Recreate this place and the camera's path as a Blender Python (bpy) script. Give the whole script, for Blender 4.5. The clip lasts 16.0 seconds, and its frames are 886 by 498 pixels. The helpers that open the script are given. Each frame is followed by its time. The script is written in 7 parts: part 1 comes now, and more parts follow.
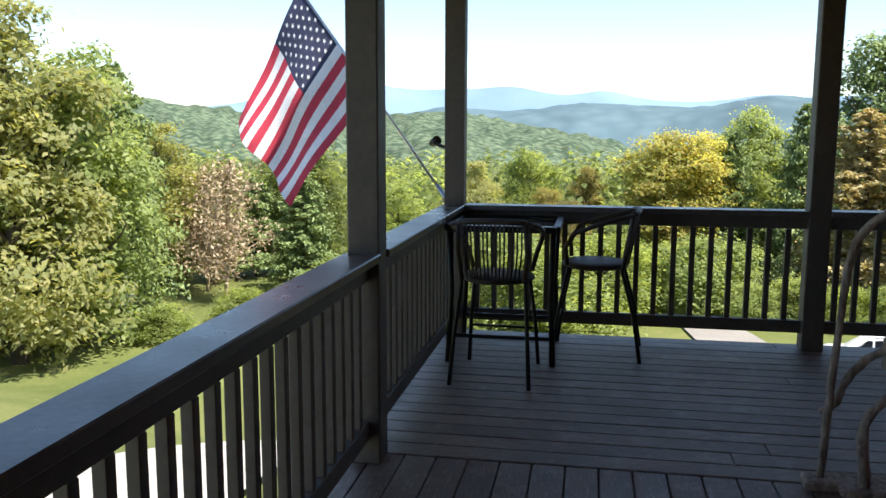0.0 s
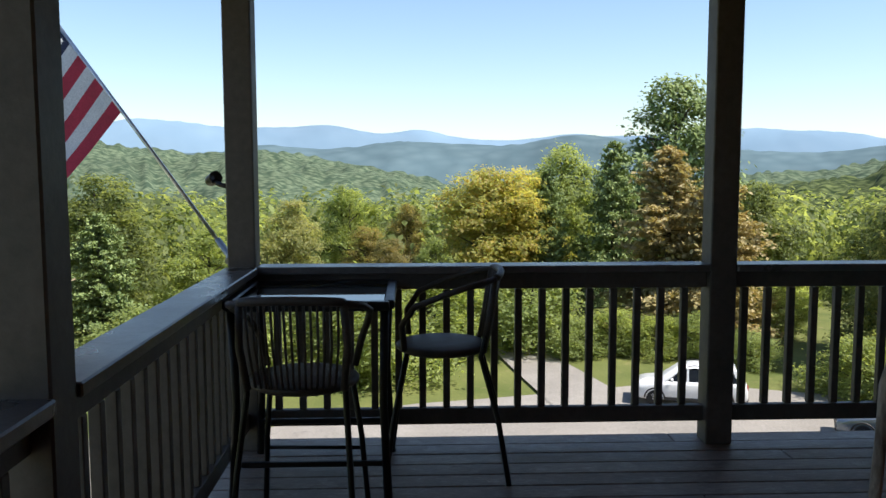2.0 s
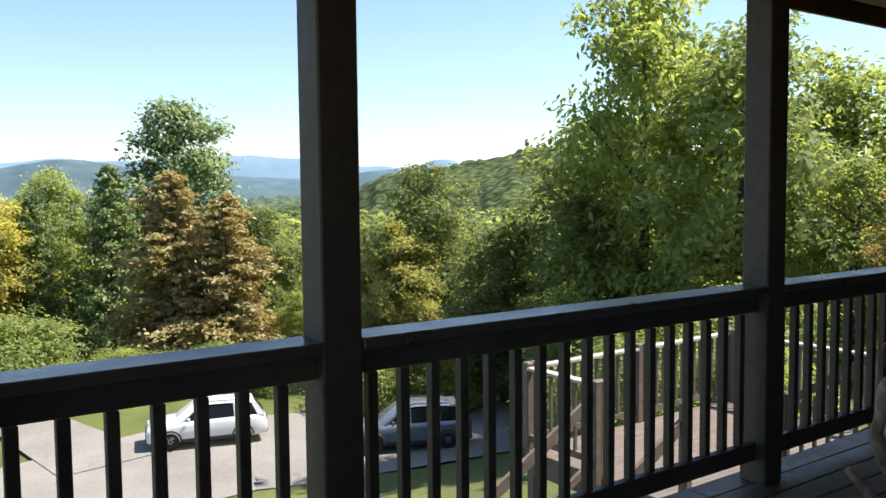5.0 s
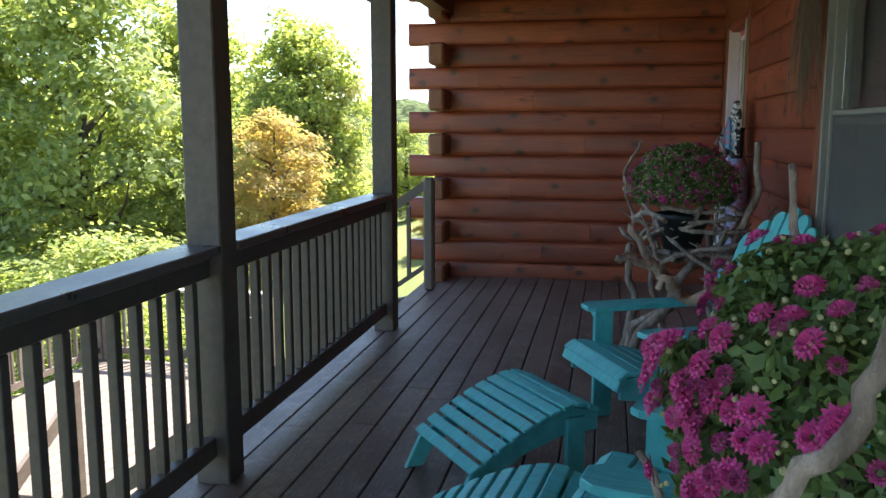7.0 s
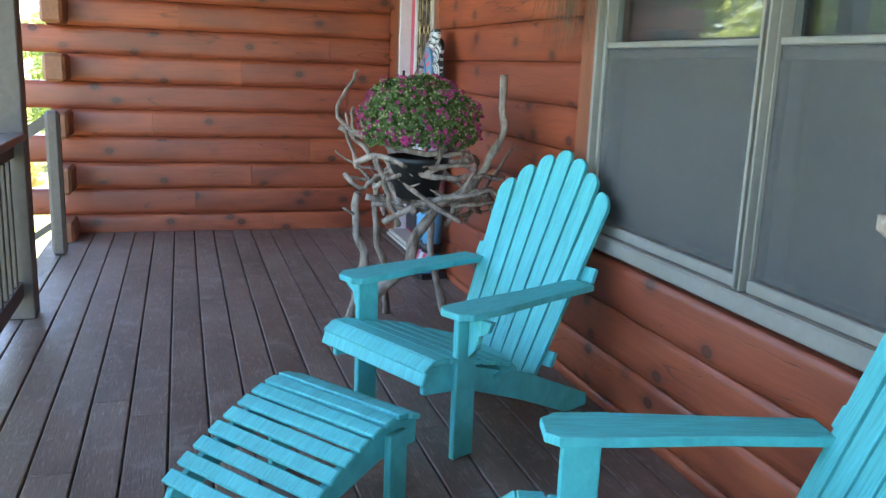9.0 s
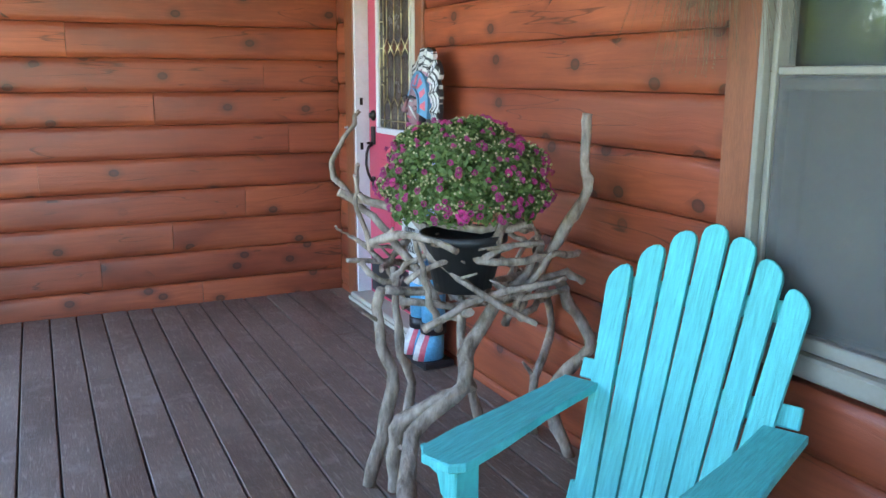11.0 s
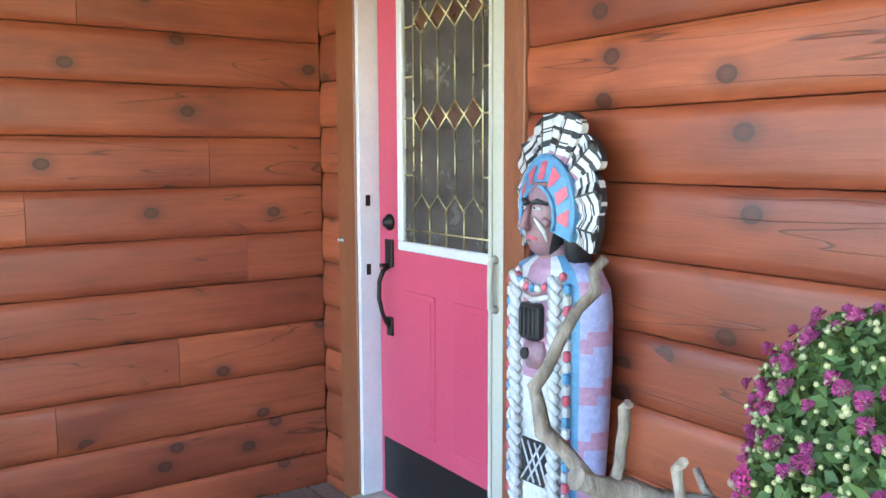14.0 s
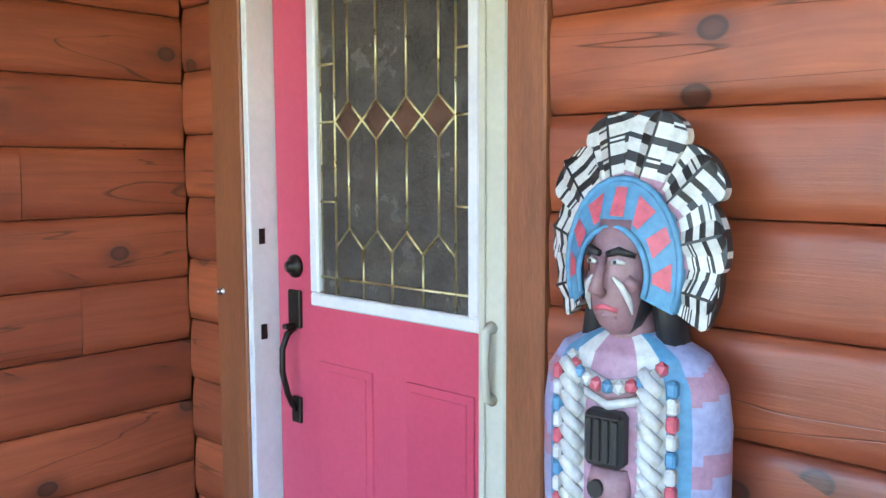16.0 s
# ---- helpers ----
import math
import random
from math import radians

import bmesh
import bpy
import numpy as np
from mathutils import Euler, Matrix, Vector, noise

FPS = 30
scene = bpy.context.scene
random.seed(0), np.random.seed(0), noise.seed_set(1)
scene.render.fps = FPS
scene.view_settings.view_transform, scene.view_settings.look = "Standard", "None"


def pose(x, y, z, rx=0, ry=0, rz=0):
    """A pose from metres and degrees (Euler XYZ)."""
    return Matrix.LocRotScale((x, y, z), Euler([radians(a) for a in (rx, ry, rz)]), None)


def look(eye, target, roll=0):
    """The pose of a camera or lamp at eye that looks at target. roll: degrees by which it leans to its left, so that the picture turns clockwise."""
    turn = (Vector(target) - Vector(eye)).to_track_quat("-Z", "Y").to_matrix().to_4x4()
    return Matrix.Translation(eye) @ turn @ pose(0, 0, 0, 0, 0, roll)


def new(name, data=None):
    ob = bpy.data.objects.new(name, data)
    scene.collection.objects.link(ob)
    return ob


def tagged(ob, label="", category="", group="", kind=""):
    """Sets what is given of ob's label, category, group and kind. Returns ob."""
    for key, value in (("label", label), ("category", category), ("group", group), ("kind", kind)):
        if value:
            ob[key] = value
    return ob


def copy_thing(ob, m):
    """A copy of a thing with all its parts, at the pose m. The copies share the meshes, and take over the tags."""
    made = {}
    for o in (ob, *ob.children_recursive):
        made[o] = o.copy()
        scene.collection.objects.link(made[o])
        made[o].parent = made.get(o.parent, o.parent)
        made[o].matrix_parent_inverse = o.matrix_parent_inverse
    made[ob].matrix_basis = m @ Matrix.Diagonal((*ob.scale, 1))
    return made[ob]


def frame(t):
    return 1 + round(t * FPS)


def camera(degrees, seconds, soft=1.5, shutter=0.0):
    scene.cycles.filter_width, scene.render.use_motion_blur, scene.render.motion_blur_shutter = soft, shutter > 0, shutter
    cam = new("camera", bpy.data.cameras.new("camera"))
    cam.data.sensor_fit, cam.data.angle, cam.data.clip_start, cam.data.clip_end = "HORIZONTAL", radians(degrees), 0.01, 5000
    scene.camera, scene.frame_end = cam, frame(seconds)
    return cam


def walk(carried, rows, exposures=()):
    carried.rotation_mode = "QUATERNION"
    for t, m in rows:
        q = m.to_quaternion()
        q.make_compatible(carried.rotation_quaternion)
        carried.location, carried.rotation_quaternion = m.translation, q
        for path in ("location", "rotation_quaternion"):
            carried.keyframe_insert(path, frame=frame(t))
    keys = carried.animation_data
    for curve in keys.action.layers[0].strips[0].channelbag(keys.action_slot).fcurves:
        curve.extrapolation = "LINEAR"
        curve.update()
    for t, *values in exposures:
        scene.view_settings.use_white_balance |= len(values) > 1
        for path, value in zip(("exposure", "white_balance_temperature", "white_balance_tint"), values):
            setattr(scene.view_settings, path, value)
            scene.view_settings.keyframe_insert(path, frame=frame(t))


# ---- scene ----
cam = camera(55.7, 16.0)
PATH = [
    (0, (0.964, -5.955, 1.484), (0.619, -4.006, 1.202), 0.2),
    (0.5, (0.954, -5.538, 1.488), (0.746, -3.565, 1.232), 0.2),
    (1, (0.907, -5.104, 1.463), (0.823, -3.118, 1.242), 0.1),
    (1.5, (0.874, -4.69, 1.458), (0.88, -2.7, 1.256), -0.0),
    (2, (0.852, -4.303, 1.453), (0.929, -2.313, 1.26), -0.1),
    (2.5, (0.869, -3.899, 1.437), (1.007, -1.912, 1.256), -0.2),
    (3, (0.881, -3.509, 1.401), (1.107, -1.528, 1.241), -0.4),
    (3.2, (0.944, -3.366, 1.404), (1.193, -1.389, 1.24), -0.5),
    (5.3, (1.276, -2.251, 1.421), (2.597, -0.758, 1.252), -0.1),
    (5.5, (1.332, -2.184, 1.468), (2.752, -0.79, 1.264), 0.4),
    (6, (1.5, -1.967, 1.442), (3.16, -0.871, 1.234), -0.4),
    (6.5, (1.63, -1.714, 1.41), (3.475, -0.979, 1.171), -0.7),
    (7, (1.808, -1.493, 1.394), (3.75, -1.111, 1.107), 0.0),
    (7.5, (2.054, -1.248, 1.358), (4.025, -1.196, 1.024), 0.5),
    (8, (2.297, -1.034, 1.33), (4.247, -1.269, 0.954), 0.9),
    (8.2, (2.349, -0.981, 1.336), (4.283, -1.31, 0.946), 1.3),
    (10.3, (3.643, -0.688, 1.391), (5.44, -1.447, 0.95), 0.9),
    (10.5, (3.781, -0.682, 1.412), (5.571, -1.459, 0.974), 0.5),
    (11, (4.135, -0.616, 1.439), (5.9, -1.466, 1.036), 0.2),
    (11.5, (4.488, -0.581, 1.45), (6.232, -1.495, 1.098), 0.4),
    (12, (4.897, -0.637, 1.445), (6.629, -1.591, 1.141), 0.2),
    (12.5, (5.266, -0.662, 1.449), (6.978, -1.661, 1.177), -0.0),
    (13, (5.605, -0.682, 1.457), (7.296, -1.72, 1.208), -0.4),
    (13.5, (5.919, -0.763, 1.457), (7.596, -1.828, 1.226), -0.3),
    (14, (6.22, -0.826, 1.462), (7.865, -1.941, 1.241), -0.2),
    (14.5, (6.526, -0.888, 1.47), (8.118, -2.079, 1.253), -0.2),
    (15, (6.78, -0.953, 1.482), (8.305, -2.229, 1.264), -0.4),
    (15.5, (6.989, -1.027, 1.484), (8.441, -2.385, 1.273), -0.3),
    (16, (7.165, -1.049, 1.482), (8.514, -2.513, 1.287), -0.2),
]
EXPOSURE = [(0, 1.25), (1.0, 1.0), (1.5, 0.85), (3.0, 0.65), (5.3, 0.95), (6.0, 0.95), (6.5, 1.25), (7.0, 2.35), (7.5, 3.3), (8.2, 3.95), (10.3, 4.1), (12.5, 4.6), (14.0, 4.65), (16.0, 4.42)]
walk(cam, [(t, look(eye, target, roll)) for t, eye, target, roll in PATH], EXPOSURE)

# ---- light ----
world = bpy.data.worlds.new("sky")
scene.world = world
world.use_nodes = True
wn = world.node_tree.nodes
sky = wn.new("ShaderNodeTexSky")
sky.sky_type = "NISHITA"
sky.sun_disc = False
SUN_ELEV, SUN_AZ = radians(58), radians(112)   # azimuth clockwise from +Y
sky.sun_elevation, sky.sun_rotation = SUN_ELEV, SUN_AZ
sky.air_density, sky.dust_density, sky.ozone_density, sky.altitude = 1.0, 0.6, 2.6, 300
wn["Background"].inputs["Strength"].default_value = 0.118
world.node_tree.links.new(sky.outputs[0], wn["Background"].inputs[0])
sun = new("sun", bpy.data.lights.new("sun", "SUN"))
sun.data.energy, sun.data.angle, sun.data.color = 5.0, radians(0.6), (1.0, 0.95, 0.86)
sd = Vector((math.sin(SUN_AZ) * math.cos(SUN_ELEV), math.cos(SUN_AZ) * math.cos(SUN_ELEV), math.sin(SUN_ELEV)))
sun.matrix_world = look(sd * 60, (0, 0, 0))


# ---- mesh helpers ----
def mesh_of(name, bm, material=None):
    me = bpy.data.meshes.new(name)
    bm.to_mesh(me)
    bm.free()
    if material is not None:
        for m in (material if isinstance(material, (list, tuple)) else [material]):
            me.materials.append(m)
    return me


def part(name, bm, material, parent=None, label="", m=None):
    ob = new(name, mesh_of(name, bm, material) if isinstance(bm, bmesh.types.BMesh) else bm)
    if m is not None:
        ob.matrix_basis = m
    if parent is not None:
        ob.parent = parent
    if label:
        ob["label"] = label
    return ob


def thing(name, label, category, m=None, group="", kind=""):
    ob = new(name)
    ob.empty_display_size = 0.1
    if m is not None:
        ob.matrix_basis = m
    return tagged(ob, label, category, group, kind)


def cbox(bm, lo, hi, c=0.004, m=None, mi=0):
    """A box with chamfered edges from lo to hi."""
    lo, hi = Vector(lo), Vector(hi)
    cen, h = (lo + hi) / 2, (hi - lo) / 2
    c = min(c, 0.45 * min(h))
    vs = {}
    for sx in (-1, 1):
        for sy in (-1, 1):
            for sz in (-1, 1):
                for ax in range(3):
                    p = Vector((sx * (h.x - c), sy * (h.y - c), sz * (h.z - c)))
                    p[ax] = (sx, sy, sz)[ax] * h[ax]
                    p += cen
                    vs[(sx, sy, sz, ax)] = bm.verts.new(m @ p if m is not None else p)

    def f(ids):
        fc = bm.faces.new([vs[i] for i in ids])
        fc.material_index = mi
        return fc
    made = []
    for ax in range(3):
        a, b = (ax + 1) % 3, (ax + 2) % 3
        for s in (-1, 1):
            q = []
            for sa, sb in ((-1, -1), (1, -1), (1, 1), (-1, 1)):
                k = [0, 0, 0]
                k[ax], k[a], k[b] = s, sa, sb
                q.append((*k, ax))
            made.append(f(q if s > 0 else q[::-1]))
    for ax in range(3):
        a, b = (ax + 1) % 3, (ax + 2) % 3
        for sa in (-1, 1):
            for sb in (-1, 1):
                k0, k1 = [0, 0, 0], [0, 0, 0]
                k0[ax], k0[a], k0[b] = -1, sa, sb
                k1[ax], k1[a], k1[b] = 1, sa, sb
                q = [(*k0, a), (*k1, a), (*k1, b), (*k0, b)]
                made.append(f(q if sa * sb < 0 else q[::-1]))
    for sx in (-1, 1):
        for sy in (-1, 1):
            for sz in (-1, 1):
                q = [(sx, sy, sz, 0), (sx, sy, sz, 1), (sx, sy, sz, 2)]
                made.append(f(q if sx * sy * sz > 0 else q[::-1]))
    return bm


def box(lo, hi, c=0.004, m=None):
    return cbox(bmesh.new(), lo, hi, c, m)


def tube(bm, pts, radii, sides=7, cap=True, jitter=0.0, mi=0, rnd=random):
    """A round bar along pts with a radius at each point."""
    pts = [Vector(p) for p in pts]
    rings = []
    ref = Vector((0, 0, 1))
    for i, p in enumerate(pts):
        d = (pts[min(i + 1, len(pts) - 1)] - pts[max(i - 1, 0)]).normalized()
        if i == 0:
            if abs(d.dot(ref)) > 0.9:
                ref = Vector((1, 0, 0))
            u = d.cross(ref).normalized()
        else:
            u = (u - d * u.dot(d)).normalized()
        v = d.cross(u)
        r = radii[i] if isinstance(radii, (list, tuple)) else radii
        ring = []
        for k in range(sides):
            a = 2 * math.pi * k / sides
            rr = r * (1 + (rnd.uniform(-jitter, jitter) if jitter else 0))
            ring.append(bm.verts.new(p + u * math.cos(a) * rr + v * math.sin(a) * rr))
        rings.append(ring)
    for a, b in zip(rings, rings[1:]):
        for k in range(sides):
            fc = bm.faces.new((a[k], a[(k + 1) % sides], b[(k + 1) % sides], b[k]))
            fc.smooth = True
            fc.material_index = mi
    if cap:
        bm.faces.new(rings[0][::-1]).material_index = mi
        bm.faces.new(rings[-1]).material_index = mi
    return bm


def lathe(bm, profile, sides=20, centre=(0, 0, 0), mi=0, smooth=True, sx=1.0, sy=1.0):
    """A turned shape from (radius, height) pairs."""
    c = Vector(centre)
    rings = []
    for r, z in profile:
        rings.append([bm.verts.new(c + Vector((r * sx * math.cos(2 * math.pi * k / sides), r * sy * math.sin(2 * math.pi * k / sides), z))) for k in range(sides)])
    for a, b in zip(rings, rings[1:]):
        for k in range(sides):
            fc = bm.faces.new((a[k], a[(k + 1) % sides], b[(k + 1) % sides], b[k]))
            fc.smooth, fc.material_index = smooth, mi
    if profile[0][0] > 1e-4:
        bm.faces.new(rings[0][::-1]).material_index = mi
    if profile[-1][0] > 1e-4:
        bm.faces.new(rings[-1]).material_index = mi
    return bm


def soup(name, verts, faces, material, parent=None):
    """A mesh from numpy arrays of corners and quads."""
    me = bpy.data.meshes.new(name)
    nf, k = faces.shape
    me.vertices.add(len(verts))
    me.vertices.foreach_set("co", np.ascontiguousarray(verts, dtype=np.float32).ravel())
    me.loops.add(nf * k)
    me.loops.foreach_set("vertex_index", np.ascontiguousarray(faces, dtype=np.int32).ravel())
    me.polygons.add(nf)
    me.polygons.foreach_set("loop_start", np.arange(0, nf * k, k, dtype=np.int32))
    me.update(calc_edges=True)
    me.validate()
    me.materials.append(material)
    ob = new(name, me)
    if parent is not None:
        ob.parent = parent
    return ob


# ---- materials ----
def nodes_of(name):
    m = bpy.data.materials.new(name)
    m.use_nodes = True
    nt = m.node_tree
    return m, nt, nt.nodes["Principled BSDF"]


def nd(nt, kind, **sets):
    n = nt.nodes.new("ShaderNode" + kind)
    for k, v in sets.items():
        if k in n.inputs:
            n.inputs[k].default_value = v
    return n


def ramp(nt, fac, stops):
    n = nt.nodes.new("ShaderNodeValToRGB")
    els = n.color_ramp.elements
    while len(els) < len(stops):
        els.new(0.5)
    for e, (p, c) in zip(els, stops):
        e.position, e.color = p, (*c, 1) if len(c) == 3 else c
    nt.links.new(fac, n.inputs[0])
    return n.outputs[0]


def grey(v):
    return (v, v, v)


def mixc(nt, fac, a, b, mode="MIX"):
    n = nt.nodes.new("ShaderNodeMix")
    n.data_type, n.blend_type = "RGBA", mode
    for sock, val in ((n.inputs[0], fac), (n.inputs[6], a), (n.inputs[7], b)):
        if isinstance(val, (int, float)):
            sock.default_value = val
        elif isinstance(val, tuple):
            sock.default_value = (*val, 1)
        else:
            nt.links.new(val, sock)
    return n.outputs[2]


def coords(nt, scale=(1, 1, 1), shift=0.0):
    """Object coordinates, stretched, moved by each object's own random number."""
    tc = nt.nodes.new("ShaderNodeTexCoord")
    mp = nt.nodes.new("ShaderNodeMapping")
    mp.inputs["Scale"].default_value = scale
    nt.links.new(tc.outputs["Object"], mp.inputs[0])
    if shift:
        oi = nt.nodes.new("ShaderNodeObjectInfo")
        mu = nt.nodes.new("ShaderNodeMath")
        mu.operation = "MULTIPLY"
        mu.inputs[1].default_value = shift
        nt.links.new(oi.outputs["Random"], mu.inputs[0])
        nt.links.new(mu.outputs[0], mp.inputs["Location"])
    return mp.outputs[0]


def noise_tex(nt, vec, scale, detail=4.0, rough=0.55, dist=0.0):
    n = nt.nodes.new("ShaderNodeTexNoise")
    n.inputs["Scale"].default_value, n.inputs["Detail"].default_value = scale, detail
    n.inputs["Roughness"].default_value, n.inputs["Distortion"].default_value = rough, dist
    nt.links.new(vec, n.inputs["Vector"])
    return n.outputs["Fac"]


def bump(nt, bsdf, height, strength=0.3, distance=0.01):
    b = nt.nodes.new("ShaderNodeBump")
    b.inputs["Strength"].default_value, b.inputs["Distance"].default_value = strength, distance
    nt.links.new(height, b.inputs["Height"])
    nt.links.new(b.outputs[0], bsdf.inputs["Normal"])


def surf(name, dark, light, big=2.0, fine=40.0, stretch=(1, 1, 1), rough=(0.5, 0.7), relief=0.15, metal=0.0, shift=17.0, wear=None, spec=0.5, mottle=1.0, bare=0.60):
    """A surface whose colour and gloss vary at two scales; wear is a colour showing through in patches."""
    m, nt, b = nodes_of(name)
    v = coords(nt, stretch, shift)
    n1, n2 = noise_tex(nt, v, big, 5), noise_tex(nt, v, fine, 6, 0.65)
    base = mixc(nt, ramp(nt, n1, [(0.3, grey(0.0)), (0.7, grey(1.0))]), dark, light)
    fine_c = ramp(nt, n2, [(0.3, grey(1 - 0.28 * mottle)), (0.7, grey(1 + 0.18 * mottle))])
    col = mixc(nt, 0.8, base, fine_c, "MULTIPLY")
    if wear:
        n3 = noise_tex(nt, v, big * 5, 8, 0.7, 0.4)
        col = mixc(nt, ramp(nt, n3, [(bare, grey(0.0)), (bare + 0.12, grey(0.8))]), col, wear)
    nt.links.new(col, b.inputs["Base Color"])
    nt.links.new(ramp(nt, n1, [(0.3, grey(rough[0])), (0.7, grey(rough[1]))]), b.inputs["Roughness"])
    b.inputs["Metallic"].default_value = metal
    b.inputs["Specular IOR Level"].default_value = spec
    if relief:
        bump(nt, b, n2, relief, 0.01)
    return m


def log_wood():
    """Stained pine: grain along x, knots and checks."""
    m, nt, b = nodes_of("stained_log")
    v = coords(nt, (1, 1, 1), 31.0)
    # knots
    sc = nt.nodes.new("ShaderNodeVectorMath")
    sc.operation = "MULTIPLY"
    sc.inputs[1].default_value = (2.3, 0.0, 6.0)
    nt.links.new(v, sc.inputs[0])
    vo = nt.nodes.new("ShaderNodeTexVoronoi")
    vo.inputs["Scale"].default_value = 1.0
    nt.links.new(sc.outputs[0], vo.inputs["Vector"])
    df = nt.nodes.new("ShaderNodeVectorMath")
    df.operation = "SUBTRACT"
    nt.links.new(sc.outputs[0], df.inputs[0])
    nt.links.new(vo.outputs["Position"], df.inputs[1])
    un = nt.nodes.new("ShaderNodeVectorMath")
    un.operation = "MULTIPLY"
    un.inputs[1].default_value = (1 / 2.3 / 1.35, 0.0, 1 / 6.0)
    nt.links.new(df.outputs[0], un.inputs[0])
    ln = nt.nodes.new("ShaderNodeVectorMath")
    ln.operation = "LENGTH"
    nt.links.new(un.outputs[0], ln.inputs[0])
    sep = nt.nodes.new("ShaderNodeSeparateColor")
    nt.links.new(vo.outputs["Color"], sep.inputs[0])
    near = ramp(nt, ln.outputs["Value"], [(0.0, grey(0.70)), (0.014, grey(0.78)), (0.019, grey(0.98)), (0.023, grey(0.36)), (0.055, grey(0.0))])
    pick = ramp(nt, sep.outputs[0], [(0.34, grey(0.0)), (0.46, grey(1.0))])
    knot = nt.nodes.new("ShaderNodeMath")
    knot.operation = "MULTIPLY"
    nt.links.new(near, knot.inputs[0])
    nt.links.new(pick, knot.inputs[1])
    # grain bends round the knots
    halo = ramp(nt, ln.outputs["Value"], [(0.0, grey(1.0)), (0.12, grey(0.0))])
    comb = nt.nodes.new("ShaderNodeCombineXYZ")
    hm = nt.nodes.new("ShaderNodeMath")
    hm.operation = "MULTIPLY"
    hm.inputs[1].default_value = 0.016
    nt.links.new(halo, hm.inputs[0])
    nt.links.new(hm.outputs[0], comb.inputs[2])
    ad = nt.nodes.new("ShaderNodeVectorMath")
    ad.operation = "ADD"
    nt.links.new(v, ad.inputs[0])
    nt.links.new(comb.outputs[0], ad.inputs[1])
    st = nt.nodes.new("ShaderNodeVectorMath")
    st.operation = "MULTIPLY"
    st.inputs[1].default_value = (0.7, 24, 24)
    nt.links.new(ad.outputs[0], st.inputs[0])
    grain = noise_tex(nt, st.outputs[0], 2.6, 7, 0.66, 0.05)
    st2 = nt.nodes.new("ShaderNodeVectorMath")
    st2.operation = "MULTIPLY"
    st2.inputs[1].default_value = (1.1, 4.5, 4.5)
    nt.links.new(v, st2.inputs[0])
    patch = noise_tex(nt, st2.outputs[0], 1.4, 4)
    oi = nt.nodes.new("ShaderNodeObjectInfo")
    tone = ramp(nt, oi.outputs["Random"], [(0.0, (0.275, 0.062, 0.027)), (0.5, (0.345, 0.081, 0.032)), (1.0, (0.41, 0.101, 0.040))])
    c1 = mixc(nt, ramp(nt, grain, [(0.32, grey(0.0)), (0.68, grey(1.0))]), mixc(nt, 1.0, tone, (0.80, 0.77, 0.74), "MULTIPLY"), mixc(nt, 1.0, tone, (1.12, 1.12, 1.12), "MULTIPLY"))
    c2 = mixc(nt, ramp(nt, patch, [(0.36, grey(0.8)), (0.60, grey(0.0))]), c1, (0.17, 0.036, 0.018))
    c3 = mixc(nt, knot.outputs[0], c2, (0.035, 0.015, 0.012))
    # thin long checks
    st3 = nt.nodes.new("ShaderNodeVectorMath")
    st3.operation = "MULTIPLY"
    st3.inputs[1].default_value = (0.55, 9.0, 9.0)
    nt.links.new(v, st3.inputs[0])
    ck = noise_tex(nt, st3.outputs[0], 1.0, 2.5, 0.5, 0.6)
    crack = ramp(nt, ck, [(0.0, grey(0.0)), (0.5555, grey(0.0)), (0.560, grey(1.0)), (0.5645, grey(0.0))])
    gate = ramp(nt, noise_tex(nt, v, 0.9, 1.0), [(0.40, grey(0.0)), (0.47, grey(1.0))])
    cm = nt.nodes.new("ShaderNodeMath")
    cm.operation = "MULTIPLY"
    nt.links.new(crack, cm.inputs[0])
    nt.links.new(gate, cm.inputs[1])
    c4 = mixc(nt, cm.outputs[0], c3, (0.03, 0.010, 0.006))
    nt.links.new(c4, b.inputs["Base Color"])
    nt.links.new(ramp(nt, patch, [(0.3, grey(0.32)), (0.7, grey(0.5))]), b.inputs["Roughness"])
    sub = nt.nodes.new("ShaderNodeMath")
    sub.operation = "SUBTRACT"
    nt.links.new(grain, sub.inputs[0])
    nt.links.new(cm.outputs[0], sub.inputs[1])
    bump(nt, b, sub.outputs[0], 0.25, 0.006)
    return m


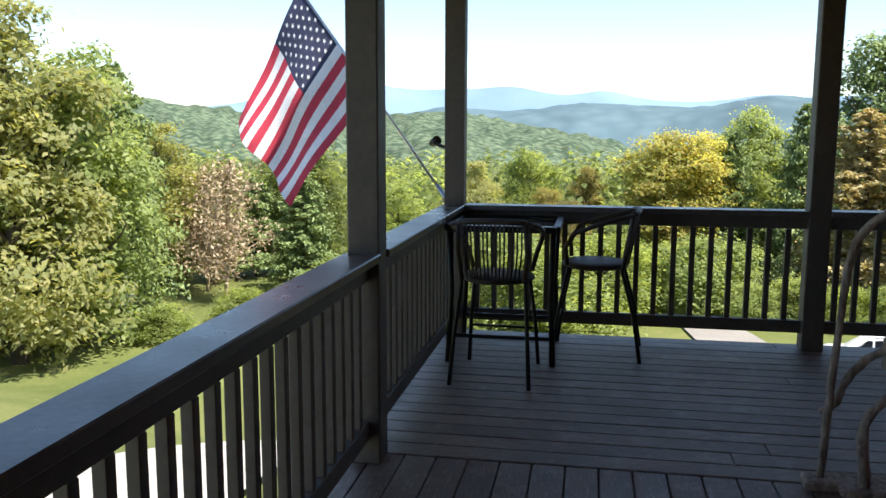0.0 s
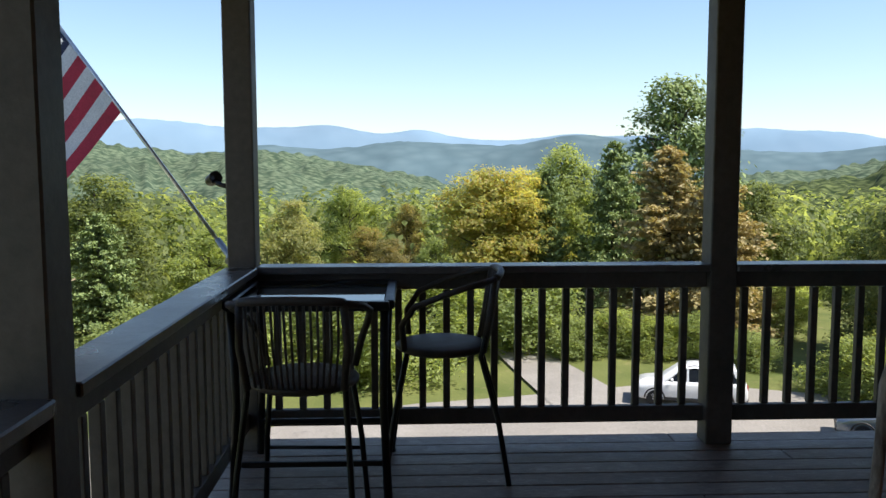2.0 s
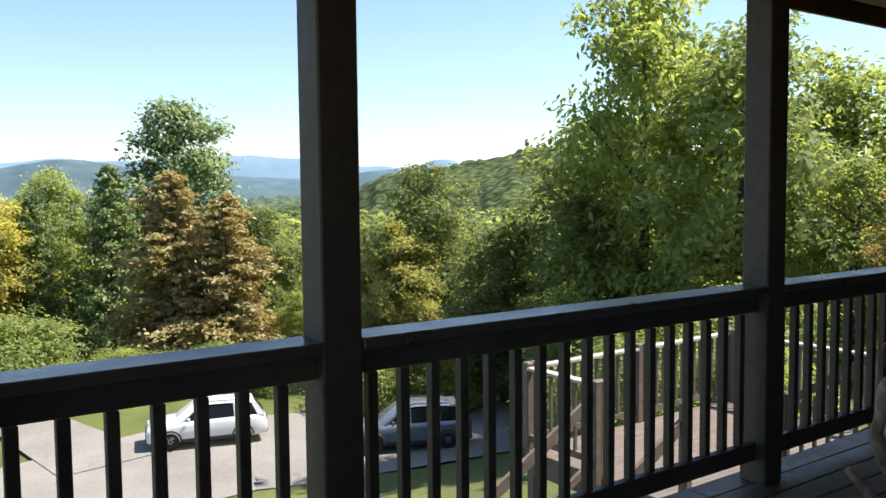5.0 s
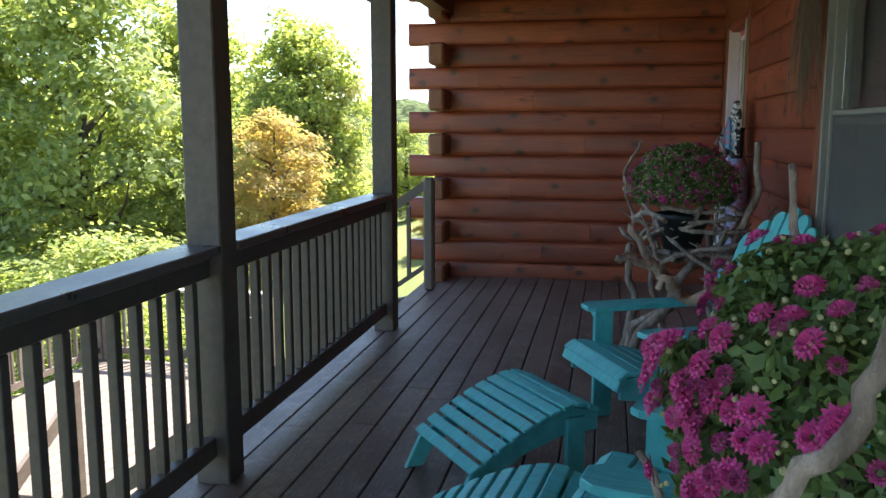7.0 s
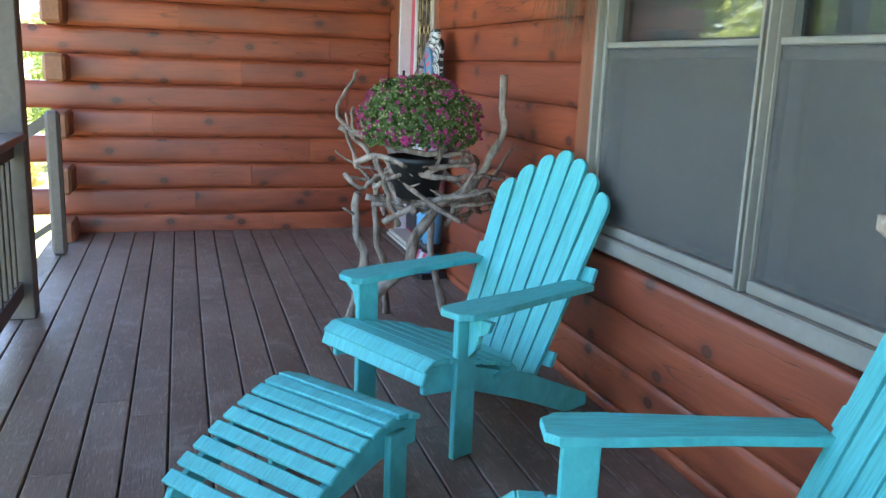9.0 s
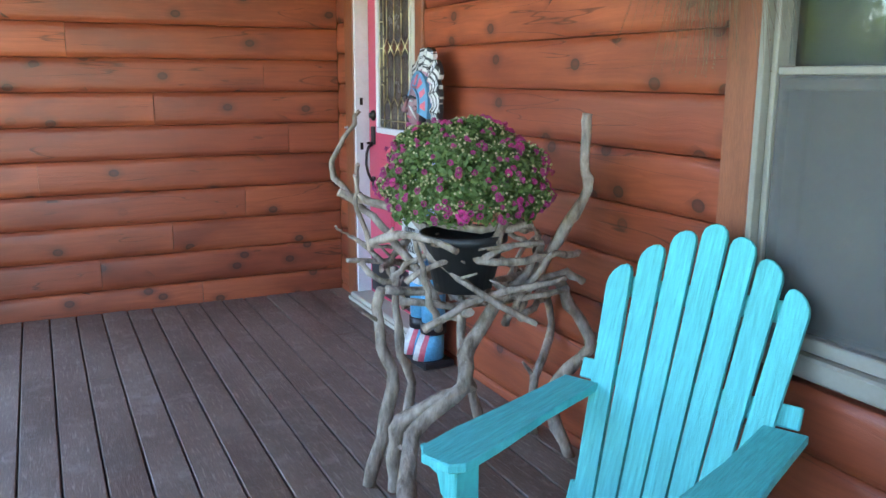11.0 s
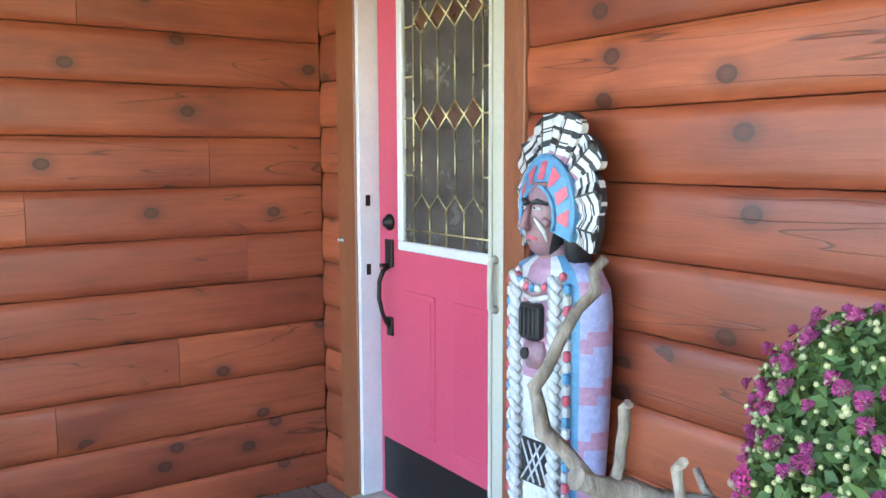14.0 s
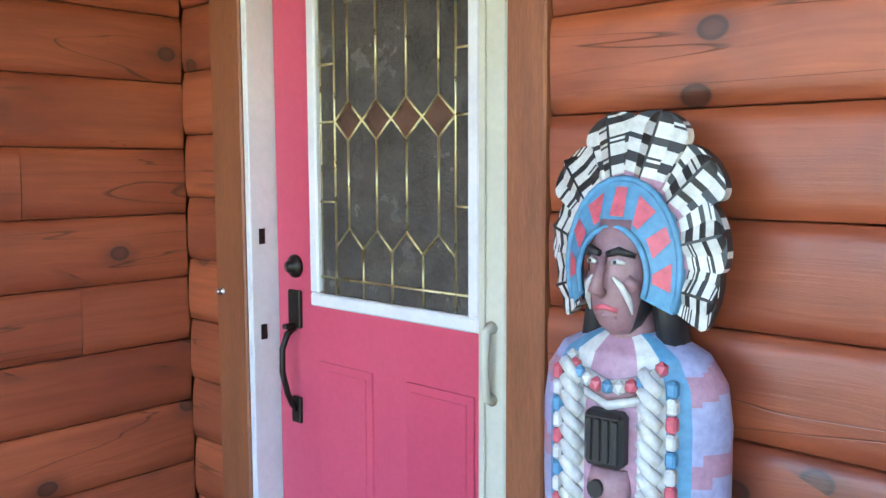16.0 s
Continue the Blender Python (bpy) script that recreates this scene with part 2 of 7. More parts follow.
def foliage(name, cols, trans=0.62, gain=2.9):
    m, nt, b = nodes_of(name)
    g = nt.nodes.new("ShaderNodeNewGeometry")
    oi = nt.nodes.new("ShaderNodeObjectInfo")
    cols = [tuple(0.62 * k[j] + 0.38 * (0.3 * k[0] + 0.6 * k[1] + 0.1 * k[2]) * (1.16, 0.98, 0.56)[j] for j in range(3)) for k in cols]
    mean = [sum(k[j] for k in cols) / len(cols) for j in range(3)]
    cols = [tuple(mean[j] + 0.7 * (k[j] - mean[j]) for j in range(3)) for k in cols]
    c = ramp(nt, g.outputs["Random Per Island"], [(i / (len(cols) - 1), tuple(min(0.6, gain * q) for q in k)) for i, k in enumerate(cols)])
    v = coords(nt, (1, 1, 1), 40.0)
    c = mixc(nt, 0.7, c, ramp(nt, noise_tex(nt, v, 0.45, 3), [(0.3, (0.72, 0.76, 0.7)), (0.7, (1.25, 1.2, 1.15))]), "MULTIPLY")
    nt.links.new(c, b.inputs["Base Color"])
    b.inputs["Roughness"].default_value = 0.55
    b.inputs["Specular IOR Level"].default_value = 0.3
    tr = nt.nodes.new("ShaderNodeBsdfTranslucent")
    nt.links.new(mixc(nt, 1.0, c, (1.45, 1.35, 0.75), "MULTIPLY"), tr.inputs[0])
    mx = nt.nodes.new("ShaderNodeMixShader")
    mx.inputs[0].default_value = trans
    nt.links.new(b.outputs[0], mx.inputs[1])
    nt.links.new(tr.outputs[0], mx.inputs[2])
    nt.links.new(mx.outputs[0], nt.nodes["Material Output"].inputs[0])
    return m


LOG = log_wood()
LOG_END = surf("log_end_grain", (0.16, 0.06, 0.025), (0.26, 0.10, 0.045), 6, 50, rough=(0.5, 0.7))
TRIM_WOOD = surf("stained_trim", (0.20, 0.062, 0.026), (0.28, 0.09, 0.038), 3, 30, (8, 8, 1), (0.4, 0.55), 0.12)
DECK = surf("deck_stain", (0.150, 0.106, 0.080), (0.215, 0.160, 0.122), 2.2, 22, (1, 9, 9), (0.40, 0.62), 0.3, wear=(0.36, 0.30, 0.25), spec=0.4, bare=0.55)


def weather(m, pale, dark):
    """Scuffs and dust in pale specks, and broad damp stains, over a finished surface."""
    nt, b = m.node_tree, m.node_tree.nodes["Principled BSDF"]
    old = b.inputs["Base Color"].links[0].from_socket
    v = coords(nt, (1, 1, 1), 3.0)
    c = mixc(nt, 0.85, old, ramp(nt, noise_tex(nt, v, 1.3, 5, 0.6), [(0.32, dark), (0.62, (1.12, 1.12, 1.12))]), "MULTIPLY")
    c = mixc(nt, ramp(nt, noise_tex(nt, v, 7.0, 9, 0.75), [(0.53, grey(0.0)), (0.66, grey(0.55))]), c, pale)
    c = mixc(nt, ramp(nt, noise_tex(nt, v, 60.0, 3, 0.6), [(0.69, grey(0.0)), (0.72, grey(0.7))]), c, tuple(1.35 * q for q in pale))
    nt.links.new(c, b.inputs["Base Color"])


weather(DECK, (0.30, 0.26, 0.22), (0.62, 0.58, 0.55))
RAIL = surf("rail_stain", (0.070, 0.055, 0.044), (0.105, 0.084, 0.068), 3, 26, (1, 1, 1), (0.5, 0.68), 0.2)
CAP = surf("rail_cap_stain", (0.080, 0.068, 0.060), (0.125, 0.108, 0.097), 3, 40, (1, 1, 1), (0.24, 0.42), 0.12)
BEAM = surf("beam_stain", (0.10, 0.05, 0.03), (0.16, 0.085, 0.05), 2, 30, (1, 6, 6), (0.5, 0.65), 0.15)
CEIL = surf("ceiling_pine", (0.24, 0.10, 0.045), (0.36, 0.16, 0.075), 2, 30, (6, 1, 6), (0.45, 0.6), 0.12)
TURQ = surf("turquoise_paint", (0.075, 0.45, 0.44), (0.11, 0.57, 0.55), 1.5, 6, (26, 2.0, 1.6), (0.45, 0.62), 0.5)
DOOR_RED = surf("door_paint", (0.53, 0.062, 0.115), (0.60, 0.078, 0.135), 2, 60, rough=(0.38, 0.5), relief=0.04, mottle=0.3)
WHITE = surf("white_trim_paint", (0.62, 0.60, 0.62), (0.74, 0.72, 0.73), 3, 50, rough=(0.4, 0.55), relief=0.05, mottle=0.3)
BEIGE = surf("beige_trim_paint", (0.46, 0.43, 0.35), (0.55, 0.52, 0.43), 3, 50, rough=(0.4, 0.55), relief=0.05, mottle=0.3)
BLACK = surf("black_kickplate", (0.008, 0.008, 0.009), (0.016, 0.014, 0.014), 3, 60, rough=(0.3, 0.45), relief=0.04)
BRONZE = surf("dark_bronze", (0.02, 0.016, 0.014), (0.035, 0.028, 0.024), 8, 60, rough=(0.35, 0.5), relief=0.05, metal=0.7)
STEEL = surf("steel", (0.5, 0.5, 0.5), (0.65, 0.65, 0.66), 8, 60, rough=(0.3, 0.4), relief=0.02, metal=1.0)

# ---- ground, road, distance ----
GRASS = surf("mown_grass", (0.085, 0.108, 0.028), (0.160, 0.168, 0.055), 0.25, 9, rough=(0.8, 0.95), relief=0.6, shift=0, wear=(0.26, 0.20, 0.11), spec=0.2)
ASPHALT = surf("pale_drive", (0.22, 0.20, 0.18), (0.30, 0.275, 0.25), 0.3, 12, rough=(0.8, 0.9), relief=0.3, shift=0, wear=(0.17, 0.155, 0.14), spec=0.2)
CONCRETE = surf("concrete_walk", (0.38, 0.35, 0.31), (0.48, 0.45, 0.40), 0.5, 14, rough=(0.8, 0.9), relief=0.2, shift=0, spec=0.2)


def smooth(a, b, x):
    t = np.clip((x - a) / (b - a), 0, 1)
    return t * t * (3 - 2 * t)


def ground_z(x, y):
    """Height of the hillside: a bank below the porch, a level drive, then a valley."""
    x, y = np.asarray(x, float), np.asarray(y, float)
    out = np.maximum(y, 0) + 0.28 * np.maximum(-x, 0)
    z = -2.6 + 1.9 * smooth(6, 16, -x) * (1 - smooth(36, 60, y)) * smooth(2, 8, y) - 5.9 * smooth(1.0, 24.0, out)
    z = z - 10.0 * smooth(46, 120, out) - 16 * smooth(120, 420, out)
    z = z + 1.2 * smooth(12, 24, x) * (1 - smooth(30, 60, np.hypot(x - 20, y))) * (1 - smooth(9, 20, y))
    z = z + 0.18 * np.sin(x * 0.31 + 1.0) * np.cos(y * 0.27) * 0.5 * smooth(3, 12, np.abs(y) + np.abs(x) * 0.3)
    z = z - 260 * smooth(250, 3000, out)
    # low rolls of the valley
    d = np.hypot(x, y)
    z = z + 9 * smooth(120, 400, d) * (np.sin(x * 0.012 + 0.7) * np.cos(y * 0.009 + 0.4))
    return z


def gz(x, y):
    return float(ground_z(x, y))


def grid_sheet(name, xs, ys, zf, material, lift=0.0):
    X, Y = np.meshgrid(xs, ys)
    Z = zf(X, Y) + lift
    n, m = X.shape
    v = np.stack([X.ravel(), Y.ravel(), Z.ravel()], 1)
    i = np.arange(n * m).reshape(n, m)
    f = np.stack([i[:-1, :-1].ravel(), i[:-1, 1:].ravel(), i[1:, 1:].ravel(), i[1:, :-1].ravel()], 1)
    ob = soup(name, v, f, material)
    ob.data.polygons.foreach_set("use_smooth", np.ones(len(f), dtype=bool))
    return ob


def spread(a, b, n, p=3.0):
    t = np.linspace(-1, 1, n)
    s = np.sign(t) * np.abs(t) ** p
    return np.where(s < 0, -s * a, s * b)


tagged(grid_sheet("ground", spread(-4800, 4800, 260, 4), spread(-4800, 4800, 260, 4), ground_z, GRASS), "mown green and dry lawn falling away from the porch", "lawn", kind="structure")


def strip(name, path, widths, material, lift, label, category):
    """A paved band that follows the ground."""
    pts = [Vector((*p, 0)) for p in path]
    fine = []
    for (a, wa), (b, wb) in zip(zip(pts, widths), zip(pts[1:], widths[1:])):
        k = max(2, int((b - a).length / 0.7))
        fine += [(a.lerp(b, i / k), wa + (wb - wa) * i / k) for i in range(k)]
    fine.append((pts[-1], widths[-1]))
    cols = 12
    v = []
    for i, (p, w) in enumerate(fine):
        d = (fine[min(i + 1, len(fine) - 1)][0] - fine[max(i - 1, 0)][0]).normalized()
        s = Vector((-d.y, d.x, 0))
        for j in range(cols):
            q = p + s * w * (j / (cols - 1) - 0.5)
            v.append((q.x, q.y, gz(q.x, q.y) + lift))
    n = len(fine)
    i = np.arange(n * cols).reshape(n, cols)
    f = np.stack([i[:-1, :-1].ravel(), i[1:, :-1].ravel(), i[1:, 1:].ravel(), i[:-1, 1:].ravel()], 1)
    return tagged(soup(name, np.array(v), f[:, ::-1], material), label, category, kind="structure")


strip("road", [(-9.3, 21.2), (2.2, 26.7), (12.7, 28.2), (22.2, 24.9), (37.1, 22.2), (53.1, 10.7)], [6, 7.5, 9, 9.5, 8, 6], ASPHALT, 0.09, "pale worn asphalt drive with a parking place", "driveway")
strip("road", [(8.6, 29.0), (6.7, 39.7), (5.4, 50.6), (6.3, 58.1)], [3.6, 2.6, 2.4, 2.4], ASPHALT, 0.12, "narrow asphalt drive running off between trees", "driveway")
strip("pavement", [(-4.2, -14.0), (-4.2, -4.0), (-4.5, 5.3), (-3.5, 17.7), (2.2, 22.6)], [3.4, 3.2, 3.0, 3.0, 3.5], CONCRETE, 0.16, "sunlit pale concrete walk beside the lawn", "walkway")

# ---- porch ----
XEND, YWALL, XSIDE, RT = 9.55, -2.445, 2.85, 0.955
POSTS_X = [0.0, 2.465, 4.78, 7.348]
PW = 0.07


def deck():
    fl = thing("floor", "dark brown stained timber deck boards", "deck floor", kind="structure")
    bm = bmesh.new()
    cbox(bm, (-0.12, -9.0, -0.30), (2.85, -2.4, -0.045), 0.005)
    cbox(bm, (-0.12, -2.4, -0.30), (XEND - 0.005, 0.14, -0.045), 0.005)
    part("deck_frame", bm, surf("deck_frame", (0.03, 0.025, 0.022), (0.05, 0.04, 0.035), 2, 20), fl)
    w, gap = 0.146, 0.007
    rnd = random.Random(4)
    y = 0.135
    while y > YWALL:
        x0 = -0.14 if y > -2.3 else 2.853
        cuts = sorted(rnd.uniform(1.5, 8.8) for _ in range(2)) if rnd.random() < 0.8 else [rnd.uniform(3, 6)]
        cuts = [c for i, c in enumerate(cuts) if i == 0 or c - cuts[i - 1] > 1.2]
        for x1 in cuts + [XEND - 0.004]:
            lo = max(y - w + gap, YWALL + 0.003 if x0 > 2.85 else -9)
            L = x1 - x0 - 0.003
            h = (y - lo) / 2
            bm = box((-L / 2, -h, -0.036), (L / 2, h, 0.0), 0.004)
            part("plank", bm, DECK, fl, m=Matrix.Translation((x0 + L / 2, (y + lo) / 2, rnd.uniform(-0.001, 0.001))))
            x0 = x1
        y -= w
    x = -0.14
    yend = -2.349
    while x < 2.8:
        L = 6.4
        bm = box((-L / 2, -w / 2 + gap / 2, -0.036), (L / 2, w / 2 - gap / 2, 0.0), 0.004)
        part("plank", bm, DECK, fl, m=pose(x + w / 2, yend - 0.004 - L / 2, rnd.uniform(-0.001, 0.001), 0, 0, 90))
        x += w
    return fl


deck()


def post(x, y, zt=2.40):
    t = thing("porch_post", "dark brown stained square timber porch post", "post", Matrix.Translation((x, y, 0)), "porch posts")
    part("shaft", box((-PW, -PW, 0), (PW, PW, zt), 0.006), RAIL, t)
    return t


for px in POSTS_X:
    post(px, 0)
for py in (-2.418, -4.96, -7.5):
    post(0, py)


def railing(a, b, n, label):
    """A length of railing between two posts; the local x axis runs along it."""
    a, b = Vector((*a, 0)), Vector((*b, 0))
    L = (b - a).length
    ang = math.degrees(math.atan2(b.y - a.y, b.x - a.x))
    t = thing("railing", label, "railing", pose(a.x, a.y, 0, 0, 0, ang), "porch railings")
    part("cap_rail", box((0, -0.082, RT - 0.038), (L, 0.082, RT), 0.005), CAP, t, "weathered flat cap rail with a light sheen")
    part("top_rail", box((0, -0.022, RT - 0.125), (L, 0.022, RT - 0.0405), 0.004), RAIL, t)
    part("bottom_rail", box((0, -0.022, 0.115), (L, 0.022, 0.20), 0.004), RAIL, t)
    me = mesh_of("baluster", box((-0.018, -0.018, 0.2025), (0.018, 0.018, RT - 0.128), 0.003), RAIL)
    for i in range(n):
        part("baluster", me, None, t, m=Matrix.Translation((L - 0.112 - 0.1247 * i, 0, 0)))
    return t


LAB = "dark brown timber porch railing with square balusters"
for x0, x1 in zip(POSTS_X, POSTS_X[1:]):
    L = x1 - x0 - 2 * PW
    railing((x0 + PW, 0), (x1 - PW, 0), int((L - 0.10) / 0.1247) + 1, LAB)
for y0, y1 in ((-2.418, 0), (-4.96, -2.418), (-7.5, -4.96)):
    railing((0, y0 + PW), (0, y1 - PW), int((y1 - y0 - 0.24) / 0.1247) + 1, LAB)


# ---- log walls ----
def log_mesh(L, h, d=0.09, e=0.007):
    """One milled log along x with bowed face towards -y and eased edges."""
    prof = [(0.0, -h / 2), (-d + 0.012, -h / 2)]
    for k in range(7):
        f = -1 + 2 * k / 6
        prof.append((-d + 0.007 * abs(f) ** 4, (h / 2 - 0.002) * f))
    prof += [(-d + 0.012, h / 2), (0.0, h / 2)]
    bm = bmesh.new()
    cols = []
    k = max(2, int(L / 0.5))
    for i in range(k + 1):
        x = -L / 2 + L * i / k
        cols.append([bm.verts.new((x, p[0] + 0.0022 * math.sin(x * 3.1 + p[1] * 20), p[1])) for p in prof])
    n = len(prof)
    for a, b in zip(cols, cols[1:]):
        for j in range(n):
            bm.faces.new((a[j], b[j], b[(j + 1) % n], a[(j + 1) % n])).smooth = 1 < j < n - 3
    f0 = bm.faces.new([bm.verts.new(v.co) for v in cols[0]])
    f1 = bm.faces.new([bm.verts.new(v.co) for v in cols[-1][::-1]])
    f0.material_index = f1.material_index = 1
    bm.normal_update()
    return mesh_of("log", bm, [LOG, LOG_END])


def log_run(parent, a0, a1, z0, z1, place, rnd, cuts=()):
    """Logs of one course between a0 and a1, butted at the cuts; place(s, z) gives a log's pose."""
    edges = [a0, *[c for c in cuts if a0 + 0.3 < c < a1 - 0.3], a1]
    for s0, s1 in zip(edges, edges[1:]):
        L = s1 - s0 - 0.002
        if L > 0.02:
            part("log", log_mesh(L, z1 - z0 - 0.002), None, parent, m=place((s0 + s1) / 2, (z0 + z1) / 2) @ Matrix.Translation((0, rnd.uniform(-0.0015, 0.0015), 0)))


PITCH, SPITCH = 0.2005, 0.1935
rnd = random.Random(11)

# the end wall faces -x, its logs run along y
wall_e = thing("wall_east", "reddish stained milled log wall with knots and checks", "log wall", kind="structure")
E_CUTS = {10: [-1.478], 9: [-0.3], 8: [-0.808], 7: [-1.95], 6: [-1.27], 5: [-2.1], 4: [-0.6], 3: [-1.8], 2: [-1.335], 1: [-0.9], 11: [-1.9], 0: [-1.5]}
course = -1
for course in range(0, 14):
    z0 = 0.137 + (course - 1) * PITCH
    z1 = z0 + PITCH
    long_out = course % 2 == 0
    place = lambda s, zc: pose(XEND + 0.09, s, zc, 0, 0, -90)
    log_run(wall_e, YWALL + 0.001, 0.355 if not long_out else 0.11, max(z0, -0.04), z1, place, rnd, E_CUTS.get(course, [rnd.uniform(-1.7, -0.3)]))
part("core", box((XEND + 0.092, YWALL - 0.3, -0.3), (XEND + 0.16, 0.06, 2.755), 0.002), LOG_END, wall_e)
# cross logs of the corner, seen on their dark end grain
for course in range(0, 14):
    if course % 2 == 0:
        z0 = max(0.137 + (course - 1) * PITCH, -0.04)
        z1 = 0.137 + course * PITCH
        bm = bmesh.new()
        cbox(bm, (XEND - 0.35, -0.045, z0 + 0.004), (XEND - 0.002, 0.10, z1 - 0.004), 0.02)
        part("log_end", bm, LOG_END, wall_e)

# the front of the farther wing, beyond the corner
wall_w = thing("wall_wing", "reddish stained log wall of the farther wing", "log wall", kind="structure")
for course in range(-14, 14):
    z0 = 0.137 + (course - 1) * PITCH 
    log_run(wall_w, XEND + 0.17, XEND + 4.5, z0, z0 + PITCH, lambda s, zc: pose(s, 0.0, zc, 0, 0, 180), rnd, [rnd.uniform(10.5, 12.5)])

# the house front faces +y
DOOR_L, DOOR_R = 8.16, 9.375
WIN_L, WIN_R, WIN_B, WIN_T = 3.651, 6.024, 0.638, 2.226
wall_s = thing("wall_south", "reddish stained milled log house front with knots", "log wall", kind="structure")
S_CUTS = [[6.9], [], [7.6], [], [], [], [], [3.5], [], [], [], [3.4], [7.1]]
for course in range(-1, 14):
    z0 = max(0.0355 + course * SPITCH, -0.04)
    z1 = 0.0355 + (course + 1) * SPITCH
    if z1 < 0:
        continue
    place = lambda s, zc: pose(s, YWALL - 0.09, zc, 0, 0, 180)
    cuts = S_CUTS[course % 13]
    spans = [(XSIDE - 0.25, DOOR_L), (DOOR_R, XEND)]
    if z1 > WIN_B + 0.02 and z0 < WIN_T - 0.02:
        spans = [(XSIDE - 0.25 if course % 2 else XSIDE, WIN_L), (WIN_R, DOOR_L), (DOOR_R, XEND)]
    if z0 > 2.11:
        spans = [(XSIDE, XEND)]
    for a, b in spans:
        log_run(wall_s, a, b, z0, z1, place, rnd, cuts)
part("core", box((XSIDE, YWALL - 0.30, -0.3), (WIN_L, YWALL - 0.095, 2.755), 0.002), LOG_END, wall_s)
part("core", box((WIN_R, YWALL - 0.30, -0.3), (DOOR_L, YWALL - 0.095, 2.755), 0.002), LOG_END, wall_s)
part("core", box((DOOR_R, YWALL - 0.30, -0.3), (XEND + 0.09, YWALL - 0.095, 2.755), 0.002), LOG_END, wall_s)
part("core", box((WIN_L, YWALL - 0.30, -0.3), (WIN_R, YWALL - 0.095, WIN_B), 0.002), LOG_END, wall_s)
part("core", box((WIN_L, YWALL - 0.30, WIN_T), (WIN_R, YWALL - 0.095, 2.755), 0.002), LOG_END, wall_s)
part("core", box((DOOR_L, YWALL - 0.30, 2.12), (DOOR_R, YWALL - 0.095, 2.755), 0.002), LOG_END, wall_s)

# the side of the house along the side porch
wall_c = thing("wall_west", "reddish stained log wall along the side porch", "log wall", kind="structure")
for course in range(0, 15):
    z0 = max(0.137 + (course - 1) * PITCH, -0.04)
    log_run(wall_c, -9.0, YWALL - 0.095, z0, 0.137 + course * PITCH, lambda s, zc: pose(XSIDE + 0.09, s, zc, 0, 0, -90), rnd, [rnd.uniform(-7, -3.5)])
part("core", box((XSIDE + 0.095, -9.0, -0.3), (XSIDE + 0.2, YWALL - 0.302, 2.755), 0.002), LOG_END, wall_c)
# foundation skirt under the porch and house
part("skirt", box((XSIDE, -9.0, -6.0), (XEND + 4.5, YWALL - 0.1, -0.301), 0.01), CONCRETE, wall_c)

# ---- porch roof ----
bm = bmesh.new()
yb = 0.5
while yb > YWALL:
    cbox(bm, (-0.5, max(yb - 0.137, YWALL + 0.001), 2.62), (XEND - 0.002, yb, 2.64), 0.004)
    yb -= 0.14
xb = -0.5
while xb < XSIDE:
    cbox(bm, (xb, -9.0, 2.62), (min(xb + 0.137, XSIDE - 0.002), YWALL - 0.005, 2.64), 0.004)
    xb += 0.14
tagged(part("ceiling", bm, CEIL), "stained pine board porch ceiling", "ceiling", kind="structure")
roof = thing("roof", "dark porch roof over the deck", "roof", kind="structure")
part("roof_deck", box((-0.7, -9.3, 2.645), (XEND + 0.05, 0.62, 2.73), 0.01), BEAM, roof)
part("fascia", box((-0.7, 0.62, 2.50), (XEND + 0.05, 0.65, 2.74), 0.005), BEAM, roof)
part("fascia", box((-0.73, -9.3, 2.50), (-0.70, 0.65, 2.74), 0.005), BEAM, roof)
part("upper_wall", box((XSIDE + 0.1, -9.0, 2.76), (XEND + 4.5, YWALL - 0.1, 5.2), 0.02), LOG_END, roof)
part("upper_wall", box((XEND + 0.17, YWALL - 0.1, 2.6), (XEND + 4.5, -0.02, 4.2), 0.02), LOG_END, roof)
part("closing_wall", box((-0.1, -9.1, -0.3), (XSIDE, -9.0, 2.64), 0.01), LOG_END, roof)
bt = thing("porch_beam", "dark stained timber beam on the porch posts", "beam")
part("beam", box((-0.08, -0.07, 2.405), (XEND - 0.002, 0.07, 2.618), 0.006), BEAM, bt)
bt = thing("porch_beam", "dark stained timber beam on the side porch posts", "beam")
part("beam", box((-0.07, -9.0, 2.405), (0.07, -0.072, 2.618), 0.006), BEAM, bt)
for xr in (4.78, 7.348):
    bt = thing("ceiling_joist", "stained timber joist under the porch ceiling", "joist")
    part("joist", box((xr - 0.045, YWALL + 0.003, 2.46), (xr + 0.045, -0.073, 2.617), 0.006), BEAM, bt)

# ---- door ----

def glass_mat(name, tint=(0.9, 0.95, 0.95), rough=0.0, relief=0.0, scale=60.0):
    m, nt, b = nodes_of(name)
    b.inputs["Base Color"].default_value = (*tint, 1)
    b.inputs["Roughness"].default_value = rough
    b.inputs["Transmission Weight"].default_value = 1.0
    b.inputs["IOR"].default_value = 1.45
    if relief:
        bump(nt, b, noise_tex(nt, coords(nt), scale, 3), relief, 0.02)
    return m


CLEAR = glass_mat("clear_glass")
OBSCURE = surf("obscure_glass", (0.045, 0.036, 0.032), (0.095, 0.08, 0.072), 9, 95, rough=(0.12, 0.3), relief=0.9, shift=0)
BEVEL = surf("bevelled_glass", (0.05, 0.03, 0.022), (0.12, 0.06, 0.04), 5, 20, rough=(0.03, 0.08), relief=0.05, shift=3, spec=0.9)
BRASS = surf("brass_came", (0.55, 0.45, 0.22), (0.7, 0.6, 0.33), 20, 80, rough=(0.25, 0.4), relief=0.05, metal=0.85)
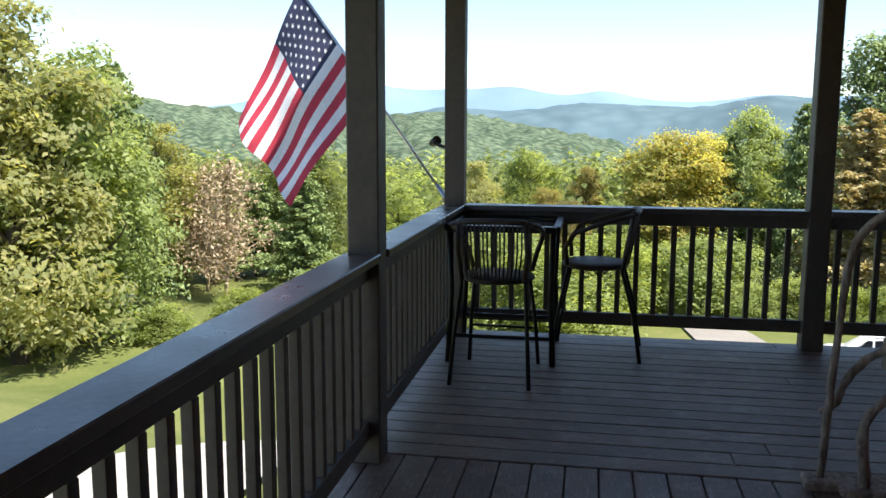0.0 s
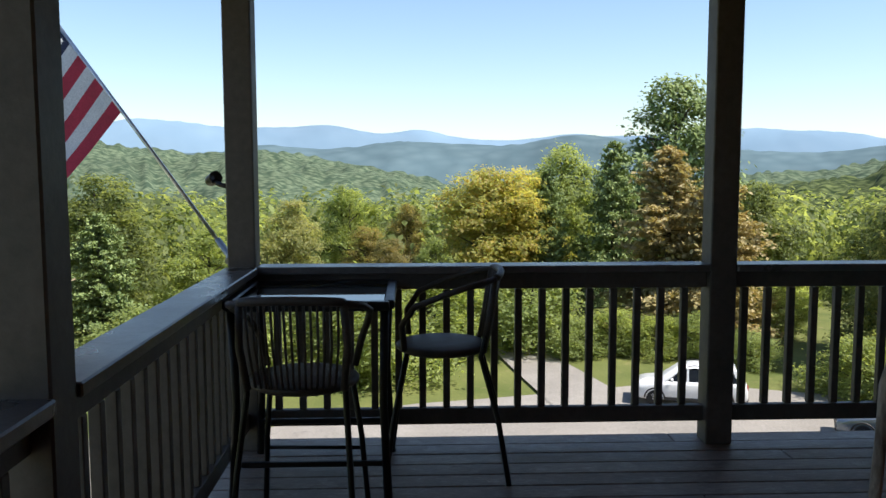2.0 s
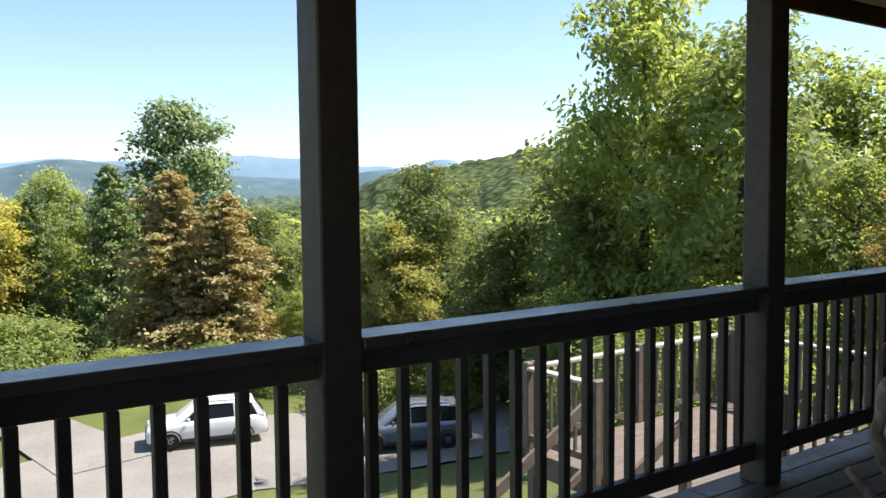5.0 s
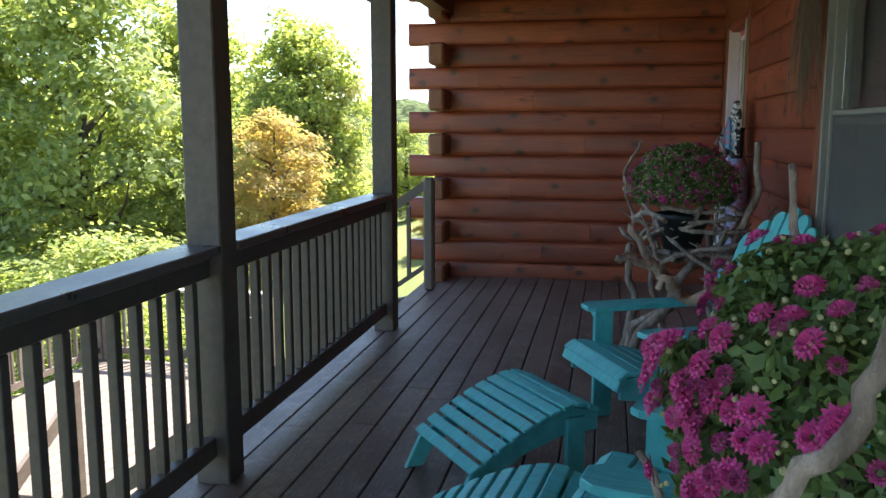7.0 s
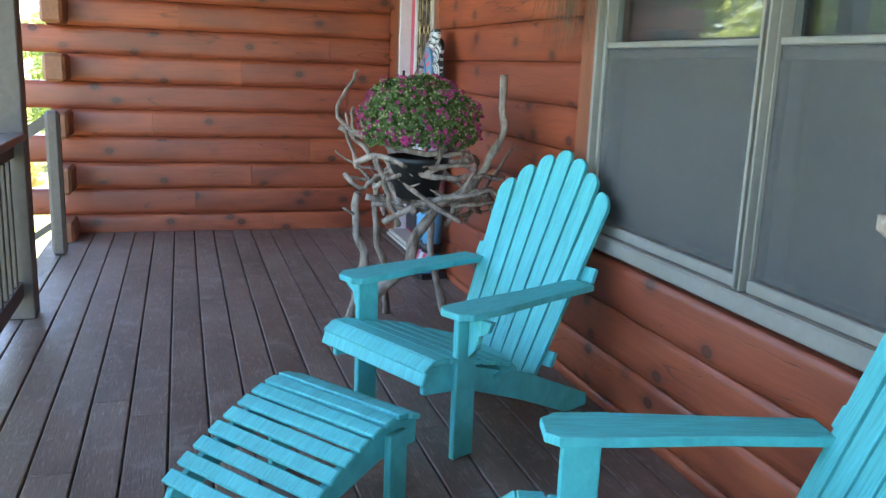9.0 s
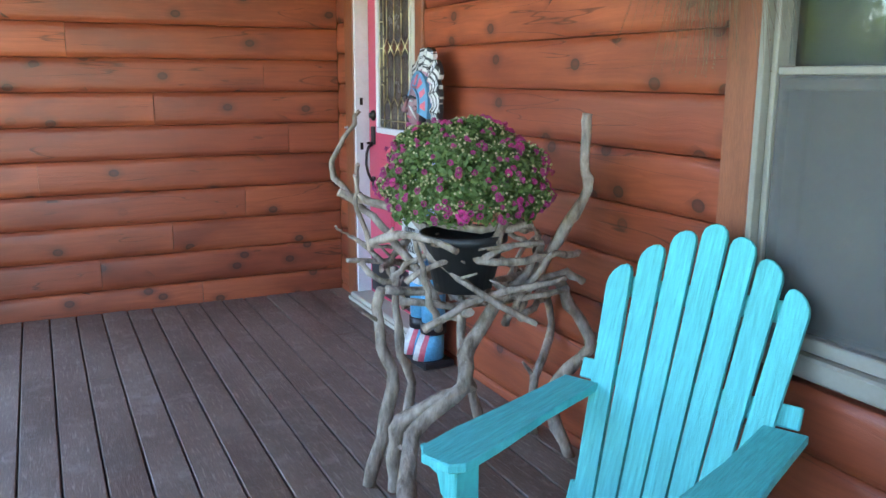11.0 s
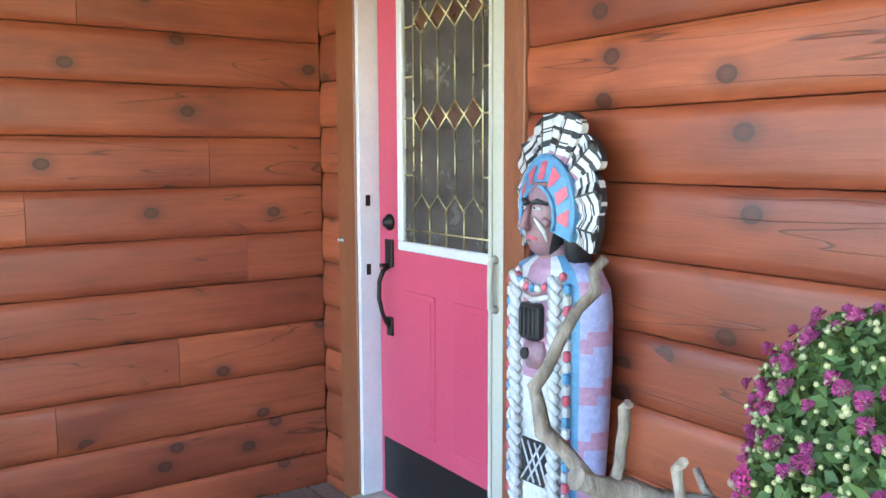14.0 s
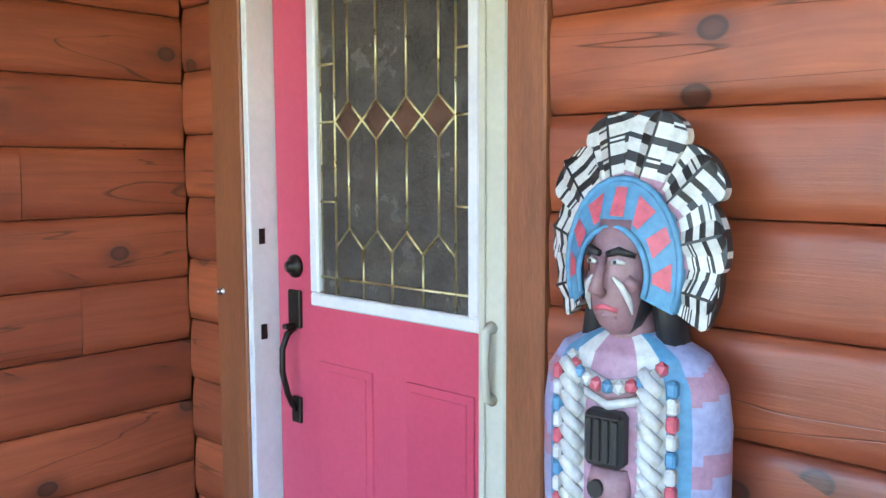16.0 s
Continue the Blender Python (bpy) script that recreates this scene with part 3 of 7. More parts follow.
# Dark colour that stands for the shade of an unlit room.
DARK_ROOM = surf("room_shade", (0.05, 0.045, 0.04), (0.08, 0.07, 0.065), 2, 20, rough=(0.8, 0.9))
SCREEN = surf("insect_screen", (0.062, 0.058, 0.052), (0.092, 0.087, 0.08), 1.2, 220, rough=(0.45, 0.6), relief=0.25)

WINFRAME = surf("window_frame_paint", (0.22, 0.205, 0.17), (0.275, 0.255, 0.215), 3, 50, rough=(0.45, 0.6), relief=0.05, mottle=0.35)
MESHSCREEN = surf("screen_mesh", (0.085, 0.080, 0.072), (0.115, 0.108, 0.098), 1.2, 300, rough=(0.5, 0.6), relief=0.0)
MESHSCREEN.node_tree.nodes["Principled BSDF"].inputs["Alpha"].default_value = 0.55

door = thing("door_1", "red painted front door with leaded glass and black kick plate, closed", "front door", Matrix.Translation((-0.30, 0, 0)) @ Matrix.Diagonal((1, 1, 1.021, 1)), kind="structure")
YD = YWALL
part("casing", box((9.522, YD - 0.10, 0.0), (9.673, YD + 0.012, 2.18), 0.005), TRIM_WOOD, door, "brown stained casing board")
part("casing", box((8.462, YD - 0.10, 0.0), (8.562, YD + 0.012, 2.18), 0.005), TRIM_WOOD, door, "brown stained casing board")
part("casing", box((8.462, YD - 0.10, 2.182), (9.673, YD + 0.014, 2.32), 0.005), TRIM_WOOD, door, "brown stained head casing")
part("jamb", box((9.496, YD - 0.15, 0.05), (9.520, YD + 0.006, 2.14), 0.003), WHITE, door, "white painted jamb with strike plates")
part("jamb", box((8.564, YD - 0.15, 0.05), (8.640, YD + 0.004, 2.14), 0.008), BEIGE, door, "beige retracting screen housing")
part("jamb_bead", box((8.620, YD + 0.0045, 0.06), (8.636, YD + 0.012, 2.13), 0.003), BEIGE, door)
part("head_jamb", box((8.564, YD - 0.15, 2.142), (9.520, YD - 0.01, 2.18), 0.004), WHITE, door)
part("threshold", box((8.55, YD - 0.16, 0.001), (9.53, YD + 0.05, 0.048), 0.008), BEIGE, door, "pale metal threshold")
part("threshold_nose", box((8.55, YD + 0.051, 0.001), (9.53, YD + 0.066, 0.026), 0.005), BEIGE, door)
for zs in (1.257, 0.982):
    part("strike_plate", box((9.4935, YD - 0.042, zs - 0.022), (9.4965, YD - 0.022, zs + 0.022), 0.0005), BRONZE, door)
slab = part("slab", box((8.566, YD - 0.125, 0.05), (9.488, YD - 0.080, 2.138), 0.003), DOOR_RED, door)
# Black strip stands for the dark gap between slab and jamb.
part("weather_strip", box((9.4885, YD - 0.13, 0.05), (9.4955, YD - 0.092, 2.138), 0.0005), BLACK, door)
# raised panels
YF = YD - 0.080
for x0, x1 in ((8.723, 8.95), (9.078, 9.296)):
    bm = bmesh.new()
    cbox(bm, (x0, YF - 0.002, 0.37), (x1, YF + 0.006, 0.92), 0.006)
    cbox(bm, (x0 + 0.022, YF + 0.004, 0.392), (x1 - 0.022, YF + 0.010, 0.898), 0.005)
    part("raised_panel", bm, DOOR_RED, door)
part("kick_plate", box((8.60, YF - 0.001, 0.07), (9.46, YF + 0.0045, 0.298), 0.001), BLACK, door, "black kick plate")
LX0, LX1, LZ0, LZ1 = 8.694, 9.311, 1.075, 2.07
fw = 0.036
for nm, lo, hi in (("lite_frame", (LX0, LZ0), (LX1, LZ0 + fw)), ("lite_frame", (LX0, LZ1 - fw), (LX1, LZ1)), ("lite_frame", (LX1 - fw, LZ0 + fw), (LX1, LZ1 - fw)), ("lite_frame", (LX0, LZ0 + fw), (LX0 + fw, LZ1 - fw))):
    part(nm, box((lo[0], YF + 0.0005, lo[1]), (hi[0], YF + 0.022, hi[1]), 0.008), WHITE, door, "white moulded frame of the glass")
GX0, GX1, GZ0, GZ1 = LX0 + fw, LX1 - fw, LZ0 + fw, LZ1 - fw
YG = YF + 0.0015
part("pane", box((GX0, YG - 0.001, GZ0), (GX1, YG + 0.004, GZ1), 0.001), OBSCURE, door, "obscure leaded glass")


def came(pts, r=0.0034):
    part("came", tube(bmesh.new(), [(x, YG + 0.005, z) for x, z in pts], r, 6), BRASS, door, "")


bx0, bx1, bz0 = 8.777, 9.211, GZ0 + 0.045
came([(bx0, GZ0), (bx0, GZ1)])
came([(bx1, GZ0), (bx1, GZ1)])
came([(GX0, bz0), (GX1, bz0)])
came([(GX1 - 0.006, GZ0), (GX1 - 0.006, GZ1)], 0.002)
for zz in (1.36, 1.57, 1.72, 1.90):
    came([(GX0, zz), (bx0, zz)])
    came([(bx1, zz), (GX1, zz)])
n = 4
cw = (bx1 - bx0) / n
for k in range(n):
    xc = bx0 + cw * (k + 0.5)
    xa, xb = bx0 + cw * k, bx0 + cw * (k + 1)
    came([(xc, 1.292), (xc, 1.52)])
    came([(xc, 1.62), (xc, 1.868)])
    came([(xa, 1.241), (xc, 1.292), (xb, 1.241)])
    came([(xa, 1.57), (xc, 1.52), (xb, 1.57), (xc, 1.62), (xa, 1.57)])
    came([(xa, 1.915), (xc, 1.868), (xb, 1.915), (xc, 1.965), (xa, 1.915)])
    came([(xc, 1.965), (xc, GZ1)])
    if k:
        came([(bx0 + cw * k, GZ0), (bx0 + cw * k, 1.241)])
    for zc, hh in ((1.57, 0.047), (1.915, 0.045)):
        bm = bmesh.new()
        cen = bm.verts.new((xc, YG + 0.0052, zc))
        ring = [bm.verts.new(p) for p in ((xc - cw / 2 + 0.004, YG + 0.0041, zc), (xc, YG + 0.0041, zc - hh), (xc + cw / 2 - 0.004, YG + 0.0041, zc), (xc, YG + 0.0041, zc + hh))]
        inner = [bm.verts.new((xc + (v.co.x - xc) * 0.55, YG + 0.0072, zc + (v.co.z - zc) * 0.55)) for v in ring]
        bm.verts.remove(cen)
        for i in range(4):
            bm.faces.new((ring[i], ring[(i + 1) % 4], inner[(i + 1) % 4], inner[i]))
        bm.faces.new(inner)
        bmesh.ops.recalc_face_normals(bm, faces=bm.faces)
        part("bevelled_pane", bm, BEVEL, door)
# lock and handle
lx = 9.40
bm = bmesh.new()
lathe(bm, [(0.0, 0.0), (0.033, 0.0), (0.033, 0.008), (0.026, 0.016), (0.016, 0.02), (0.016, 0.03), (0.0, 0.032)], 20)
part("deadbolt", bm, BRONZE, door, "dark bronze deadbolt", pose(lx, YF + 0.0005, 1.175, -90))
bm = bmesh.new()
cbox(bm, (lx - 0.027, YF + 0.0005, 1.0), (lx + 0.027, YF + 0.013, 1.108), 0.01)
cbox(bm, (lx - 0.008, YF + 0.010, 1.0), (lx + 0.008, YF + 0.050, 1.015), 0.004)
tube(bm, [(lx, YF + 0.012, 1.0), (lx, YF + 0.037, 0.985), (lx + 0.006, YF + 0.05, 0.945), (lx, YF + 0.056, 0.88), (lx - 0.006, YF + 0.045, 0.82), (lx, YF + 0.025, 0.785), (lx, YF + 0.006, 0.765)], [0.010, 0.010, 0.009, 0.009, 0.009, 0.010, 0.012], 8)
cbox(bm, (lx - 0.02, YF + 0.0005, 0.725), (lx + 0.02, YF + 0.012, 0.80), 0.012)
part("handle_set", bm, BRONZE, door, "dark bronze handle set")
bm = bmesh.new()
px_, pz_ = 8.603, 1.033
tube(bm, [(px_, YD + 0.004, pz_ + 0.078), (px_, YD + 0.026, pz_ + 0.072), (px_, YD + 0.030, pz_), (px_, YD + 0.026, pz_ - 0.072), (px_, YD + 0.004, pz_ - 0.078)], [0.016, 0.011, 0.009, 0.011, 0.016], 8)
part("screen_pull", bm, BEIGE, door, "beige pull of the screen")
bm = bmesh.new()
lathe(bm, [(0.0, 0.0), (0.012, 0.0), (0.011, 0.004), (0.006, 0.006), (0.006, 0.014), (0.009, 0.018), (0.0, 0.022)], 12)
part("bell_button", bm, STEEL, door, "small steel catch", pose(9.638, YD + 0.013, 1.091, -90))

# ---- window ----
win = thing("window_1", "double sash window with insect screens and pale frames", "window", Matrix.Translation((0.148, 0, 0.026)) @ Matrix.Diagonal((0.9417, 1, 1, 1)), kind="structure")
part("casing", box((6.111, YWALL - 0.10, 0.685), (6.238, YWALL + 0.012, 2.198), 0.005), TRIM_WOOD, win, "brown stained casing board")
part("casing", box((3.722, YWALL - 0.10, 0.685), (3.849, YWALL + 0.012, 2.198), 0.005), TRIM_WOOD, win, "brown stained casing board")
part("head_casing", box((3.722, YWALL - 0.10, 2.08), (6.238, YWALL + 0.014, 2.199), 0.005), TRIM_WOOD, win)
part("sill", box((3.70, YWALL - 0.10, 0.618), (6.26, YWALL + 0.03, 0.682), 0.008), WINFRAME, win, "pale window sill")
for x0, x1, s0, s1 in ((4.989, 6.108, 0.028, 0.044), (3.852, 4.969, 0.044, 0.020)):
    e0, e1 = x0 + s0, x1 - s1
    for a0, a1, yf in ((x0, x0 + s0 / 2 - 0.001, 0.016), (x0 + s0 / 2, e0, -0.012), (x1 - s1 / 2, x1, 0.016), (e1, x1 - s1 / 2 - 0.001, -0.012)):
        part("window_frame", box((a0, YWALL - 0.09, 0.684), (a1, YWALL + yf, 2.078), 0.004), WINFRAME, win)
    part("window_frame", box((e0 + 0.001, YWALL - 0.09, 0.684), (e1 - 0.001, YWALL + 0.0, 0.725), 0.004), WINFRAME, win)
    part("meeting_rail", box((e0 + 0.001, YWALL - 0.075, 1.42), (e1 - 0.001, YWALL - 0.018, 1.443), 0.004), WINFRAME, win)
    part("meeting_rail", box((e0 + 0.001, YWALL - 0.072, 1.381), (e1 - 0.001, YWALL - 0.03, 1.411), 0.004), WINFRAME, win)
    part("sash_stile", box((e1 - 0.075, YWALL - 0.085, 0.727), (e1 - 0.013, YWALL - 0.055, 1.379), 0.004), SCREEN, win)
    p = part("pane", box((e0 + 0.001, YWALL - 0.062, 1.45), (e1 - 0.001, YWALL - 0.058, 2.077), 0.0008), CLEAR, win, "upper pane reflecting trees")
    p.visible_shadow = False
    p = part("pane", box((e0 + 0.001, YWALL - 0.05, 0.727), (e1 - 0.001, YWALL - 0.046, 1.381), 0.0008), CLEAR, win, "lower pane behind a screen")
    p.visible_shadow = False
    p = part("insect_screen", box((e0 + 0.002, YWALL - 0.028, 0.727), (e1 - 0.002, YWALL - 0.025, 1.419), 0.0005), MESHSCREEN, win, "grey insect screen")
    p.visible_shadow = False
    part("blind", box((x0 + 0.02, YWALL - 0.150, 0.69), (x1 - 0.02, YWALL - 0.140, 2.078), 0.002), SCREEN, win, "dim grey blind behind the glass")
# Dark bronze strip puts the darkness of the sash gap into colour.
part("mullion", box((4.9695, YWALL - 0.09, 0.684), (4.9885, YWALL - 0.014, 2.078), 0.003), BRONZE, win, "dark strip standing for the groove between the sashes")
# Backing block added behind the window, the room's shade in its colour.
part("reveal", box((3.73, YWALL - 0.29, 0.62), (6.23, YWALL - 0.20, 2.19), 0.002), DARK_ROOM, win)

# ---- adirondack chairs ----
def slab_on(bm, a, b, width_dir, wa, wb, thick, c=0.004):
    """A flat board from a to b, wa wide at a and wb at b."""
    a, b, u = Vector(a), Vector(b), Vector(width_dir).normalized()
    d = (b - a).normalized()
    nrm = d.cross(u).normalized()
    vs = []
    for p, w in ((a, wa), (b, wb)):
        for su, sn in ((-1, -1), (1, -1), (1, 1), (-1, 1)):
            vs.append(bm.verts.new(p + u * su * w / 2 + nrm * sn * thick / 2))
    for q in ((3, 2, 1, 0), (4, 5, 6, 7), (0, 1, 5, 4), (1, 2, 6, 5), (2, 3, 7, 6), (3, 0, 4, 7)):
        bm.faces.new([vs[i] for i in q])
    bmesh.ops.recalc_face_normals(bm, faces=bm.faces)
    return bm


def outline_board(outline, thick, m):
    """A board cut to an outline in its local x, z plane, eased edges, put at m."""
    bm = bmesh.new()
    e = 0.004
    cx = sum(p[0] for p in outline) / len(outline)
    cz = sum(p[1] for p in outline) / len(outline)

    def ring(y, inset):
        out = []
        for x, z in outline:
            d = Vector((x - cx, z - cz))
            k = max(0.0, 1 - inset / max(d.length, 1e-4))
            out.append(bm.verts.new(m @ Vector((cx + d.x * k, y, cz + d.y * k))))
        return out
    rs = [ring(-thick / 2, e), ring(-thick / 2 + e, 0), ring(thick / 2 - e, 0), ring(thick / 2, e)]
    n = len(outline)
    for a, b in zip(rs, rs[1:]):
        for i in range(n):
            bm.faces.new((a[i], a[(i + 1) % n], b[(i + 1) % n], b[i]))
    bm.faces.new(rs[0][::-1])
    bm.faces.new(rs[-1])
    bmesh.ops.recalc_face_normals(bm, faces=bm.faces)
    return bm


def adirondack(m, label):
    t = thing("adirondack_chair", label, "chair", m, "adirondack chairs by the window")
    # back: seven fanned slats with rounded tops
    tops = [0.80, 0.875, 0.93, 0.96, 0.93, 0.875, 0.80]
    lean = math.radians(24)
    for i in range(7):
        k = i - 3
        xb, xt = k * 0.060, k * 0.082
        z0, L = 0.0, tops[i] * 0.99
        w0, w1 = 0.055, 0.070
        pts = [(-w0 / 2, 0), (w0 / 2, 0)]
        skew = -0.022 * k
        for j in range(7):
            a = math.pi * j / 6
            pts.append((w1 / 2 * math.cos(a), L - 0.035 + 0.035 * math.sin(a) + skew * 0.35 * math.cos(a)))
        sh = (xt - xb)
        pts = [(x + sh * z / L, z) for x, z in pts]
        mm = Matrix.Translation((xb, 0.485, 0.137)) @ Matrix.Rotation(-lean, 4, "X")
        part("back_slat", outline_board(pts, 0.02, mm), TURQ, t)
    for zz, yy, w in ((0.56, 0.700, 0.60), (0.24, 0.558, 0.50), (0.80, 0.807, 0.50)):
        part("back_brace", box((-w / 2, -0.012, -0.03), (w / 2, 0.012, 0.03), 0.004), TURQ, t, m=Matrix.Translation((0, yy + 0.002, zz)) @ Matrix.Rotation(-lean, 4, "X"))
    # seat slats over a curved front
    ys = [(-0.085, 0.325, -70), (-0.068, 0.362, -35), (-0.018, 0.372, 4), (0.055, 0.358, 12), (0.128, 0.340, 14), (0.201, 0.321, 15), (0.274, 0.301, 15)]
    for y, z, a in ys:
        w = 0.052 if a < 0 else 0.066
        part("seat_slat", box((-0.272, -w / 2, -0.010), (0.272, w / 2, 0.010), 0.004), TURQ, t, m=Matrix.Translation((0, y, z)) @ Matrix.Rotation(math.radians(-a if a > 0 else -a), 4, "X"))
    sc = [(-0.272, -0.03), (-0.2, 0.0), (-0.1, 0.02), (0, 0.026), (0.1, 0.02), (0.2, 0.0), (0.272, -0.03), (0.272, -0.12), (-0.272, -0.12)]
    part("seat_slat", outline_board(sc, 0.02, Matrix.Translation((0, 0.36, 0.278)) @ Matrix.Rotation(math.radians(-75), 4, "X")), TURQ, t)
    for s in (-1, 1):
        # side rail runs down to the floor behind
        o = [(-0.07, 0.26), (-0.07, 0.345), (0.02, 0.355), (0.45, 0.21), (0.78, 0.05), (0.78, 0.0), (0.66, 0.0), (0.40, 0.12), (0.1, 0.24)]
        part("side_rail", outline_board(o, 0.022, Matrix.Translation((s * 0.235, 0, 0)) @ Matrix.Rotation(math.pi / 2, 4, "Z")), TURQ, t)
        part("front_leg", box((s * 0.26 - 0.012, 0.045, 0), (s * 0.26 + 0.012, 0.135, 0.517), 0.004), TURQ, t)
        br = [(0.0, 0.0), (0.10, 0.0), (0.085, -0.04), (0.05, -0.06), (0.035, -0.11), (0.0, -0.15)]
        part("arm_bracket", outline_board(br, 0.022, Matrix.Translation((s * 0.284, 0.09, 0.517)) @ Matrix.Rotation(math.radians(0 if s > 0 else 180), 4, "Z")), TURQ, t)
        arm = [(-0.05, 0.66), (0.055, 0.66), (0.062, 0.4), (0.075, 0.16), (0.07, 0.04), (0.04, 0.004), (-0.04, 0.0), (-0.066, 0.03), (-0.066, 0.16), (-0.05, 0.40)]
        mir = [(x * s, z) for x, z in arm]
        part("arm", outline_board(mir, 0.024, Matrix.Translation((s * 0.275, 0, 0.530)) @ Matrix.Rotation(-math.pi / 2, 4, "X")), TURQ, t)
    return t


def facing(x, y, fx, fy):
    """Pose of a seat whose local -y looks along (fx, fy)."""
    return pose(x, y, 0, 0, 0, math.degrees(math.atan2(fx, -fy)))


def ottoman(m, label):
    t = thing("ottoman", label, "footstool", m, "adirondack footstools")
    L = 0.50
    prof = [(0.0, 0.318), (0.055, 0.338), (0.11, 0.336), (0.165, 0.322), (0.22, 0.302), (0.275, 0.278), (0.33, 0.250), (0.385, 0.220), (0.44, 0.188), (0.492, 0.152)]
    for i in range(len(prof)):
        a = prof[max(i - 1, 0)]
        b = prof[min(i + 1, len(prof) - 1)]
        ang = math.atan2(b[1] - a[1], b[0] - a[0])
        part("slat", box((-0.235, -0.0235, -0.009), (0.235, 0.0235, 0.009), 0.004), TURQ, t, m=Matrix.Translation((0, -prof[i][0], prof[i][1])) @ Matrix.Rotation(-ang, 4, "X"))
    for s in (-1, 1):
        o = [(0.03, 0.30), (-0.07, 0.326), (-0.17, 0.308), (-0.28, 0.262), (-0.40, 0.196), (-0.51, 0.125), (-0.57, 0.0), (-0.50, 0.0), (-0.46, 0.075), (-0.30, 0.170), (-0.13, 0.222), (0.03, 0.225)]
        part("side_rail", outline_board(o, 0.022, Matrix.Translation((s * 0.205, 0, 0)) @ Matrix.Rotation(math.pi / 2, 4, "Z")), TURQ, t)
        part("leg", box((s * 0.228 - 0.011, -0.12, 0.0), (s * 0.228 + 0.011, -0.04, 0.295), 0.004), TURQ, t)
    part("stretcher", box((-0.19, -0.055, 0.20), (0.19, -0.035, 0.29), 0.004), TURQ, t)
    return t


adirondack(facing(5.533, -1.522, -0.431, 0.902) @ Matrix.Diagonal((1.07, 1.07, 1.02, 1)), "turquoise painted slatted wooden chair with a fanned back")
adirondack(facing(4.09, -1.52, 0.241, 0.97) @ Matrix.Diagonal((1.04, 1.03, 1.02, 1)), "turquoise painted slatted wooden chair beside a flower stand")
ottoman(facing(5.194, -1.312, -0.593, 0.805) @ Matrix.Diagonal((1.1, 1.04, 1.0, 1)), "turquoise painted curved slat footstool before a chair")
ottoman(facing(4.08, -1.40, 0.13, 0.99) @ Matrix.Diagonal((1.1, 1.04, 1.0, 1)), "turquoise painted curved slat footstool on the deck")

# ---- driftwood stands with potted mums ----
DRIFT = surf("driftwood", (0.11, 0.075, 0.052), (0.50, 0.40, 0.32), 26, 95, (1, 1, 0.35), (0.75, 0.9), 0.9, shift=0, wear=(0.52, 0.46, 0.40))
POT = surf("black_pot", (0.012, 0.012, 0.013), (0.022, 0.021, 0.021), 6, 60, rough=(0.4, 0.55), relief=0.05)
SOIL = surf("soil", (0.02, 0.014, 0.01), (0.04, 0.03, 0.02), 20, 80, rough=(0.9, 1.0))
MUM_LEAF = foliage("mum_leaves", [(0.018, 0.055, 0.014), (0.035, 0.095, 0.022), (0.055, 0.13, 0.03), (0.03, 0.075, 0.02)], 0.3, 2.3)
PETAL = surf("magenta_petals", (0.44, 0.02, 0.15), (0.60, 0.06, 0.26), 60, 300, rough=(0.5, 0.7), relief=0.1)
PETAL_DARK = surf("dark_magenta_petals", (0.25, 0.018, 0.10), (0.45, 0.06, 0.21), 60, 300, rough=(0.5, 0.7), relief=0.1)
BUD = surf("pale_buds", (0.30, 0.34, 0.12), (0.50, 0.45, 0.24), 60, 200, rough=(0.5, 0.7))


def wander(a, b, n, amp, rnd):
    a, b = Vector(a), Vector(b)
    out = [a]
    for i in range(1, n):
        out.append(a.lerp(b, i / n) + Vector((rnd.uniform(-amp, amp), rnd.uniform(-amp, amp), rnd.uniform(-amp, amp) * 0.6)))
    return out + [b]


def branch(t, pts, r0, r1, rnd, kinks=2, label="", stubs=1):
    """A weathered branch through pts that narrows from r0 to r1, with knobs and stub twigs."""
    pts = [Vector(p) for p in pts]
    fine = []
    for i in range(len(pts) - 1):
        p0, p1, p2, p3 = pts[max(i - 1, 0)], pts[i], pts[i + 1], pts[min(i + 2, len(pts) - 1)]
        for k in range(4):
            s = k / 4
            q = 0.5 * ((2 * p1) + (p2 - p0) * s + (2 * p0 - 5 * p1 + 4 * p2 - p3) * s * s + (3 * p1 - p0 - 3 * p2 + p3) * s ** 3)
            fine.append(q + Vector((rnd.uniform(-1, 1), rnd.uniform(-1, 1), rnd.uniform(-1, 1))) * 0.0035 * kinks)
    fine.append(pts[-1])
    n = len(fine)
    rad = [(r0 + (r1 - r0) * i / (n - 1)) * rnd.uniform(0.85, 1.17) for i in range(n)]
    bm = tube(bmesh.new(), fine, rad, 8, True, 0.07, 0, rnd)
    for _ in range(stubs):
        i = rnd.randrange(2, n - 2) if n > 5 else 1
        d = Vector((rnd.uniform(-1, 1), rnd.uniform(-1, 1), rnd.uniform(-0.2, 1))).normalized()
        L = rnd.uniform(0.02, 0.07)
        tube(bm, [fine[i], fine[i] + d * (rad[i] + L * 0.5), fine[i] + d * (rad[i] + L)], [rad[i] * 0.6, rad[i] * 0.4, rad[i] * 0.28], 6, True, 0.1, 0, rnd)
    return part("branch", bm, DRIFT, t, label)


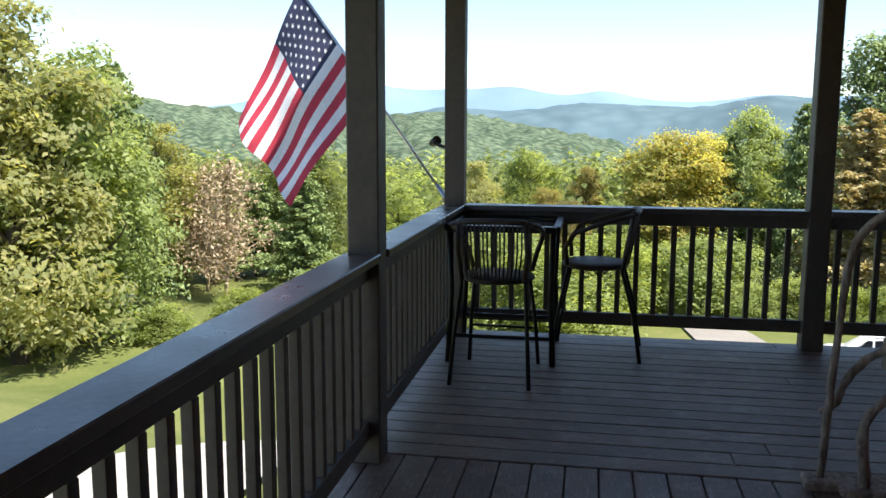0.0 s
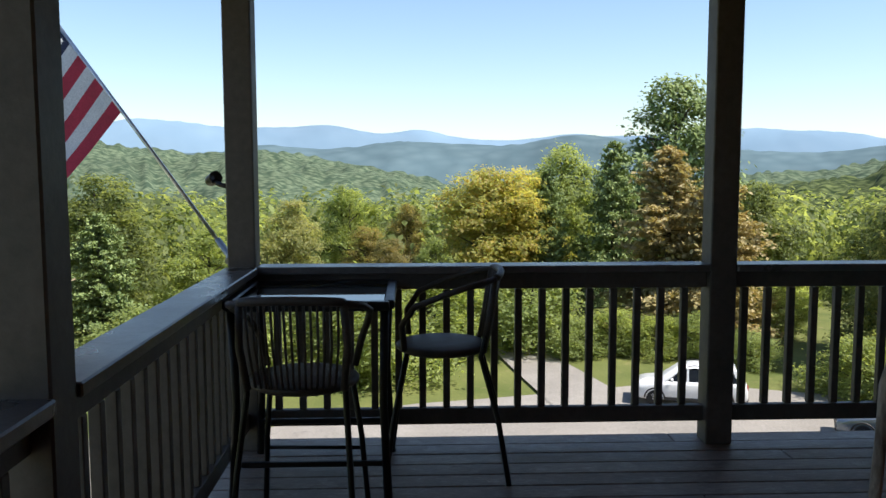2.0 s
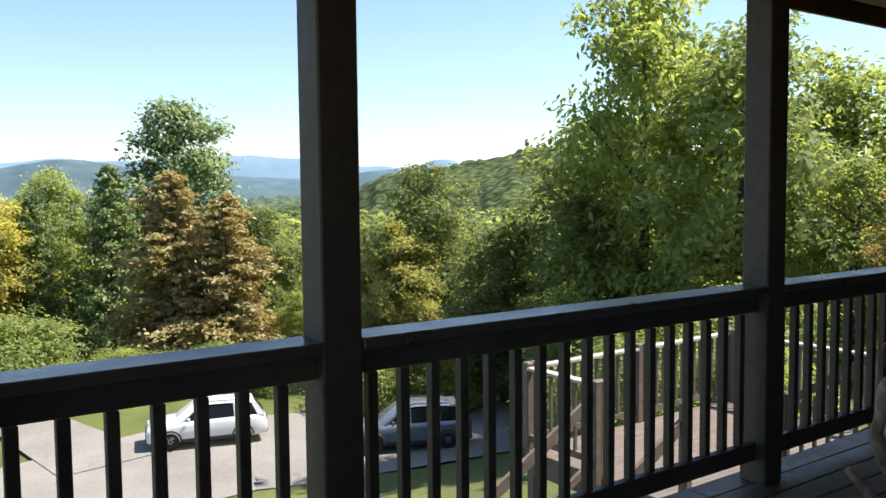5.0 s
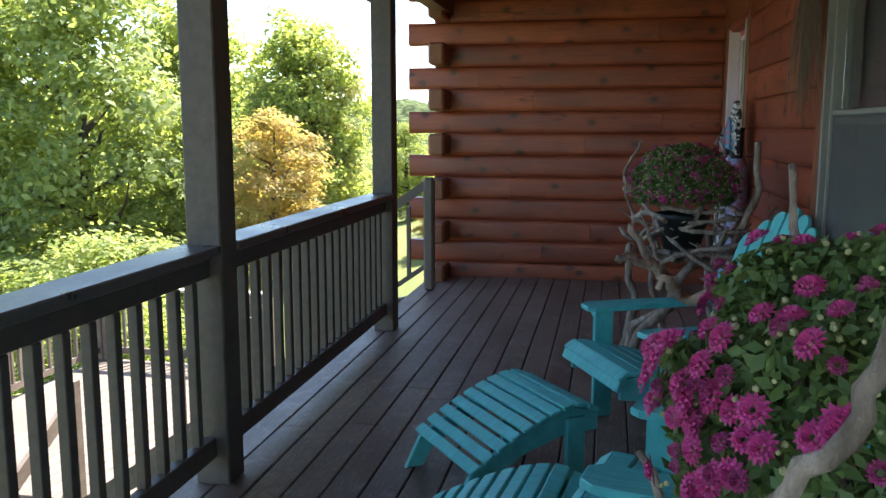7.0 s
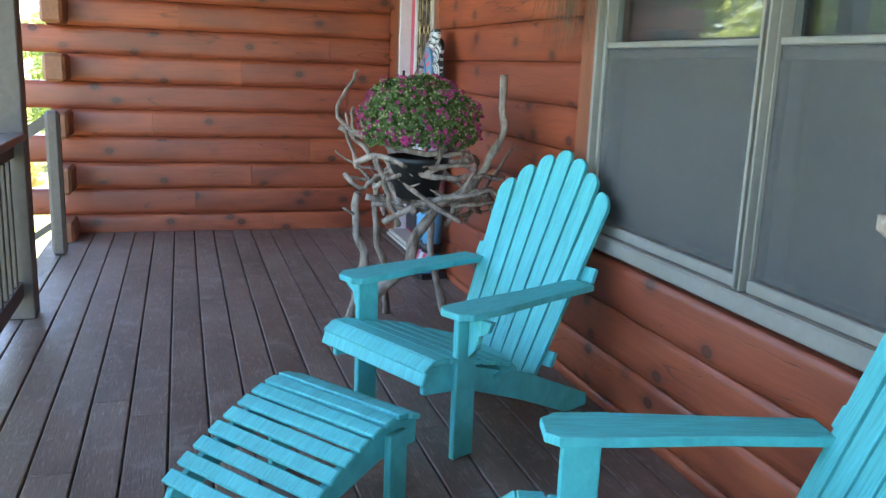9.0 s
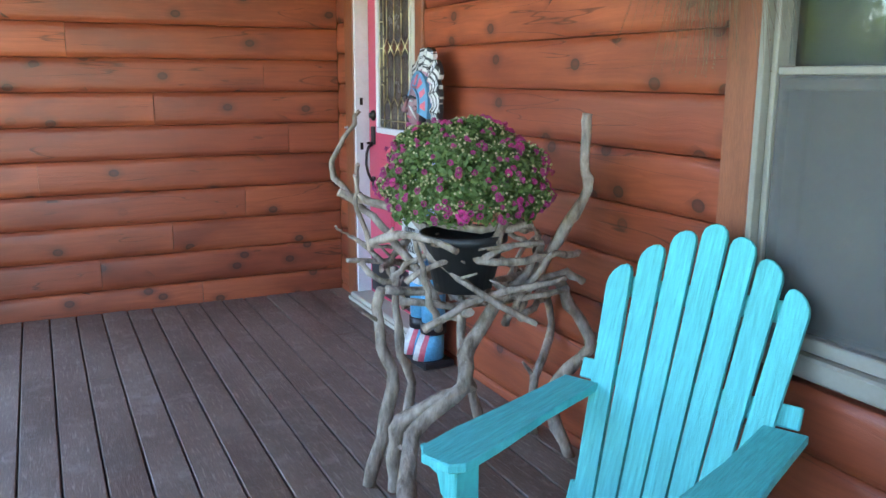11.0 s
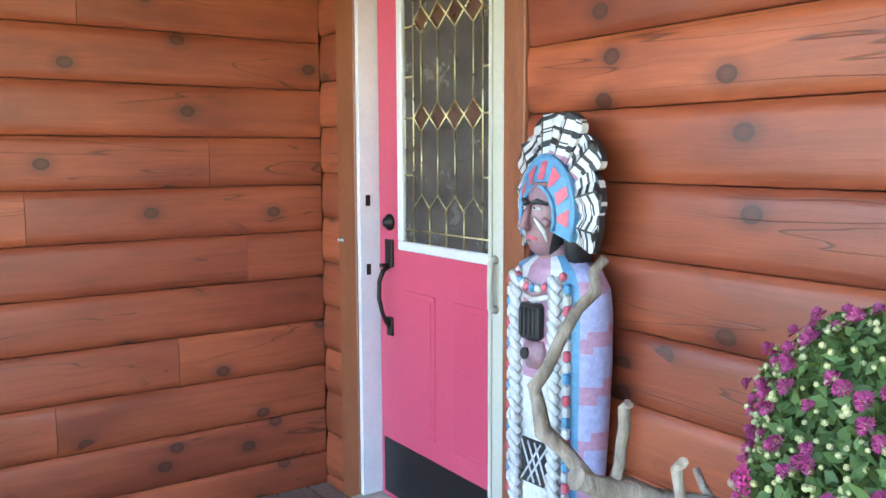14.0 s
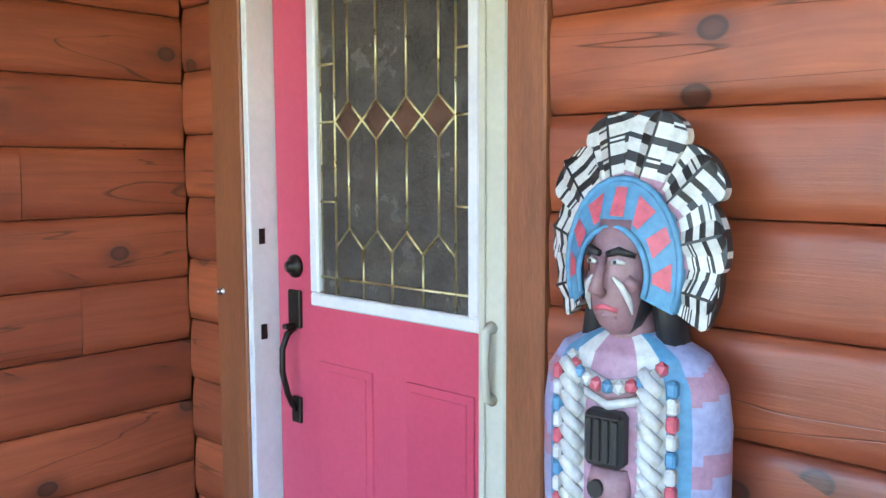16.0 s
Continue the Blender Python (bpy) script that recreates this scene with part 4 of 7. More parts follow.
def driftwood_stand(m, label, seed, prongs, slim=0.85):
    rnd = random.Random(seed)
    t = thing("driftwood_stand", label, "plant stand", m, "driftwood plant stands")
    # legs
    feet = [(-0.07, 0.36, 0.0), (-0.34, 0.34, 0.0), (0.07, -0.35, 0.0), (-0.16, -0.35, 0.0), (0.24, 0.10, 0.0), (0.20, -0.20, 0.0)]
    heads = [(-0.09, 0.32, 0.70), (-0.24, -0.05, 0.70), (0.06, -0.36, 0.62), (-0.24, -0.22, 0.72), (0.10, 0.20, 0.72), (0.16, -0.10, 0.74)]
    mids = [[(-0.10, 0.29, 0.36), (-0.09, 0.33, 0.55)], [(-0.20, 0.26, 0.22), (-0.27, 0.12, 0.40), (-0.24, 0.09, 0.52)], [(-0.02, -0.28, 0.20), (0.05, -0.40, 0.45)], [(-0.10, -0.30, 0.24), (-0.22, -0.38, 0.44), (-0.20, -0.30, 0.6)], [(0.10, 0.14, 0.28), (0.06, 0.20, 0.45)], [(0.22, -0.12, 0.35)]]
    for i in range(6):
        r = (0.022, 0.030, 0.018, 0.024, 0.018, 0.020)[i]
        branch(t, [feet[i], *mids[i], heads[i]], r, r * 0.8, rnd, 2)
    branch(t, [(-0.15, 0.31, 0.02), (-0.16, 0.30, 0.24), (-0.21, 0.2, 0.33), (-0.28, 0.09, 0.40)], 0.024, 0.02, rnd)
    # woven ring that holds the pot
    for i in range(15):
        a = rnd.uniform(0, 2 * math.pi)
        a2 = a + rnd.uniform(0.8, 1.7)
        z0, z1 = rnd.uniform(0.58, 0.88), rnd.uniform(0.60, 0.90)
        r0, r1 = rnd.uniform(0.20, 0.32), rnd.uniform(0.24, 0.40)
        am = (a + a2) / 2
        branch(t, [(r0 * math.cos(a), r0 * math.sin(a), z0), (0.27 * math.cos(am), 0.27 * math.sin(am), (z0 + z1) / 2 + rnd.uniform(-0.06, 0.06)), (r1 * math.cos(a2), r1 * math.sin(a2), z1)], rnd.uniform(0.010, 0.018), rnd.uniform(0.006, 0.011), rnd, 2)
    for i in range(7):
        a = rnd.uniform(0, 2 * math.pi)
        c = Vector((math.cos(a), math.sin(a), 0))
        branch(t, [c * 0.20 + Vector((0, 0, 0.55)), c * 0.28 + Vector((0, 0, 0.70)), c * rnd.uniform(0.32, 0.44) + Vector((0, 0, rnd.uniform(0.78, 0.95)))], 0.014, 0.007, rnd, 2)
    for pts, ra, rb in prongs:
        branch(t, pts, ra * slim, rb * slim, rnd, 2.2, stubs=0)
    # cross pieces under the pot
    branch(t, [(-0.24, 0.02, 0.66), (0, 0.01, 0.642), (0.2, -0.05, 0.66)], 0.016, 0.013, rnd, 1, stubs=0)
    branch(t, [(0.02, 0.26, 0.66), (0.0, 0.0, 0.640), (0.03, -0.26, 0.66)], 0.016, 0.013, rnd, 1, stubs=0)
    return t


def bloom_mesh(mat, r=0.028):
    """One daisy-like mum of three rings of petals."""
    bm = bmesh.new()
    for n, rr, up, off in ((14, r, 0.004, 0.0), (12, r * 0.8, 0.009, 0.2), (9, r * 0.52, 0.013, 0.1)):
        for k in range(n):
            a = 2 * math.pi * k / n + off
            w = math.pi / n * 0.9
            p0 = bm.verts.new((0.003 * math.cos(a), 0.003 * math.sin(a), 0.002))
            p1 = bm.verts.new((rr * 0.75 * math.cos(a - w), rr * 0.75 * math.sin(a - w), up))
            p2 = bm.verts.new((rr * math.cos(a), rr * math.sin(a), up * 0.7))
            p3 = bm.verts.new((rr * 0.75 * math.cos(a + w), rr * 0.75 * math.sin(a + w), up))
            bm.faces.new((p0, p1, p2, p3))
    return mesh_of("blossom", bm, mat)


def mum(m, label, R, H, zc, seed, big, small, buds, bloom_r, pot_z):
    rnd = random.Random(seed)
    nr = np.random.RandomState(seed)
    t = thing("potted_chrysanthemum", label, "potted flower", m)
    bm = bmesh.new()
    lathe(bm, [(0.10, pot_z), (0.14, pot_z + 0.17), (0.152, pot_z + 0.172), (0.152, pot_z + 0.20), (0.144, pot_z + 0.20), (0.136, pot_z + 0.17), (0.0, pot_z + 0.168)], 28)
    part("pot", bm, POT, t, "black plastic pot")
    # leaves fill a flattened dome
    n = 15000
    u = nr.normal(size=(n, 3))
    u /= np.linalg.norm(u, axis=1)[:, None]
    u[:, 2] = np.where(u[:, 2] < -0.55, -u[:, 2], u[:, 2])
    lump = 1 + 0.07 * np.sin(u[:, 0] * 7 + seed) * np.cos(u[:, 1] * 6) + 0.05 * np.sin(u[:, 2] * 9 + u[:, 0] * 5)
    rad = (0.70 + 0.30 * nr.rand(n) ** 0.45) * lump
    c = u * rad[:, None] * np.array([R, R, H]) + np.array([0, 0, zc])
    tagged(soup("foliage", *leaf_soup(c, u, 0.0115, nr, 0.8), MUM_LEAF, t), kind="stuff")

    def on(d, k=1.0):
        lum = 1 + 0.07 * math.sin(d.x * 7 + seed) * math.cos(d.y * 6) + 0.05 * math.sin(d.z * 9 + d.x * 5)
        return Vector((d.x * R, d.y * R, d.z * H)) * lum * k + Vector((0, 0, zc))

    def spots(cnt, zmin):
        out = []
        while len(out) < cnt:
            d = Vector((rnd.gauss(0, 1), rnd.gauss(0, 1), rnd.gauss(0, 1))).normalized()
            if d.z > zmin:
                out.append(d)
        return out
    m1, m2 = bloom_mesh(PETAL, bloom_r), bloom_mesh(PETAL_DARK, bloom_r * 0.62)
    for cnt, me in ((big, m1), (small, m2)):
        for d in spots(cnt, -0.45):
            nd_ = (d + Vector((rnd.uniform(-0.4, 0.4), rnd.uniform(-0.4, 0.4), rnd.uniform(0.0, 0.4)))).normalized()
            q = nd_.to_track_quat("Z", "Y")
            part("blossom", me, None, t, m=Matrix.Translation(on(d, 1.0 + rnd.uniform(0.0, 0.05))) @ q.to_matrix().to_4x4() @ Matrix.Rotation(rnd.uniform(0, 6), 4, "Z") @ Matrix.Scale(rnd.uniform(0.75, 1.15), 4))
    bm = bmesh.new()
    for d in spots(buds, -0.35):
        p = on(d, 1.0 + rnd.uniform(-0.01, 0.04))
        bmesh.ops.create_icosphere(bm, subdivisions=1, radius=rnd.uniform(0.003, 0.0052), matrix=Matrix.Translation(p))
    tagged(part("bud", bm, BUD, t, "small pale unopened buds"), kind="stuff")
    return t


def leaf_soup(c, u, size, nr, droop=0.5):
    """Folded leaf quads at c, roughly facing u."""
    n = len(c)
    d = u + nr.normal(size=(n, 3)) * droop
    d /= np.linalg.norm(d, axis=1)[:, None]
    ref = nr.normal(size=(n, 3))
    s = np.cross(d, ref)
    s /= np.linalg.norm(s, axis=1)[:, None] + 1e-9
    f = np.cross(s, d)
    sz = size * (0.6 + 0.8 * nr.rand(n))[:, None]
    a = c - f * sz
    b = c + s * sz * 0.55 + d * sz * 0.18
    e = c + f * sz * 1.1 - d * sz * 0.1
    g = c - s * sz * 0.55 + d * sz * 0.18
    v = np.stack([a, b, e, g], 1).reshape(-1, 3)
    i = np.arange(n) * 4
    faces = np.stack([i, i + 1, i + 2, i + 3], 1)
    return v, faces


PR1 = [
    ([(-0.05, 0.10, 0.62), (0.121, 0.174, 0.785), (0.20, 0.27, 0.92), (0.268, 0.358, 1.06), (0.25, 0.31, 1.16), (0.235, 0.263, 1.258)], 0.018, 0.009),
    ([(0.20, 0.27, 0.92), (0.17, 0.30, 1.0), (0.155, 0.30, 1.08)], 0.011, 0.008),
    ([(0.19, 0.36, 0.985), (0.16, 0.25, 0.945), (0.05, 0.17, 0.92), (-0.03, 0.10, 0.84)], 0.017, 0.020),
    ([(0.121, 0.174, 0.785), (0.14, 0.27, 0.80), (0.17, 0.34, 0.83), (0.16, 0.38, 0.87)], 0.008, 0.004),
    ([(-0.14, -0.17, 0.66), (-0.23, -0.20, 0.80), (-0.32, -0.26, 0.98), (-0.335, -0.25, 1.12), (-0.338, -0.251, 1.265)], 0.023, 0.019),
    ([(-0.24, 0.06, 0.78), (-0.27, 0.0, 0.90), (-0.27, -0.01, 1.02), (-0.27, 0.0, 1.08), (-0.24, 0.05, 1.13)], 0.020, 0.013),
    ([(-0.27, -0.005, 1.075), (-0.26, -0.06, 1.065)], 0.016, 0.013),
    ([(-0.02, 0.36, 1.0), (-0.12, 0.24, 0.94), (-0.22, 0.05, 0.90), (-0.25, -0.12, 0.90)], 0.012, 0.016),
    ([(-0.06, 0.38, 0.79), (-0.10, 0.31, 0.72), (-0.12, 0.24, 0.78), (-0.14, 0.12, 0.82)], 0.013, 0.010),
    ([(-0.16, 0.16, 0.72), (-0.26, -0.02, 0.68), (-0.27, -0.2, 0.74), (-0.28, -0.3, 0.70)], 0.019, 0.014),
    ([(-0.2, 0.2, 0.86), (-0.28, 0.02, 0.80), (-0.28, -0.16, 0.80), (-0.22, -0.32, 0.79)], 0.015, 0.012),
    ([(0.05, 0.30, 0.80), (0.06, 0.34, 0.95), (0.02, 0.36, 1.06)], 0.012, 0.007),
    ([(-0.30, 0.12, 0.645), (-0.15, 0.06, 0.628), (0.05, 0.02, 0.645)], 0.016, 0.014),
    ([(-0.18, -0.14, 0.645), (-0.15, 0.05, 0.628), (-0.10, 0.26, 0.65)], 0.016, 0.014),
]
PR2 = [
    ([(-0.12, 0.22, 0.80), (-0.25, 0.26, 0.95), (-0.328, 0.216, 1.07), (-0.36, 0.17, 1.14), (-0.348, 0.143, 1.231)], 0.020, 0.015),
    ([(0.05, 0.10, 0.80), (0.12, 0.12, 1.05), (0.15, 0.12, 1.22), (0.18, 0.13, 1.34)], 0.018, 0.007),
    ([(0.10, 0.05, 0.86), (0.27, 0.09, 1.03), (0.40, 0.16, 1.105), (0.497, 0.24, 1.072), (0.478, 0.28, 1.11), (0.47, 0.31, 1.142), (0.50, 0.347, 1.212)], 0.021, 0.009),
    ([(0.472, 0.302, 1.136), (0.44, 0.34, 1.155), (0.41, 0.374, 1.160)], 0.013, 0.009),
    ([(0.482, 0.285, 1.118), (0.502, 0.292, 1.090)], 0.011, 0.008),
    ([(0.12, 0.20, 0.80), (0.26, 0.26, 0.88), (0.36, 0.26, 0.92), (0.455, 0.237, 0.964)], 0.017, 0.008),
    ([(-0.10, -0.30, 0.66), (-0.14, -0.36, 0.9), (-0.12, -0.38, 1.15)], 0.02, 0.012),
]
M2X, M2Y = 2.93, -1.885
driftwood_stand(pose(6.82, -1.98, 0) @ Matrix.Diagonal((1.1, 1.1, 1.045, 1)), "grey weathered driftwood plant stand holding a potted flower", 5, PR1)
driftwood_stand(pose(M2X, M2Y, 0), "grey weathered driftwood plant stand under a magenta flower", 8, PR2, 0.66)
mum(pose(6.65, -1.905, 0), "budding purple chrysanthemum in a black pot on driftwood", 0.28, 0.205, 1.085, 3, 26, 330, 900, 0.020, 0.72)
mum(pose(M2X, M2Y, 0), "magenta chrysanthemum in full bloom on a driftwood stand", 0.305, 0.225, 1.03, 9, 200, 120, 300, 0.0225, 0.68)

# ---- carved wooden statue ----
def pmat(name, c):
    return surf(name, tuple(v * 0.82 for v in c), c, 8, 60, rough=(0.4, 0.55), relief=0.12)


SM = [pmat("statue_white", (0.62, 0.60, 0.58)), pmat("statue_blue", (0.10, 0.28, 0.46)), pmat("statue_coral", (0.62, 0.11, 0.15)), pmat("statue_skin", (0.31, 0.165, 0.185)), pmat("statue_black", (0.02, 0.018, 0.02)), pmat("statue_lilac", (0.36, 0.36, 0.56)), pmat("statue_sky", (0.13, 0.42, 0.66)), pmat("statue_rose", (0.42, 0.22, 0.30))]


def statue():
    bm = bmesh.new()

    def shell(rows, sides, paint):
        """Rings (z, cx, cy, rx, ry); paint(angle, z) picks the colour; the front is +y."""
        rings = []
        for z, cx, cy, rx, ry in rows:
            rings.append([bm.verts.new((cx + rx * math.sin(a), cy + ry * math.cos(a), z)) for a in (2 * math.pi * k / sides for k in range(sides))])
        for i, (ra, rb) in enumerate(zip(rings, rings[1:])):
            for k in range(sides):
                fc = bm.faces.new((ra[k], ra[(k + 1) % sides], rb[(k + 1) % sides], rb[k]))
                a = 2 * math.pi * (k + 0.5) / sides
                a = a if a <= math.pi else a - 2 * math.pi
                fc.material_index = paint(a, (rows[i][0] + rows[i + 1][0]) / 2)
                fc.smooth = True
        for r in (rings[0], rings[-1]):
            bm.faces.new(r).material_index = paint(0, rows[0][0])

    # base, boots, leggings
    cbox(bm, (-0.15, -0.075, 0.0), (0.15, 0.10, 0.035), 0.01, mi=4)
    for s in (-1, 1):
        shell([(0.035, s * 0.06, 0.03, 0.062, 0.085), (0.10, s * 0.06, 0.02, 0.062, 0.075), (0.16, s * 0.06, 0.005, 0.056, 0.06)], 14, lambda a, z: 0 if abs(a) < 0.5 else (2 if abs(a) < 1.0 else 6))
        shell([(0.16, s * 0.06, 0.0, 0.066, 0.066), (0.215, s * 0.06, 0.0, 0.066, 0.066)], 14, lambda a, z: 4)
        shell([(0.215, s * 0.06, 0.0, 0.058, 0.06), (0.35, s * 0.06, 0.0, 0.064, 0.062), (0.52, s * 0.06, 0.0, 0.07, 0.066)], 14, lambda a, z: 0 if (abs(abs(a) - 0.6) < 0.25 and int(z * 30) % 3 == 0) else 6)
    # breech cloth panel
    cbox(bm, (-0.055, 0.055, 0.40), (0.055, 0.082, 0.66), 0.006, mi=0)
    cbox(bm, (-0.052, 0.080, 0.545), (0.052, 0.087, 0.655), 0.004, mi=4)
    for k in range(5):
        tube(bm, [(-0.05 + 0.025 * k, 0.0875, 0.55), (-0.05 + 0.025 * ((k + 2) % 5), 0.0875, 0.65)], 0.003, 5, mi=0)
    # robe
    def robe(a, z):
        f = abs(a)
        if f < 0.30:
            return 7 if z > 0.80 else 0
        if f < 0.62:
            return 0
        if f < 0.80:
            return 1
        return 7 if (math.sin(z * 52 - f * 1.6) > 0.55) else 5
    rows = []
    for z, rx, ry in ((0.44, 0.150, 0.070), (0.55, 0.160, 0.078), (0.70, 0.168, 0.085), (0.85, 0.174, 0.09), (0.97, 0.174, 0.09), (1.03, 0.165, 0.085), (1.07, 0.135, 0.075), (1.09, 0.09, 0.06), (1.10, 0.06, 0.05)):
        rows.append((z, 0, 0, rx, ry))
    fine = []
    for a, b in zip(rows, rows[1:]):
        for k in range(7):
            fine.append(tuple(a[j] + (b[j] - a[j]) * k / 7 for j in range(5)))
    shell(fine + [rows[-1]], 44, robe)
    # bead strips, braid edges, necklace
    for s in (-1, 1):
        z = 0.50
        i = 0
        while z < 1.04:
            w = 0.93 if z < 0.97 else 0.9
            cbox(bm, (s * 0.105 - 0.009, 0.068, z), (s * 0.105 + 0.009, 0.088, z + 0.024), 0.005, mi=(2, 0, 1, 0)[i % 4] if s > 0 else (1, 0, 2, 0)[i % 4])
            z += 0.026
            i += 1
        z = 0.48
        while z < 1.04:
            tube(bm, [(s * 0.072 - 0.016, 0.088, z), (s * 0.072, 0.096, z + 0.014), (s * 0.072 + 0.016, 0.090, z + 0.028)], 0.011, 6, mi=0)
            z += 0.026
    for k in range(11):
        a = -1.2 + 2.4 * k / 10
        p = Vector((0.088 * math.sin(a), 0.055 + 0.045 * math.cos(a), 1.075 - 0.05 * math.cos(a)))
        bmesh.ops.create_icosphere(bm, subdivisions=1, radius=0.0125, matrix=Matrix.Translation(p))
        for fc in bm.faces[-20:]:
            fc.material_index = (2, 0, 1)[k % 3]
        bm.faces.ensure_lookup_table()
    for zz in (1.03, 1.015, 1.0):
        tube(bm, [(-0.05, 0.082, zz + 0.008), (0, 0.096, zz - 0.004), (0.05, 0.082, zz + 0.008)], 0.008, 6, mi=0 if zz != 1.015 else 3)
    # black breast piece and the hand with its round mark
    cbox(bm, (-0.036, 0.085, 0.905), (0.036, 0.118, 0.99), 0.008, mi=4)
    for k in range(4):
        cbox(bm, (-0.030 + 0.016 * k, 0.117, 0.915), (-0.020 + 0.016 * k, 0.123, 0.98), 0.003, mi=4)
    shell([(0.835, 0.0, 0.085, 0.030, 0.02), (0.865, 0.0, 0.09, 0.042, 0.024), (0.90, 0.0, 0.085, 0.035, 0.02)], 12, lambda a, z: 3)
    tube(bm, [(0.012, 0.108, 0.87), (0.012, 0.119, 0.87)], 0.014, 10, mi=4)
    # neck and head
    shell([(1.06, 0, 0.012, 0.046, 0.045), (1.14, 0, 0.012, 0.046, 0.05)], 16, lambda a, z: 3)
    shell([(1.10, 0, 0.045, 0.022, 0.03), (1.115, 0, 0.045, 0.038, 0.048), (1.14, 0, 0.04, 0.052, 0.062), (1.18, 0, 0.03, 0.062, 0.074), (1.22, 0, 0.028, 0.066, 0.075), (1.26, 0, 0.02, 0.066, 0.075), (1.30, 0, 0.01, 0.06, 0.07)], 22, lambda a, z: 3 if abs(a) < 1.25 else 4)
    # nose, brows, eyes, cheeks, mouth, paint
    tube(bm, [(0, 0.103, 1.238), (0, 0.118, 1.205), (0, 0.127, 1.185), (0, 0.108, 1.176)], [0.007, 0.010, 0.014, 0.010], 8, mi=3)
    for s in (-1, 1):
        tube(bm, [(s * 0.008, 0.104, 1.243), (s * 0.03, 0.102, 1.25), (s * 0.052, 0.08, 1.24)], [0.006, 0.008, 0.005], 6, mi=4)
        tube(bm, [(s * 0.016, 0.1035, 1.228), (s * 0.028, 0.102, 1.231), (s * 0.04, 0.094, 1.228)], [0.003, 0.006, 0.003], 6, mi=0)
        tube(bm, [(s * 0.027, 0.107, 1.2305), (s * 0.027, 0.109, 1.2305)], 0.0035, 6, mi=4)
        tube(bm, [(s * 0.022, 0.105, 1.205), (s * 0.036, 0.100, 1.19), (s * 0.045, 0.088, 1.165), (s * 0.046, 0.078, 1.14)], [0.003, 0.006, 0.006, 0.002], 6, mi=0)
        tube(bm, [(s * 0.035, 0.085, 1.20), (s * 0.05, 0.075, 1.185)], 0.013, 6, mi=3)
        # hair to the shoulders
        shell([(1.07, s * 0.074, 0.0, 0.026, 0.038), (1.15, s * 0.074, -0.005, 0.028, 0.045), (1.25, s * 0.072, -0.005, 0.024, 0.045)], 10, lambda a, z: 4)
    tube(bm, [(-0.024, 0.092, 1.146), (0, 0.104, 1.153), (0.024, 0.092, 1.146)], 0.0055, 6, mi=2)
    tube(bm, [(-0.02, 0.089, 1.135), (0, 0.099, 1.138), (0.02, 0.089, 1.135)], 0.006, 6, mi=3)
    # headband: an arch of blue with coral fields
    n = 26
    prev = None
    for i in range(n + 1):
        a = math.radians(-118 + 236 * i / n)
        o, q = 0.122, 0.072
        inn = (q * math.sin(a), 0.075, 1.205 + q * 1.12 * math.cos(a))
        out = (o * math.sin(a), 0.048, 1.215 + o * 1.28 * math.cos(a))
        back = (o * math.sin(a), 0.0, 1.215 + o * 1.28 * math.cos(a))
        vs = [bm.verts.new(p) for p in (inn, out, back)]
        if prev:
            for j in range(2):
                bm.faces.new((prev[j], prev[j + 1], vs[j + 1], vs[j])).material_index = 1
        prev = vs
    for i in range(7):
        a0, a1 = math.radians(-104 + 30.5 * i), math.radians(-104 + 30.5 * i + 21)
        up = i % 2
        ps = []
        for a, f in ((a0, 0.25 if up else 0.05), (a1, 0.25 if up else 0.05), ((a0 + a1) / 2 + 0.1, 0.85), ((a0 + a1) / 2 - 0.1, 0.85)) if i % 2 else ((a0, 0.8), (a1, 0.8), ((a0 + a1) / 2 + 0.08, 0.2), ((a0 + a1) / 2 - 0.08, 0.2)):
            r = 0.072 + 0.05 * f
            ps.append(bm.verts.new((r * math.sin(a), 0.0785 - 0.027 * f, 1.207 + 0.008 * f + r * (1.13 + 0.14 * f) * math.cos(a))))
        bm.faces.new(ps).material_index = 2
    tube(bm, [(0.074 * math.sin(a), 0.078, 1.205 + 0.083 * math.cos(a)) for a in (math.radians(-115 + 230 * k / 20) for k in range(21))], 0.006, 6, mi=1)
    tube(bm, [(0.122 * math.sin(a), 0.048, 1.215 + 0.156 * math.cos(a)) for a in (math.radians(-115 + 230 * k / 20) for k in range(21))], 0.006, 6, mi=1)
    # feathers with dark bars, tips and quills
    hatch = random.Random(15)
    for i in range(8):
        a = math.radians(-105 + 30 * i)
        ln, w = 0.066 + 0.062 * max(0.0, math.cos(a)), 0.062
        d = Vector((math.sin(a), -0.05, math.cos(a) * 1.05))
        s = Vector((math.cos(a), 0, -math.sin(a)))
        base = Vector((0.112 * math.sin(a), 0.030, 1.22 + 0.142 * math.cos(a)))
        yo = 0.006 * (i % 2)
        rows_ = 30
        prev = None
        for k in range(rows_ + 1):
            f = k / rows_
            hw = w * (0.62 + 0.5 * f) if f < 0.72 else w * 0.98 * math.sqrt(max(0.02, 1 - ((f - 0.72) / 0.28) ** 2))
            p = base + d * (ln * f)
            cur = [bm.verts.new(p + s * hw * e + Vector((0, yo + (0.012 if abs(e) < 0.5 else 0.0) - 0.02 * f, 0))) for e in (-1, -0.5, -0.05, 0.05, 0.5, 1)]
            cur += [bm.verts.new(p + s * hw * e + Vector((0, yo - 0.028 - 0.012 * f, 0))) for e in (1, -1)]
